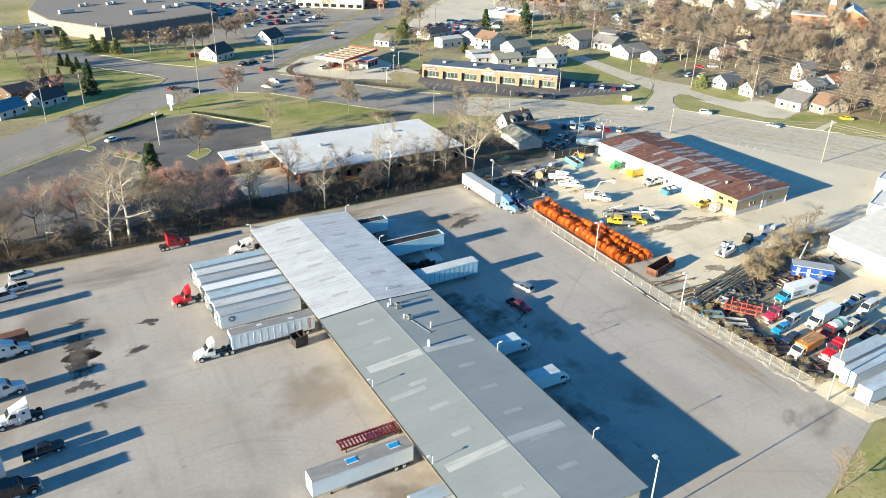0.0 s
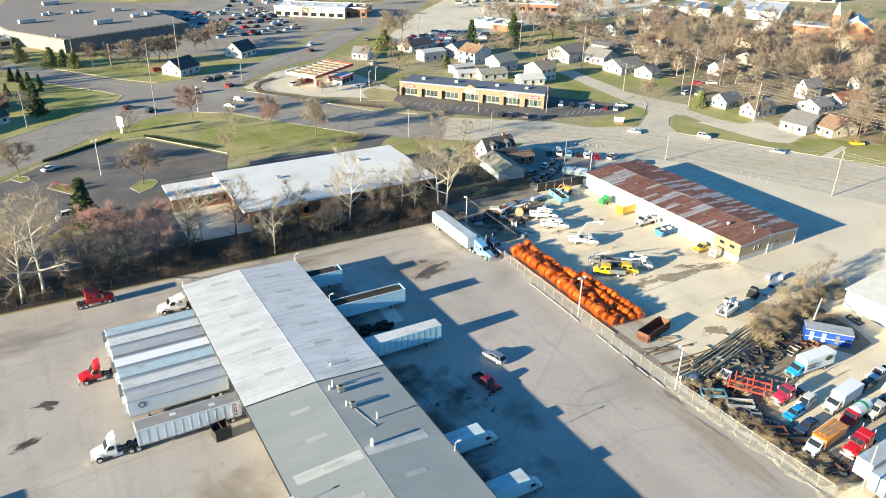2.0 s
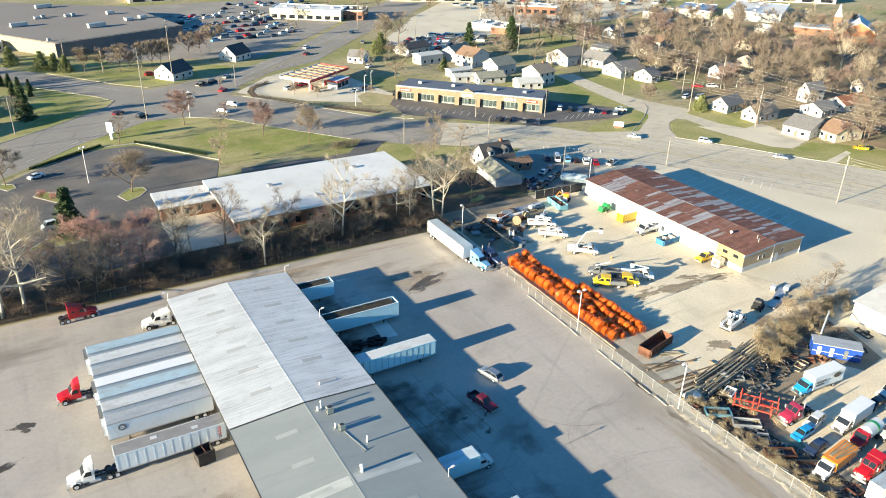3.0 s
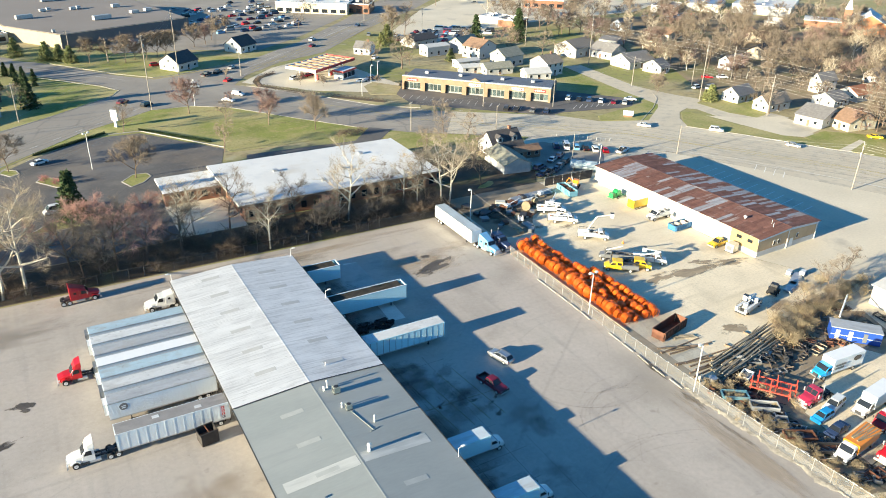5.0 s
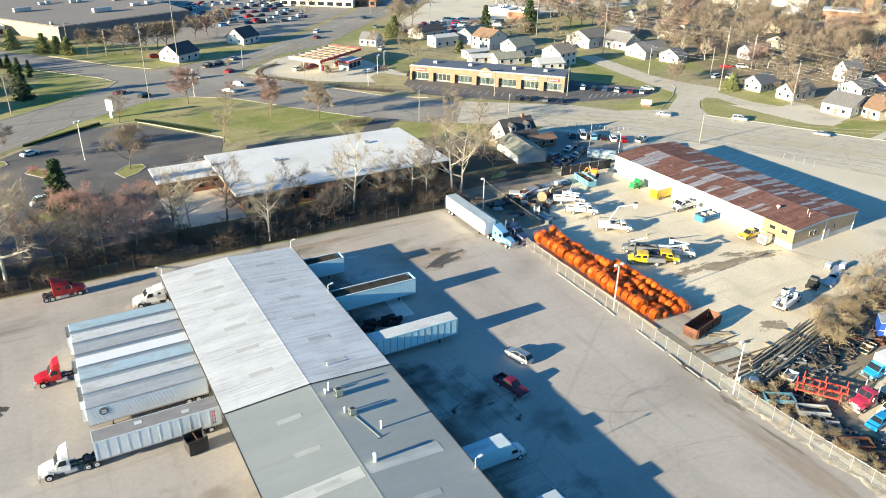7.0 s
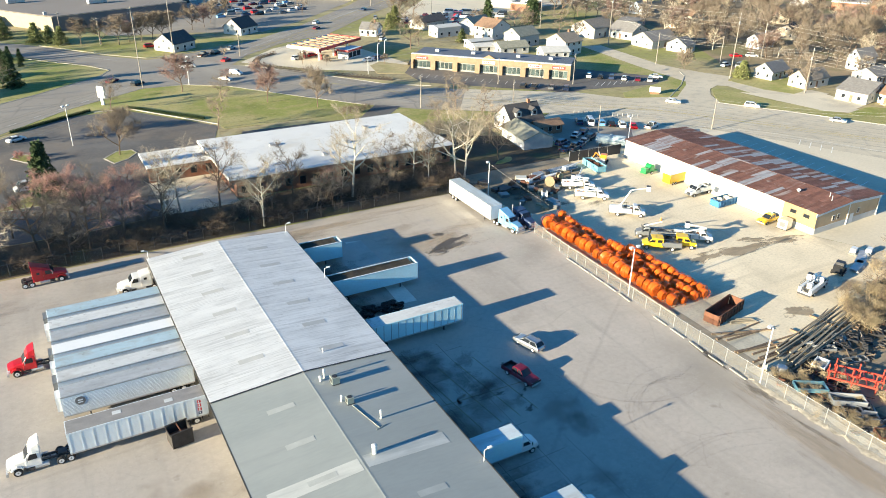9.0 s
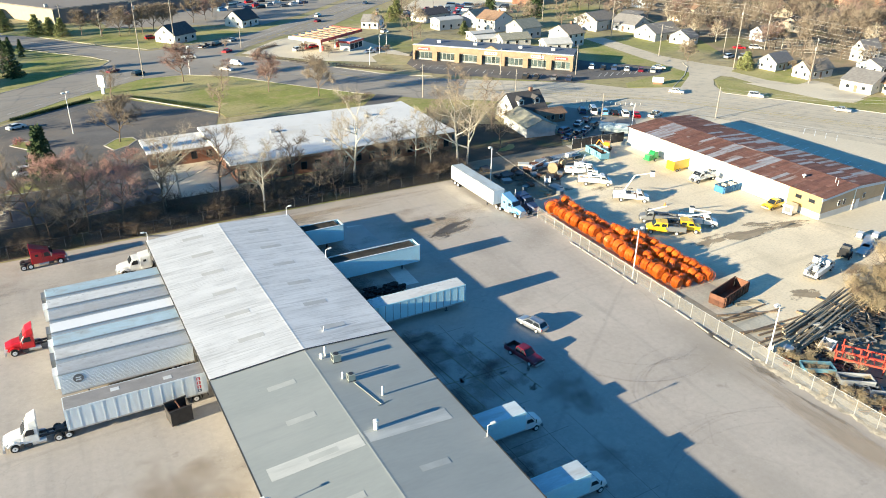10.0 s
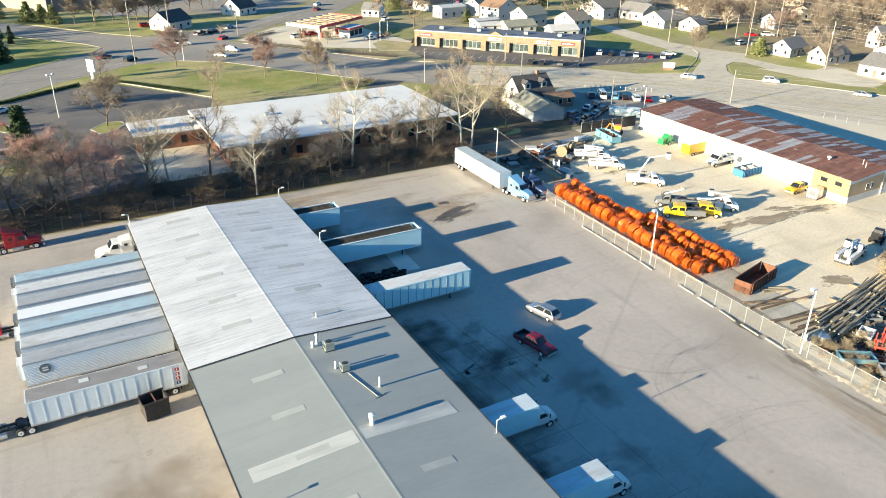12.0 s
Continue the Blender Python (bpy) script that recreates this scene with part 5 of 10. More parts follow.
def pickup(colour, label, m, L=5.8, bed=None, group="pickup trucks"):
    t = thing("pickup_truck", label, "pickup", group, m)
    a, w = L / 2, 0.98
    bm = bmesh.new()
    rings = []
    for x, zl, zh in ((-0.95, 0.4, 1.12), (1.2, 0.4, 1.12), (a - 0.6, 0.42, 1.1), (a - 0.08, 0.45, 0.98), (a, 0.5, 0.8)):
        k = 0.95 if x > a - 0.3 else 1.0
        rings.append([(x, y * w * k, z) for y, z in ((-0.92, zl), (0.92, zl), (1.0, zl + 0.2), (1.0, zh - 0.2), (0.9, zh), (-0.9, zh), (-1.0, zh - 0.2), (-1.0, zl + 0.2))])
    loft(bm, rings)
    part("body", bevelled(bm, 0.05, 2), colour, t)
    bm = bmesh.new()
    loft(bm, [[(x0, y * w * 0.88, 1.1) for x0, y in ((-0.95, -1), (1.3, -1), (1.3, 1), (-0.95, 1))],
              [(x0, y * w * 0.74, 1.8) for x0, y in ((-0.8, -1), (0.55, -1), (0.55, 1), (-0.8, 1))]])
    g = part("glasshouse", bm, GLASS, t)
    bm = bmesh.new()
    loft(bm, [[(x0, y * w * 0.76, 1.79) for x0, y in ((-0.85, -1), (0.6, -1), (0.6, 1), (-0.85, 1))],
              [(x0, y * w * 0.66, 1.87) for x0, y in ((-0.7, -1), (0.4, -1), (0.4, 1), (-0.7, 1))]])
    part("roof", bm, colour, t)
    bd = part("bed", boxes((-a, -w, 0.5, -0.97, w, 0.72), (-a, -w, 0.72, -0.97, -w + 0.1, 1.12), (-a, w - 0.1, 0.72, -0.97, w, 1.12), (-a, -w + 0.1, 0.72, -a + 0.1, w - 0.1, 1.1), (-1.08, -w + 0.1, 0.72, -0.97, w - 0.1, 1.1)), colour, t)
    part("bed_liner", boxes((-a + 0.1, -w + 0.12, 0.721, -1.08, w - 0.12, 0.75), (-a + 0.1, -w + 0.1, 0.721, -1.08, -w + 0.12, 1.125), (-a + 0.1, w - 0.12, 0.721, -1.08, w - 0.1, 1.125), (-a + 0.1, -w + 0.12, 0.75, -a + 0.13, w - 0.12, 1.11), (-1.11, -w + 0.12, 0.75, -1.08, w - 0.12, 1.11)), bed or BLACK_PAINT, bd)
    part("grille", boxes((a - 0.02, -0.55, 0.66, a + 0.02, 0.55, 0.92)), DARK_STEEL, t)
    part("sill_step", boxes((-0.9, -w - 0.08, 0.38, 1.1, -w + 0.06, 0.45), (-0.9, w - 0.06, 0.38, 1.1, w + 0.08, 0.45)), CHROME, t)
    for s in (-1, 1):
        for xm0, xm1 in ((-0.9, -0.8), (1.28, 0.55), (0.15, 0.05)):
            bm = bmesh.new()
            loft(bm, [[(xm0 - 0.06, s * w * 0.9, 1.1), (xm0 + 0.06, s * w * 0.9, 1.1), (xm0 + 0.06, s * w * 0.86, 1.1), (xm0 - 0.06, s * w * 0.86, 1.1)],
                      [(xm1 - 0.05, s * w * 0.765, 1.8), (xm1 + 0.05, s * w * 0.765, 1.8), (xm1 + 0.05, s * w * 0.72, 1.8), (xm1 - 0.05, s * w * 0.72, 1.8)]])
            part("pillar", bm, colour, g)
        wheel(t, a - 1.0, s * 0.86, 0.4, 0.27)
        wheel(t, -a + 1.2, s * 0.86, 0.4, 0.27)
        part("headlight", boxes((a - 0.16, s * 0.7 - 0.18, 0.75, a - 0.01, s * 0.7 + 0.16, 0.95)), LAMP_GLASS, t)
        part("tail_light", boxes((-a - 0.012, s * 0.88 - 0.08, 0.7, -a + 0.05, s * 0.88 + 0.08, 1.0)), TAIL_RED, t)
    part("bumper", bevelled(boxes((a - 0.08, -0.9, 0.42, a + 0.1, 0.9, 0.62)), 0.03), CHROME, t)
    part("bumper", boxes((-a - 0.12, -0.85, 0.45, -a, 0.85, 0.62)), CHROME, t)
    return t


# -- west dock: trailers back on to the wall, noses towards -x --
WEST = [(146.7, "dull aluminium-roofed semi-trailer backed to the dock", ROOF_BLUEGREY, "dark"), (143.1, "grey-roofed semi-trailer with a white nose unit", ROOF_PALEGREY, "white"),
        (139.5, "dark grey-roofed semi-trailer coupled to a red tractor", ROOF_DULL, None), (135.9, "bright white-roofed semi-trailer at the dock", TRAILER_ROOF_WHITE, "dark"),
        (132.3, "blue-grey roofed semi-trailer at the dock", ROOF_BLUEGREY, "white"), (128.7, "patched grey-roofed semi-trailer at the dock", ROOF_PALEGREY, "dark"),
        (125.0, "corrugated-sided semi-trailer with a round dark emblem", ROOF_DULL, "white")]
for y, lab, rf, unit in WEST:
    tr = dry_van(lab, pose(29.9, y, 0, 0, 0, 180), roof=rf, reefer={"dark": GREY_PAINT, "white": WHITE_PAINT}.get(unit), posts=0)
    if y == 125.0:
        rib = bmesh.new()
        for i in range(13):
            boxes_into = boxes((-7.9, 1.3, 1.35 + 0.2 * i, 7.9, 1.325, 1.43 + 0.2 * i))
            me = bpy.data.meshes.new("corrugation")
            boxes_into.to_mesh(me)
            rib.from_mesh(me)
        part("corrugation", rib, TRAILER_WHITE, tr, kind="stuff")
        em = part("emblem", lathe([(0.0, 0.62), (0.02, 0.62)], "y", 20), GREY_PAINT, tr, "round dark emblem")
        em.location = (5.9, 1.325, 3.0)
        part("emblem_bar", boxes((-0.3, -0.03, -0.3, 0.3, -0.022, -0.12), (-0.3, -0.03, 0.02, 0.3, -0.022, 0.2)), TRAILER_WHITE, em).location = (0, 0.055, 0)
dry_van("ribbed white semi-trailer with a grimy dark roof and red marks", pose(29.9, 117.25, 0, 0, 0, 180), roof=TRAILER_ROOF_DARK, posts=13, legs=False)
for x, y in ((33.6, 117.0), (27.6, 117.5)):
    single("roof_repair", boxes((-0.5, -0.35, 0, 0.5, 0.35, 0.02)), ROOF_PALEGREY, "pale square repair patch on a trailer roof", "patch", "trailer roof patches", pose(x, y, 4.114))
tractor("white day-cab tractor with a tall roof fairing, coupled to a trailer", pose(18.6, 117.25, 0, 0, 0, 180), WHITE_PAINT, sleeper=False)
tractor("red day-cab tractor with a roof fairing at the dock trailers", pose(19.3, 138.8, 0, 0, 0, 180), RED_PAINT, sleeper=False)
tractor("red sleeper tractor parked alone by the fence", pose(22.3, 166.2, 0, 0, 0, 2), RED_PAINT)
tractor("white conventional tractor backed against the warehouse", pose(36.0, 156.2, 0, 0, 0, 180), WHITE_PAINT, fairing=False, sleeper=True)
dry_van("white semi-trailer with blue roof hatches backed to the dock", pose(29.7, 75.7, 0, 0, 0, 180), roof=TRAILER_ROOF_DARK)
dry_van("grey-roofed semi-trailer backed to the south dock", pose(39.6, 64.4, 0, 0, 0, 180), L=14.6)
# -- east dock --
tarped_trailer("short pale aqua trailer under a dark tarpaulin", pose(65.8, 151.0, 0), L=8.6)
tarped_trailer("long pale aqua trailer under a dark tarpaulin", pose(70.3, 137.3, 0))
dry_van("pale aqua ribbed trailer backed to the dock", pose(70.2, 121.8, 0), skin=TRAILER_SHADE_AQUA, posts=14, roof=ROOF_PALEGREY, post_skin=POST_GREY)
box_truck("white delivery truck with a pale aqua cargo box", pose(67.0, 92.4, 0), WHITE_PAINT, box_skin=TRAILER_SHADE_AQUA, box_roof=TRAILER_ROOF)
box_truck("white delivery truck with a pale aqua cargo box", pose(67.2, 80.7, 0), WHITE_PAINT, box_skin=TRAILER_SHADE_AQUA, box_roof=TRAILER_ROOF)
pickup(DKRED_PAINT, "dark red crew-cab pickup on the yard", pose(78.6, 104.9, 0, 0, 0, -78))
car("wagon", mat("cool_silver_paint", (0.42, 0.44, 0.47), 0.32, metal=0.7, var=0.05, coat=0.3), "silver estate car parked on the yard", pose(84.3, 111.0, 0, 0, 0, 104))
# blue tractor and its trailer by the north fence
dry_van("plain white semi-trailer parked by the fence", pose(104.2, 159.8, 0, 0, 0, -90), L=17.0)
tractor("light blue sleeper tractor parked in the yard", pose(105.4, 148.3, 0, 0, 0, -82), BLUE_PAINT)
tractor("dark blue sleeper tractor with chrome stacks", pose(109.0, 148.8, 0, 0, 0, -84), DKBLUE_PAINT, fairing=False)

# ---- trees ----
BARK_PALE = mat("pale_sycamore_bark", (0.50, 0.46, 0.385), 0.9, var=0.3, scale=0.8)
BARK_BROWN = mat("brown_bark", (0.16, 0.115, 0.085), 0.95, var=0.25, scale=0.8)
TWIG_PALE = mat("pale_twigs", (0.36, 0.30, 0.22), 0.9, var=0.2, rnd=0.15)
TWIG_BROWN = mat("brown_twigs", (0.24, 0.19, 0.143), 0.95, var=0.2, rnd=0.25)
TWIG_DARK = mat("dark_thicket_twigs", (0.13, 0.095, 0.068), 0.95, var=0.25, rnd=0.25)
TWIG_RED = mat("reddish_twigs", (0.245, 0.165, 0.14), 0.95, var=0.25, rnd=0.25)
TWIG_PINK = mat("rosy_budding_twigs", (0.36, 0.225, 0.185), 0.95, var=0.25, rnd=0.2)
BUD_RED = mat("red_buds", (0.36, 0.17, 0.15), 0.9, var=0.3, rnd=0.2)
BUD_OLIVE = mat("olive_buds", (0.20, 0.165, 0.06), 0.9, var=0.3, rnd=0.2)
NEEDLES = mat("dark_green_needles", (0.045, 0.075, 0.025), 0.9, var=0.4, scale=0.7, rnd=0.2)
NEEDLES_PALE = mat("grey_green_needles", (0.19, 0.205, 0.075), 0.9, var=0.4, scale=0.7, rnd=0.2)
STRAW = mat("dry_straw_brush", (0.36, 0.285, 0.18), 0.95, var=0.3, rnd=0.2)


class Sticks:
    """Collects tapered sticks and leaf scraps as plain mesh lists."""

    def __init__(self):
        self.v, self.f = [], []

    def stick(self, p, q, r0, r1, n):
        d = (q - p).normalized()
        u = d.orthogonal().normalized()
        w = d.cross(u)
        k = len(self.v)
        for c, r in ((p, r0), (q, r1)):
            for i in range(n):
                a = 2 * math.pi * i / n
                self.v.append(c + (u * math.cos(a) + w * math.sin(a)) * r)
        for i in range(n):
            j = (i + 1) % n
            self.f.append((k + i, k + j, k + n + j, k + n + i))

    def scrap(self, p, s, rng):
        k = len(self.v)
        a = Vector((rng.gauss(0, 1), rng.gauss(0, 1), rng.gauss(0, 1))).normalized()
        b = a.orthogonal().normalized()
        c = a.cross(b)
        self.v += [p + b * s, p + c * s * 0.6 - b * s * 0.5, p - c * s * 0.6 - b * s * 0.4]
        self.f.append((k, k + 1, k + 2))

    def sliver(self, p, d, length, w, rng):
        """A thin forked twig spray."""
        k = len(self.v)
        u = d.cross(Vector((rng.gauss(0, 1), rng.gauss(0, 1), rng.gauss(0, 1)))).normalized() * w
        self.v += [p - u * 0.5, p + u * 0.5, p + d * length]
        self.f.append((k, k + 1, k + 2))

    def mesh(self, name, material):
        me = bpy.data.meshes.new(name)
        me.from_pydata([tuple(v) for v in self.v], [], self.f)
        me.materials.append(material)
        me.update()
        return me


def bare_tree(seed, H, spread, bark, twig, bud=None, buds=0, forks=(7, 4, 4, 4), stems=1, lean=0.0, thick=1.0, up=0.35, spray=6, fat=0.045, long=0.8):
    """Meshes of a leafless tree: trunk with limbs, and a crown of branches and fine twig sprays (with buds)."""
    rng = random.Random(seed)
    wood, crown, crown_bud = Sticks(), Sticks(), Sticks()
    last = len(forks) - 1

    def turned(d, amount):
        e = Vector((rng.gauss(0, 1), rng.gauss(0, 1), rng.gauss(0, 0.7)))
        return (d + e.normalized() * amount).normalized()

    def grow(p, d, length, r, level):
        bag = wood if level <= 1 else crown
        segs = 3 if level <= 1 else 2 if level < last else 1
        pts = [p]
        for i in range(segs):
            d = turned(d, 0.16 + 0.08 * level)
            d = (d + Vector((0, 0, up * 0.3))).normalized()
            q = pts[-1] + d * length / segs
            ra, rb = r * (1 - 0.75 * i / segs), r * (1 - 0.75 * (i + 1) / segs)
            bag.stick(pts[-1], q, max(ra, fat * 0.5), max(rb, fat * 0.4), 5 if level <= 1 else 3)
            pts.append(q)
        if level == last:
            for _ in range(spray):
                o = pts[0].lerp(pts[-1], rng.uniform(0.1, 1.0))
                crown.sliver(o, turned(d, 0.9), long * rng.uniform(0.5, 1.2), fat, rng)
            for _ in range(buds):
                crown_bud.scrap(pts[rng.randrange(segs + 1)] + Vector((rng.gauss(0, 1), rng.gauss(0, 1), rng.gauss(0, 1))) * 0.3, rng.uniform(0.06, 0.11), rng)
            return
        for i in range(forks[level + 1] if level else forks[1]):
            s = rng.uniform(0.25, 1.0)
            k = min(int(s * segs), segs - 1)
            at = pts[k].lerp(pts[k + 1], s * segs - k)
            grow(at, turned(d, rng.uniform(0.65, 1.1)), length * rng.uniform(0.42, 0.66), max(r * (1 - 0.7 * s) * 0.7, 0.016), level + 1)

    r0 = H * 0.017 * thick
    for st in range(stems):
        p = Vector((rng.gauss(0, 0.3) if stems > 1 else 0, rng.gauss(0, 0.3) if stems > 1 else 0, -0.2))
        d = Vector((lean * rng.gauss(0, 1), lean * rng.gauss(0, 1), 1)).normalized()
        n = 6
        pts = [p]
        for i in range(n):
            d = (d + Vector((rng.gauss(0, 0.06), rng.gauss(0, 0.06), 0.12))).normalized()
            q = pts[-1] + d * H * 0.8 / n
            wood.stick(pts[-1], q, r0 * (1 - 0.85 * i / n), r0 * (1 - 0.85 * (i + 1) / n), 7)
            pts.append(q)
        for i in range(forks[0]):
            s = 0.28 + 0.72 * (i + rng.random()) / forks[0]
            k = min(int(s * n), n - 1)
            at = pts[k].lerp(pts[k + 1], s * n - k)
            a = 2.4 * i + rng.random() + st
            nd = Vector((math.cos(a), math.sin(a), rng.uniform(0.3, 0.9))).normalized()
            grow(at, nd, H * spread * rng.uniform(0.75, 1.15) * (1.05 - 0.45 * s), r0 * (1 - 0.8 * s) * 0.8 + 0.03, 1)
    return [("trunk", wood.mesh("trunk", bark)), ("crown", crown.mesh("crown", twig))] + ([("budding_crown", crown_bud.mesh("budding_crown", bud))] if bud else [])


def conifer_mesh(seed, H, R, material, tiers=16, per=15):
    rng = random.Random(seed)
    wood, green = Sticks(), Sticks()
    wood.stick(Vector((0, 0, -0.2)), Vector((0, 0, H)), H * 0.022, 0.03, 6)
    for i in range(tiers):
        z = H * (0.06 + 0.92 * i / tiers)
        r = R * (1 - i / tiers) ** 0.8 * rng.uniform(0.85, 1.12) + 0.15
        for k in range(per):
            a = rng.uniform(0, 6.283)
            rr = r * rng.uniform(0.65, 1.1)
            tip = Vector((math.cos(a) * rr, math.sin(a) * rr, z - rr * 0.22 + rng.gauss(0, 0.12)))
            wood.stick(Vector((0, 0, z)), tip, 0.03, 0.01, 3)
            for j in range(9):
                s = rng.uniform(0.25, 1.05)
                green.scrap(Vector((0, 0, z)).lerp(tip, s) + Vector((rng.gauss(0, 0.2), rng.gauss(0, 0.2), rng.gauss(0, 0.1))), rng.uniform(0.22, 0.42), rng)
    return [("trunk", wood.mesh("trunk", BARK_BROWN)), ("crown", green.mesh("crown", material))]


def plant(meshes, x, y, s, turn, label, category="tree", name="tree", group="", tall=1.0, z=0.0):
    t = thing(name, label, category, group, pose(x, y, z, 0, 0, turn) @ Matrix.Diagonal((s, s, s * tall, 1)))
    for nm, me in meshes:
        ob = new(nm, me)
        ob.parent = t
        if nm == "budding_crown":
            tagged(ob, kind="stuff")
    return t


SYC = [bare_tree(11 + i, 15.0, 0.42, BARK_PALE, TWIG_PALE, forks=(9, 4, 4, 5), lean=0.1, spray=15, fat=0.022, long=1.5, thick=0.95) for i in range(3)]
OAK = [bare_tree(31 + i, 12.0, 0.46, BARK_BROWN, TWIG_BROWN, forks=(9, 4, 4, 5), lean=0.08, spray=17, fat=0.022, long=1.5, thick=1.1) for i in range(3)]
REDBUD = [bare_tree(51 + i, 9.0, 0.44, BARK_BROWN, TWIG_PINK, BUD_RED, 8, forks=(8, 4, 4, 5), lean=0.05, spray=15, fat=0.024, long=1.2, thick=1.2) for i in range(2)]
OLIVE = [bare_tree(61 + i, 9.0, 0.4, BARK_BROWN, TWIG_BROWN, BUD_OLIVE, 6, forks=(8, 4, 4, 3), spray=8, fat=0.036, long=1.2) for i in range(1)]
SMALL = [bare_tree(71 + i, 6.5, 0.5, BARK_BROWN, TWIG_BROWN, forks=(9, 4, 4, 3), thick=1.2, spray=9, fat=0.034, long=0.9) for i in range(2)]
SHRUB = [bare_tree(81 + i, 3.2, 0.6, BARK_BROWN, TWIG_DARK, forks=(6, 4, 4), stems=4, lean=0.35, thick=0.7, spray=9, fat=0.024, long=0.9) for i in range(2)]
BRUSH = [bare_tree(91 + i, 2.6, 0.7, STRAW, STRAW, forks=(6, 4, 4), stems=5, lean=0.45, thick=0.8, spray=9, fat=0.022, long=0.9) for i in range(2)]
THICKET = [bare_tree(85 + i, 3.4, 0.6, BARK_BROWN, TWIG_DARK, forks=(5, 3, 4), stems=3, lean=0.35, thick=0.7, spray=7, fat=0.026, long=1.1) for i in range(3)]
RUSSET = bare_tree(88, 2.4, 0.7, BARK_BROWN, BUD_RED, forks=(6, 4, 4), stems=4, lean=0.4, thick=0.7, spray=14, fat=0.03, long=0.6)
DENSE = [bare_tree(141 + i, 8.5, 0.5, BARK_BROWN, TWIG_BROWN, forks=(10, 4, 5, 5), lean=0.05, spray=22, fat=0.032, long=1.4) for i in range(2)]
DENSE_RED = [bare_tree(151 + i, 8.5, 0.5, BARK_BROWN, TWIG_RED, BUD_RED, 5, forks=(10, 4, 5, 5), lean=0.05, spray=20, fat=0.032, long=1.3) for i in range(1)]
FAR_OAK = [bare_tree(101 + i, 12.0, 0.46, BARK_BROWN, TWIG_BROWN, forks=(9, 4, 5), lean=0.08, spray=24, fat=0.075, long=2.5, thick=1.0) for i in range(4)]
FAR_PALE = [bare_tree(111 + i, 13.0, 0.38, BARK_PALE, TWIG_PALE, forks=(8, 4, 5), lean=0.08, spray=24, fat=0.045, long=2.2, thick=0.9) for i in range(2)]
FAR_RED = [bare_tree(121 + i, 11.0, 0.46, BARK_BROWN, TWIG_RED, forks=(8, 4, 5), lean=0.08, spray=24, fat=0.075, long=2.2, thick=1.0) for i in range(2)]
FIR = [conifer_mesh(5 + i, 9.0, 3.4 if i else 2.8, m, 18, 20) for i, m in enumerate((NEEDLES, NEEDLES_PALE))]
ROUND = conifer_mesh(9, 4.5, 1.6, NEEDLES, 11, 13)

TREES = [("tall pale-barked sycamore, leafless", SYC), ("leafless brown tree with a wide crown", OAK), ("tree in red bud with a dark trunk", REDBUD), ("tree with a thin olive-brown flush of buds", OLIVE), ("small leafless tree with fine twigs", SMALL), ("leafless brown tree among the houses", FAR_OAK), ("pale leafless tree among the houses", FAR_PALE), ("reddish budding tree among the houses", FAR_RED), ("round-crowned leafless tree on the grass", DENSE), ("round-crowned reddish budding tree on the grass", DENSE_RED)]
rt = random.Random(4)


def put_tree(kind, x, y, s=1.0, tall=1.0, group=""):
    lab, bag = TREES[kind]
    plant(bag[rt.randrange(len(bag))], x, y, s * rt.uniform(0.93, 1.07), rt.uniform(0, 360), lab, "tree", "tree", group, tall)


class Mass:
    """Many far trees joined into one object for each material."""

    def __init__(self):
        self.bags = {}

    def add(self, meshes, m):
        for nm, me in meshes:
            v, f = self.bags.setdefault((nm, me.materials[0].name), ([], []))
            k = len(v)
            v += [m @ q.co for q in me.vertices]
            f += [tuple(k + i for i in q.vertices) for q in me.polygons]

    def build(self, name, label, category):
        t = thing(name, label, category, kind="stuff")
        for (nm, material), (v, f) in self.bags.items():
            me = bpy.data.meshes.new(nm + "_mass")
            me.from_pydata([tuple(q) for q in v], [], f)
            me.materials.append(bpy.data.materials[material])
            ob = new(nm + "_mass", me)
            ob.parent = t
            tagged(ob, kind="stuff")


# the belt behind the north fence
for kind, x, y, s in ((0, 62.2, 171.6, 0.82), (0, 110.3, 178.2, 1.05), (0, 112.2, 177.5, 1.0), (0, 84.0, 178.0, 1.12), (1, 56.5, 184.5, 0.95), (1, 30.5, 176.0, 1.05), (2, 36.5, 176.0, 1.1), (0, 49.0, 186.5, 0.85),
                      (0, 9.0, 173.2, 1.25), (1, 107.0, 186.0, 0.9), (1, 72.0, 182.0, 0.85), (1, 22.0, 178.5, 1.0), (2, 28.5, 193.0, 1.05), (2, 34.0, 190.5, 1.0), (2, 40.0, 192.5, 0.95), (2, 24.0, 196.0, 0.9), (1, 44.5, 179.0, 0.9),
                      (0, 13.2, 173.4, 1.35), (0, -4.0, 179.0, 1.0), (1, -12.0, 177.0, 1.1), (2, 3.0, 181.0, 1.5), (2, -6.0, 188.0, 1.15), (1, 10.0, 174.5, 0.9), (2, 18.0, 188.0, 0.95), (1, 95.0, 181.5, 0.8), (1, 126.0, 184.0, 0.7), (1, 120.0, 190.0, 0.75),
                      (1, 131.0, 196.0, 0.7), (3, 135.0, 202.0, 0.6), (1, 122.0, 208.0, 0.7), (1, -22.0, 182.0, 1.1), (0, -30.0, 178.0, 1.1), (2, -18.0, 194.0, 1.0), (1, 66.0, 178.0, 0.7), (1, 78.0, 174.5, 0.6), (1, 90.0, 175.0, 0.6)):
    put_tree(kind, x, y, s * 1.2, group="tree belt behind the fence")
for i in range(16):
    put_tree(rt.choice((1, 1, 2, 0, 1)), rt.uniform(-35, 106), rt.uniform(173.5, 186.0), rt.uniform(0.6, 0.95), group="tree belt behind the fence")
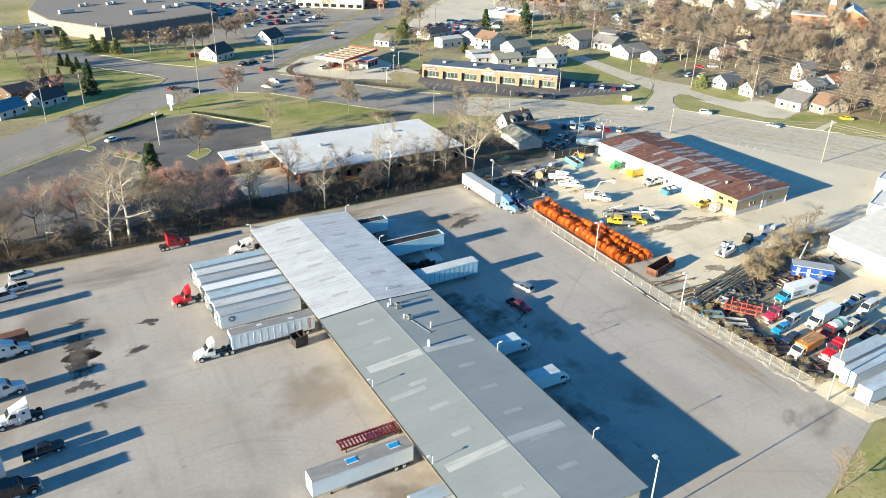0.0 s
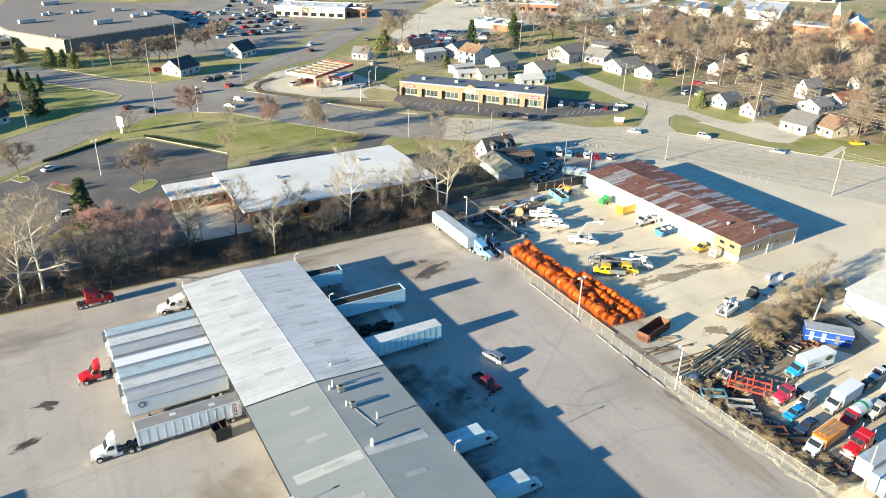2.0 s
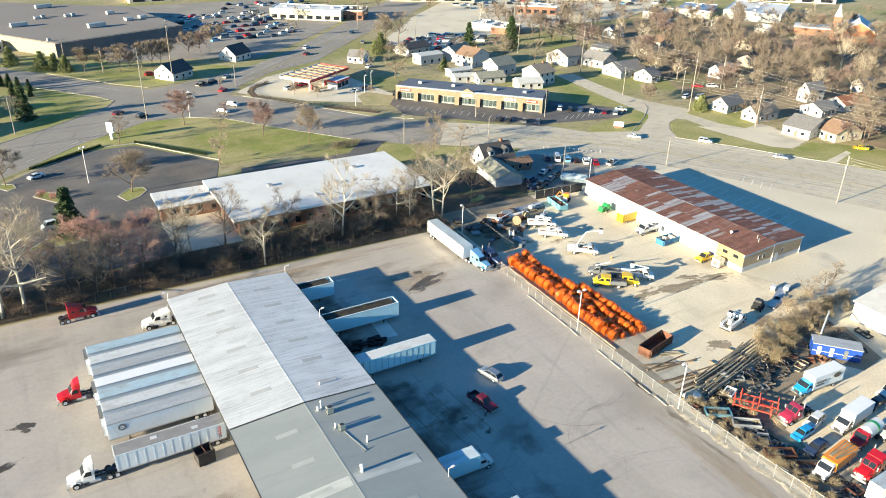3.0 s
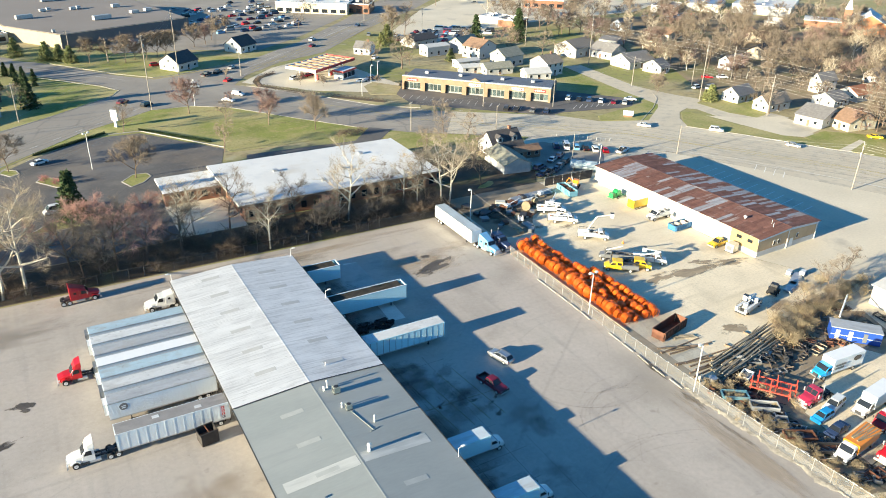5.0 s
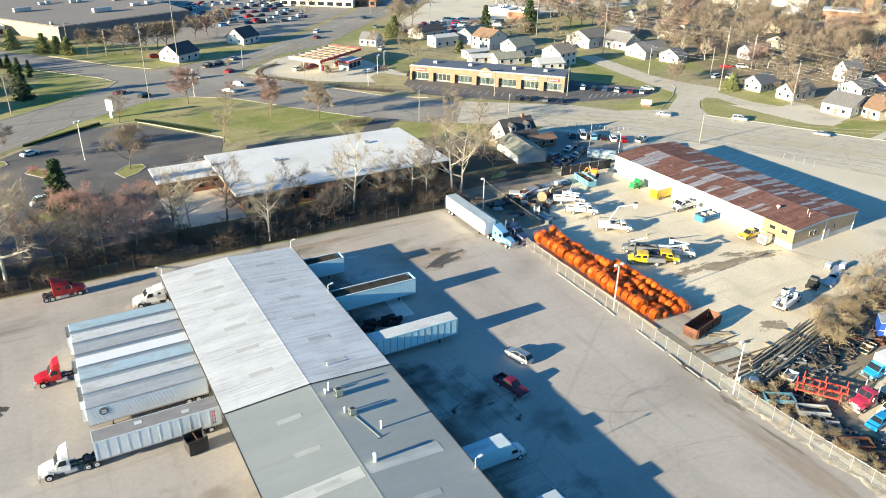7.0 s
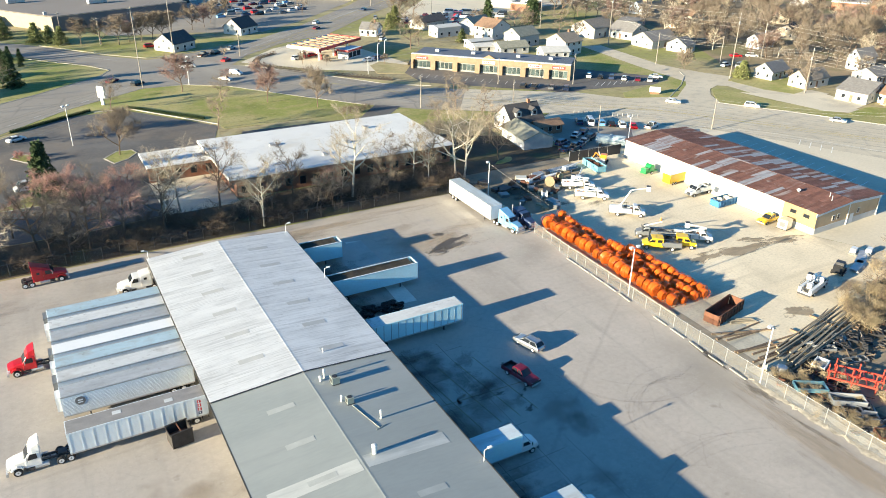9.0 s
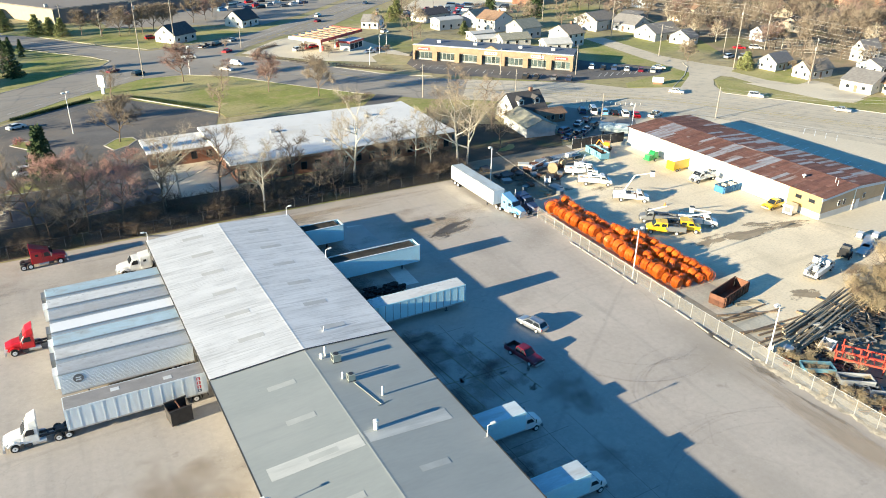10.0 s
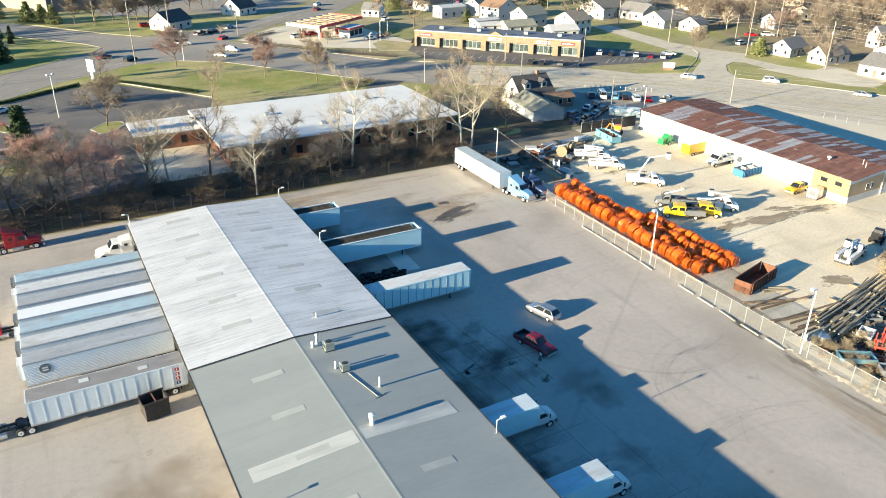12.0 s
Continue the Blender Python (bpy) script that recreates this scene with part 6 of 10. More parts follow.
for i in range(5):
    put_tree(rt.choice((1, 2, 2)), rt.uniform(-30, 42), rt.uniform(186.0, 200.0), rt.uniform(0.75, 1.05), group="tree belt behind the fence")
thicket = Mass()
for i in range(215):
    thicket.add(THICKET[i % 3], pose(rt.uniform(-36, 109), 172.2 + 10.5 * rt.random() ** 1.5, 0, 0, 0, rt.uniform(0, 360)) @ Matrix.Diagonal((1.15, 1.15, rt.uniform(0.55, 1.0), 1)) @ Matrix.Scale(rt.uniform(0.6, 1.35), 4))
thicket.build("undergrowth", "dark leafless undergrowth below the tree belt", "undergrowth")
# lawns and car parks
for kind, x, y, s in ((9, 70.2, 286.6, 1.35), (9, 90.9, 262.2, 1.25), (1, 78.5, 269.2, 0.7), (1, 10.6, 358.4, 1.3), (1, 0.3, 386.0, 1.3), (1, -8.0, 372.0, 1.2), (1, 70.5, 241.3, 0.85), (1, 46.8, 274.5, 0.8), (8, 13.0, 250.2, 1.3), (8, 43.1, 230.3, 1.4), (8, 103.0, 250.2, 1.35), (1, 139.9, 229.5, 0.95), (2, 85.5, 290.0, 0.6),
                      (8, 49.6, 382.5, 1.2), (8, 57.3, 381.0, 1.05), (8, 63.5, 376.5, 1.25), (9, 68.0, 381.0, 0.95), (8, 72.8, 379.0, 1.25), (8, 78.0, 384.0, 1.2), (8, 82.3, 386.0, 1.3), (8, 88.2, 395.0, 1.0), (8, 97.9, 398.5, 1.25), (9, 104.6, 403.4, 1.05), (8, 109.6, 412.0, 1.2), (8, 120.7, 427.0, 0.9),
                      (8, 200.0, 391.0, 1.6), (3, 196.0, 389.0, 1.3), (1, 206.0, 388.0, 1.3), (8, 190.0, 352.0, 0.8), (3, 176.0, 327.0, 0.6), (8, 147.0, 296.0, 0.45), (8, 119.0, 309.0, 0.5), (8, 126.0, 302.0, 0.5), (8, 248.0, 243.0, 0.8), (8, 244.0, 238.0, 0.75), (1, 278.0, 168.0, 0.95), (8, 283.0, 160.0, 1.3), (8, 276.0, 152.0, 1.2), (8, 268.5, 211.0, 0.4), (1, 260.5, 197.0, 1.0),
                      (1, 169.0, 317.6, 1.25), (3, 160.0, 330.0, 1.2), (1, 241.6, 312.8, 1.0), (1, 232.0, 326.0, 0.8), (3, 175.0, 322.0, 0.8), (1, 20.0, 318.0, 0.7), (2, 12.0, 322.0, 0.9), (1, 3.0, 312.0, 0.8), (4, 95.0, 330.0, 0.7),
                      (1, 5.0, 330.0, 0.9), (1, 118.0, 440.0, 0.7), (1, 160.0, 425.0, 0.7), (1, 215.0, 455.0, 0.8), (1, 180.0, 470.0, 0.7), (1, 90.0, 39.5, 0.6), (1, 145.0, 222.5, 0.7), (1, 133.0, 219.0, 0.55)):
    put_tree(kind, x, y, s, group="street and lawn trees")
for x, y, s, k in ((22.2, 409, 1.25, 1), (33.6, 395, 1.2, 1), (38.5, 392, 1.05, 1), (42.4, 386, 1.1, 1), (12, 418, 1.2, 1), (3, 424, 1.2, 1), (16.7, 371, 0.65, 0), (19.6, 367.6, 0.65, 0), (22.6, 362.2, 0.6, 0), (26.2, 358.5, 0.55, 0), (22.3, 316.5, 1.35, 0), (236, 364, 1.4, 0), (253, 350, 1.9, 0), (196, 321.5, 0.85, 1), (25.4, 208.0, 1.45, 0), (253.9, 219.6, 0.95, 1), (257.5, 221.5, 0.8, 1), (255, 223, 0.55, 1), (14, 348, 0.55, 0), (20, 352, 0.6, 0), (8, 345, 0.6, 0),
                   (26, 349, 0.45, 0), (189, 374, 1.3, 1), (182, 366, 1.0, 1)):
    plant(FIR[k], x, y, s, rt.uniform(0, 360), "dark green conifer with dense foliage" if k == 0 else "grey-green pine with drooping branches", "conifer", "conifer", "conifers", 0.78 if k else 1.0)
for i in range(16):
    put_tree(rt.choice((1, 1, 2, 3)), rt.uniform(-40, 12), rt.uniform(318, 420), rt.uniform(0.7, 1.0), group="street and lawn trees")
# clipped hedges round the car park
for a, b, n in (((20, 261.8), (41, 275.0), 34), ((51.5, 273.6), (69, 252.2), 40)):
    row = Mass()
    for i in range(n):
        s = i / (n - 1)
        row.add(ROUND, pose(a[0] + (b[0] - a[0]) * s, a[1] + (b[1] - a[1]) * s, 0.03, 0, 0, rt.uniform(0, 360)) @ Matrix.Diagonal((0.28, 0.28, 0.2, 1)))
    row.build("hedge", "low dark clipped hedge beside the car park", "hedge")
for x, y, s in ((21.3, 237.1, 0.55), (24.1, 233.6, 0.5)):
    plant(RUSSET, x, y, 0.85 + 0.3 * s, 40, "low russet bush on a car park island", "shrub", "shrub", "", 0.8)
# dry scrub beside the salvage yard
scrub = Mass()
for i in range(66):
    s = rt.random()
    scrub.add(BRUSH[i % 2] if i % 5 else SHRUB[i % 2], pose(133.5 + 33 * s + rt.gauss(0, 1.8), 92.0 + 6.5 * s + rt.gauss(0, 2.2), 0, 0, 0, rt.uniform(0, 360)) @ Matrix.Scale(rt.uniform(0.5, 1.15) * (0.75 + 0.3 * s), 4))
scrub.build("scrub", "dry straw-coloured scrub beside the salvage yard", "scrub")
for x, y, s in ((146, 97, 0.55), (158, 99, 0.6), (152, 95, 0.5), (165, 101, 0.5), (172, 104, 0.45)):
    put_tree(1, x, y, s, group="dry scrub beside the salvage yard")
weeds = Mass()
for i in range(18):
    weeds.add(BRUSH[i % 2], pose(rt.uniform(111, 120), rt.uniform(60, 91), 0, 0, 0, rt.uniform(0, 360)) @ Matrix.Scale(rt.uniform(0.25, 0.55), 4))
for i in range(46):
    weeds.add(BRUSH[i % 2], pose(111.2 + rt.gauss(0, 1.0), 58 + 32 * i / 46 + rt.gauss(0, 0.5), 0, 0, 0, rt.uniform(0, 360)) @ Matrix.Scale(rt.uniform(0.25, 0.5), 4))
weeds.build("weeds", "dry weeds along the chain-link fence", "weeds")

# ---- houses and other buildings of the town ----
gable_house("house", "white storey-and-a-half house with a dark dormered roof", 146, 204.3, 0, 10.5, 9.6, 3.0, 4.2, SIDING_WHITE, SHINGLE_DARK, BRICK, dormers=2)
gable_house("shed", "white garage shed with a pale mossy metal roof", 141.2, 193.5, 82, 13.5, 8.4, 2.7, 1.7, SIDING_GREY, SHINGLE_GREEN, windows=0, category="shed", door=False)
gable_house("porch_wing", "brown-roofed low wing beside the dormered house", 150.5, 197.8, 0, 8.5, 4.2, 2.5, 1.1, BRICK, SHINGLE_BROWN, windows=3, category="outbuilding")
HOMES = []


def town_house(label, x, y, rot, w, d, h, rise, wall, roof, chimney):
    HOMES.append((x, y))
    return gable_house("house", label, x, y, rot, w, d, h, rise, wall, roof, BRICK if chimney else None, windows=3 if x < 230 else 2, storeys=2 if h > 4.3 else 1)


town_house("white junction house with a steep dark roof", 82.2, 357.6, 35, 11.7, 10.6, 3.4, 3.4, SIDING_WHITE, SHINGLE_DARK, 0)
town_house("white house with a steep black roof and porch", 116.0, 382.5, 34, 11.0, 9.8, 3.2, 3.6, SIDING_WHITE, SHINGLE_DARK, 0)
town_house("pale house with a hipped grey roof and brick chimney", 167.4, 354.0, -44, 7.8, 8.2, 3.0, 2.4, SIDING_BLUE, SHINGLE_GREY, 1)
town_house("tall white metal storage building", 196.7, 338.2, 6, 12.6, 7.2, 4.2, 0.8, SIDING_WHITE, SIDING_WHITE, 0)
town_house("white house with a dark roof beside a car lot", 200.4, 360.6, 18, 15.8, 9.7, 3.4, 2.0, SIDING_WHITE, SHINGLE_DARK, 0)
town_house("white metal shed behind the shops", 197.2, 309.8, 2, 11.1, 5.5, 2.8, 0.6, SIDING_WHITE, SIDING_WHITE, 0)
town_house("two-storey white house with an orange-brown hipped roof", 214.2, 325.8, -71, 10.4, 12.6, 5.2, 3.0, SIDING_WHITE, SHINGLE_BROWN, 1)
town_house("grey two-storey house with a tan roof", 213.7, 339.0, 22, 13.7, 7.6, 4.8, 2.4, SIDING_GREY, SHINGLE_GREEN, 0)
town_house("two-storey white house with a mossy pale roof", 216.6, 306.2, 11, 11.7, 9.6, 4.6, 2.8, SIDING_WHITE, SHINGLE_GREEN, 0)
town_house("low white house with a grey-green roof behind the shops", 203.0, 294.1, -6, 12.8, 7.5, 2.8, 1.8, SIDING_WHITE, SHINGLE_GREEN, 0)
town_house("low white shed with a pale roof behind the shops", 194.7, 299.7, -9, 12.2, 5.5, 2.6, 0.9, SIDING_WHITE, SHINGLE_PALE, 0)
town_house("two-storey white house with a tan gable roof", 222.9, 284.6, 10, 9.7, 10.6, 5.2, 2.8, SIDING_WHITE, SHINGLE_TAN, 1)
town_house("low white house with a pale roof behind the shops", 213.1, 278.7, -12, 11.1, 7.0, 2.8, 1.6, SIDING_WHITE, SHINGLE_PALE, 0)
town_house("long white gabled building with a pale tan roof", 260.1, 310.8, 15, 17.0, 12.8, 4.4, 3.0, SIDING_WHITE, SHINGLE_TAN, 0)
town_house("white house with a grey roof and attic window", 271.1, 300.2, -74, 12.5, 12.3, 3.4, 3.0, SIDING_WHITE, SHINGLE_GREY, 0)
town_house("low building with a flat blue-grey roof", 293.5, 322.6, -61, 9.7, 13.2, 3.0, 0.5, SIDING_GREY, SHINGLE_GREY, 0)
town_house("white house with a long grey roof beside the street", 268.6, 280.0, 4, 15.7, 12.0, 3.2, 3.0, SIDING_WHITE, SHINGLE_GREY, 0)
town_house("small white gabled house beside the street", 270.4, 266.3, 15, 7.5, 9.0, 3.0, 2.6, SIDING_WHITE, SHINGLE_GREY, 0)
town_house("pale blue house among bare trees", 326.4, 352.6, 20, 10.8, 8.1, 3.4, 3.0, SIDING_BLUE, SHINGLE_GREY, 0)
town_house("cream house with an orange-brown roof", 313.4, 311.4, -76, 6.6, 10.2, 3.2, 2.6, WALL_CREAM, SHINGLE_BROWN, 0)
town_house("cream house with a sunlit orange roof", 333.3, 321.4, -76, 6.9, 12.8, 3.2, 2.6, WALL_CREAM, SHINGLE_BROWN, 0)
town_house("white cottage with a grey roof on a lawn", 265.4, 216.2, 9, 11.1, 7.3, 3.0, 2.7, SIDING_WHITE, SHINGLE_GREY, 0)
town_house("white cottage with a worn tan-grey roof", 266.9, 201.6, 2, 13.1, 6.7, 3.0, 2.8, SIDING_WHITE, SHINGLE_TAN, 0)
town_house("white garage house with a broad dark grey roof", 268.3, 182.1, -78, 9.9, 17.1, 3.3, 2.6, SIDING_WHITE, SHINGLE_GREY, 0)
town_house("white outbuilding with twin grey gables", 294.4, 196.1, 4, 10.0, 9.3, 2.8, 2.2, SIDING_WHITE, SHINGLE_GREY, 0)
town_house("white house with a red-brown roof", 313.6, 196.7, -1, 15.7, 8.8, 3.0, 2.4, SIDING_WHITE, RED_ROOF, 0)
town_house("tudor-fronted house with a brown roof", 273.6, 172.3, -97, 7.9, 13.0, 3.1, 3.0, WALL_CREAM, SHINGLE_BROWN, 1)
town_house("narrow white two-storey house among the trees", 309.3, 210.7, -2, 9.6, 5.5, 5.0, 2.8, SIDING_WHITE, SHINGLE_GREY, 0)
town_house("pale blue house half hidden by trees", 308.6, 257.3, 8, 12.0, 6.1, 3.6, 2.4, SIDING_BLUE, SHINGLE_GREY, 0)
town_house("white house with a white roof deep in the woods", 423.7, 325.6, -76, 8.6, 10.9, 3.0, 2.0, SIDING_WHITE, SHINGLE_PALE, 0)
town_house("small white cottage among bare trees", 346.2, 211.3, 1, 9.2, 5.5, 3.6, 2.4, SIDING_WHITE, SHINGLE_GREY, 0)
town_house("blue-roofed bungalow beside the road", -8, 300, 40, 12, 9, 3.0, 2.2, SIDING_WHITE, mat("teal_roof", (0.08, 0.22, 0.30), 0.8, var=0.15), 0)
town_house("brick-gabled house with a dark roof", 6.5, 309, 35, 11, 8, 3.0, 2.6, SIDING_WHITE, SHINGLE_DARK, 1)
# orange-brown walls coloured dark to carry the shadow they stand in
town_house("long dark-roofed house under the conifers", 2, 328, 30, 22, 10, 2.8, 1.8, mat("dark_brown_brick", (0.12, 0.075, 0.055), 0.9, var=0.2, scale=0.8), SHINGLE_DARK, 1)
town_house("tan house among bare trees", 372, 300, 50, 12, 9, 4.2, 2.6, SIDING_TAN, SHINGLE_BROWN, 0)
town_house("grey-roofed house deep in the woods", 340, 268, 25, 11, 9, 3.6, 2.4, SIDING_TAN, SHINGLE_DARK, 0)


def flat_building(name, label, cx, cy, rot, w, d, h, wall, roof, category, n=8, floors=1):
    t = thing(name, label, category, m=pose(cx, cy, 0, 0, 0, rot))
    part("wall", boxes((-w / 2, -d / 2, -0.1, w / 2, d / 2, h)), wall, t)
    part("roof", boxes((-w / 2 + 0.3, -d / 2 + 0.3, h + 0.001, w / 2 - 0.3, d / 2 - 0.3, h + 0.1)), roof, t)
    part("parapet", boxes((-w / 2 - 0.05, -d / 2 - 0.05, h - 0.3, w / 2 + 0.05, -d / 2 + 0.25, h + 0.35), (-w / 2 - 0.05, d / 2 - 0.25, h - 0.3, w / 2 + 0.05, d / 2 + 0.05, h + 0.35), (-w / 2 - 0.05, -d / 2 + 0.25, h - 0.3, -w / 2 + 0.25, d / 2 - 0.25, h + 0.35), (w / 2 - 0.25, -d / 2 + 0.25, h - 0.3, w / 2 + 0.05, d / 2 - 0.25, h + 0.35)), TRIM_WHITE, t)
    for i in range(n):
        x = -w / 2 + (i + 0.5) * w / n
        for s in (-1, 1):
            win = part("window", boxes((x - w / n * 0.32, min(s * d / 2, s * (d / 2 + 0.06)), 0.7, x + w / n * 0.32, max(s * d / 2, s * (d / 2 + 0.06)), 2.8)), DARK_STEEL, t)
            part("pane", boxes((x - w / n * 0.29, s * (d / 2 + 0.07) - 0.009, 0.8, x + w / n * 0.29, s * (d / 2 + 0.07) + 0.009, 2.7)), GLASS, win)
    for k in range(3):
        part("roof_box", bevelled(boxes((-w / 3 + k * w / 3 - 1.0, -1.0, h + 0.1, -w / 3 + k * w / 3 + 1.0, 1.0, h + 1.2)), 0.06), GALV, t)
    return t


flat_building("restaurant", "long beige commercial building with a glazed dark end", 190, 478, -35, 44, 20, 6, WALL_CREAM, MEMBRANE, "store")
flat_building("shop", "dark-roofed brick shop with a glass front", 214, 468, -35, 18, 18, 5.5, BRICK, SHINGLE_DARK, "store", 4)
flat_building("shop", "red brick commercial building by the far road", 336, 440, -35, 26, 14, 5, BRICK, MEMBRANE, "store", 5)
flat_building("shop", "white and yellow roadside shop", 272.5, 403.5, 30, 13, 13, 3.5, SIDING_WHITE, MEMBRANE, "store", 5)
flat_building("shop", "brown brick shop beside the road", 276, 388, 33, 14, 13, 4, BRICK, SHINGLE_GREY, "store", 3)
flat_building("warehouse", "broad white-roofed warehouse beyond the woods", 472, 372, 32, 52, 36, 5.5, SIDING_WHITE, MEMBRANE, "warehouse", 9)
flat_building("workshop", "blue-roofed workshop beyond the woods", 438, 394, 34, 34, 22, 4.5, SIDING_WHITE, mat("blue_metal_roof", (0.16, 0.26, 0.42), 0.6, var=0.1), "workshop", 7)
flat_building("workshop", "low grey-roofed white workshop beyond the woods", 404, 396, 33, 24, 15, 4, SIDING_WHITE, GREYROOF, "workshop", 5)
flat_building("store", "low pale store far along the road", 300, 520, -25, 60, 30, 6, WALL_CREAM, MEMBRANE, "store", 5)
flat_building("store", "wide pale commercial building on the skyline", 560, 420, -35, 70, 34, 6, SIDING_WHITE, MEMBRANE, "store", 5)
flat_building("store", "far grey-roofed commercial building", 420, 480, -30, 50, 28, 6, WALL_CREAM, GREYROOF, "store", 5)
flat_building("store", "far brick commercial building", 230, 560, -20, 60, 24, 6, BRICK, GREYROOF, "store", 5)
flat_building("store", "far low store behind the superstore car park", 130, 585, 0, 60, 26, 6, WALL_CREAM, MEMBRANE, "store", 5)

flat_building("store_annexe", "low cream annexe beside the superstore", 6, 448, 20, 26, 16, 4, WALL_CREAM, GREYROOF, "store", 4)
church = thing("church", "orange brick church with white roofs and a bell tower", "church", m=pose(461.5, 291.5, 0, 0, 0, -55))
part("nave", prism(bmesh.new(), [(-9, -0.1), (9, -0.1), (9, 6), (0, 11), (-9, 6)], -16, 16), mat("orange_brick", (0.46, 0.20, 0.10), 0.9, var=0.15), church)
for s in (-1, 1):
    part("roof", prism(bmesh.new(), [(0, 11.05), (0, 11.4), (s * 10, 5.85), (s * 10, 5.5)], -16.5, 16.5), MEMBRANE, church)
part("wing", boxes((-34, -8, -0.1, -9.01, 8, 4.5)), BRICK, church)
part("roof", boxes((-34.5, -8.5, 4.501, -9.05, 8.5, 5.0)), MEMBRANE, church)
tw = part("tower", boxes((-14, -13, -0.1, -10, -9, 13)), BRICK, church)
part("spire", prism(bmesh.new(), [(-14, 13.01), (-10, 13.01), (-12, 20)], -13, -9), TRIM_WHITE, tw)

# woods among the houses to the east
woods = Mass()
FAR = [FAR_OAK, FAR_PALE, FAR_RED]


def wood_tree(x, y, s):
    bag = FAR[rt.choice((0, 0, 0, 0, 0, 0, 1, 2, 2))]
    woods.add(bag[rt.randrange(len(bag))], pose(x, y, 0, 0, 0, rt.uniform(0, 360)) @ Matrix.Diagonal((s, s, s * rt.uniform(0.85, 1.15), 1)))


n = 0
while n < 390:
    x, y = rt.uniform(262, 520), rt.uniform(120, 430)
    if x + 0.75 * y < 470 or x < 280 and y > 270 or 0.62 * x + y > 620 or any((x - a) ** 2 + (y - b) ** 2 < 75 for a, b in HOMES) or y < 178 - (x - 262) * 0.9:
        continue
    wood_tree(x, y, rt.uniform(0.75, 1.15))
    n += 1
for i in range(60):
    x, y = rt.uniform(268, 340), rt.uniform(110, 178)
    if x + 0.9 * y > 405:
        wood_tree(x, y, rt.uniform(0.8, 1.15))
for i in range(50):
    x = rt.uniform(180, 560)
    wood_tree(x, 630 - 0.62 * x + rt.uniform(0, 80), rt.uniform(0.6, 0.9))
for x, y in ((270, 312), (280, 272), (285, 262), (286, 225), (282, 240), (296, 228), (292, 200), (240, 346), (222, 350), (242, 300), (236, 330), (300, 214)):
    wood_tree(x, y, rt.uniform(0.6, 0.9))
woods.build("woodland", "bare brown and reddish woods among the houses", "woodland")

# filling station
gas = thing("filling_station", "filling station with a red and white canopy", "filling station", m=pose(132.9, 321.4, 0, 0, 0, 33))
CANOPY_DECK = mat("pale_canopy_deck", (0.62, 0.56, 0.50), 0.85, var=0.3, scale=0.4)
part("canopy", boxes((-14, -7.5, 4.5, 14, 7.5, 5.0)), TRIM_WHITE, gas, "white canopy with red bands")
part("canopy_roof", boxes((-13.7, -7.2, 5.002, 13.7, 7.2, 5.1)), CANOPY_DECK, gas, "pale weathered canopy deck")
CANOPY_BEAM = mat("rusty_brown_canopy_beam", (0.40, 0.235, 0.135), 0.85, var=0.3, scale=0.4)
for x0, y0, x1, y1, m in ((-14.1, -7.62, 14.1, -7.5, SIGN_RED), (-14.1, 7.5, 14.1, 7.62, TRIM_WHITE), (-14.12, -7.5, -14.0, 7.5, TRIM_WHITE), (14.0, -7.5, 14.12, 7.5, SIGN_RED)):
    part("canopy_band", boxes((x0, y0, 4.4, x1, y1, 5.45)), m, gas)
for i in range(7):
    part("canopy_beam", boxes((-12.35 + i * 4.0, -7.1, 5.102, -11.75 + i * 4.0, 7.1, 5.5)), CANOPY_BEAM, gas)
for y in (-3.2, 2.2):
    part("canopy_purlin", boxes((-13.5, y - 0.18, 5.502, 13.5, y + 0.18, 5.62)), CANOPY_BEAM, gas)
for x in (-9.5, 0, 9.5):
    for y in (-4, 4):
        part("post", boxes((x - 0.25, y - 0.25, -0.05, x + 0.25, y + 0.25, 4.5)), TRIM_WHITE, gas)
        pump = part("pump", bevelled(boxes((x + 1.0, y - 0.5, 0, x + 1.8, y + 0.5, 1.9)), 0.08), SIGN_RED, gas)
        part("pump_screen", boxes((x + 1.1, y - 0.53, 1.0, x + 1.7, y - 0.502, 1.6)), GLASS, pump)
kiosk = part("kiosk", boxes((-3.0, -13.0, -0.1, 6.0, -8.4, 3.2)), SIDING_WHITE, gas)
part("kiosk_roof", boxes((-3.4, -13.4, 3.201, 6.4, -8.0, 3.6)), SIDING_BLUE, gas)
part("kiosk_band", boxes((-3.45, -13.46, 2.9, 6.45, -13.402, 3.7), (-3.48, -13.4, 2.9, -3.402, -8.0, 3.7)), SIGN_RED, gas)
for i in range(3):
    part("pane", boxes((-2.5 + 2.8 * i, -13.04, 0.6, -0.1 + 2.8 * i, -13.002, 2.6)), GLASS, kiosk)

sheet("pavement", [(99, 322), (112, 303), (147, 282), (156, 292), (150, 330), (132, 349), (118, 342)], 0.03, PALELOT, "pale filling station forecourt", "pavement")
sheet("lawn", [(99.5, 316), (112, 301), (134, 268.5), (147, 259), (148.5, 262.5), (137, 272), (116, 303.5), (103, 318)], 0.05, DRY_GRASS, "narrow straw-coloured roadside verge", "lawn", base=-0.02)
sheet("lawn", [(138, 283), (147, 279), (155, 290), (147, 301), (141, 296)], 0.05, DRY_GRASS, "small dry grass island by the shops", "lawn", base=-0.02)
sheet("lawn", [(20, 400), (35, 388), (57, 357), (69, 345), (79, 346), (100, 356), (112, 368), (92, 385), (60, 400), (30, 425)], 0.05, LAWN, "grass around the junction houses", "lawn", base=-0.02)
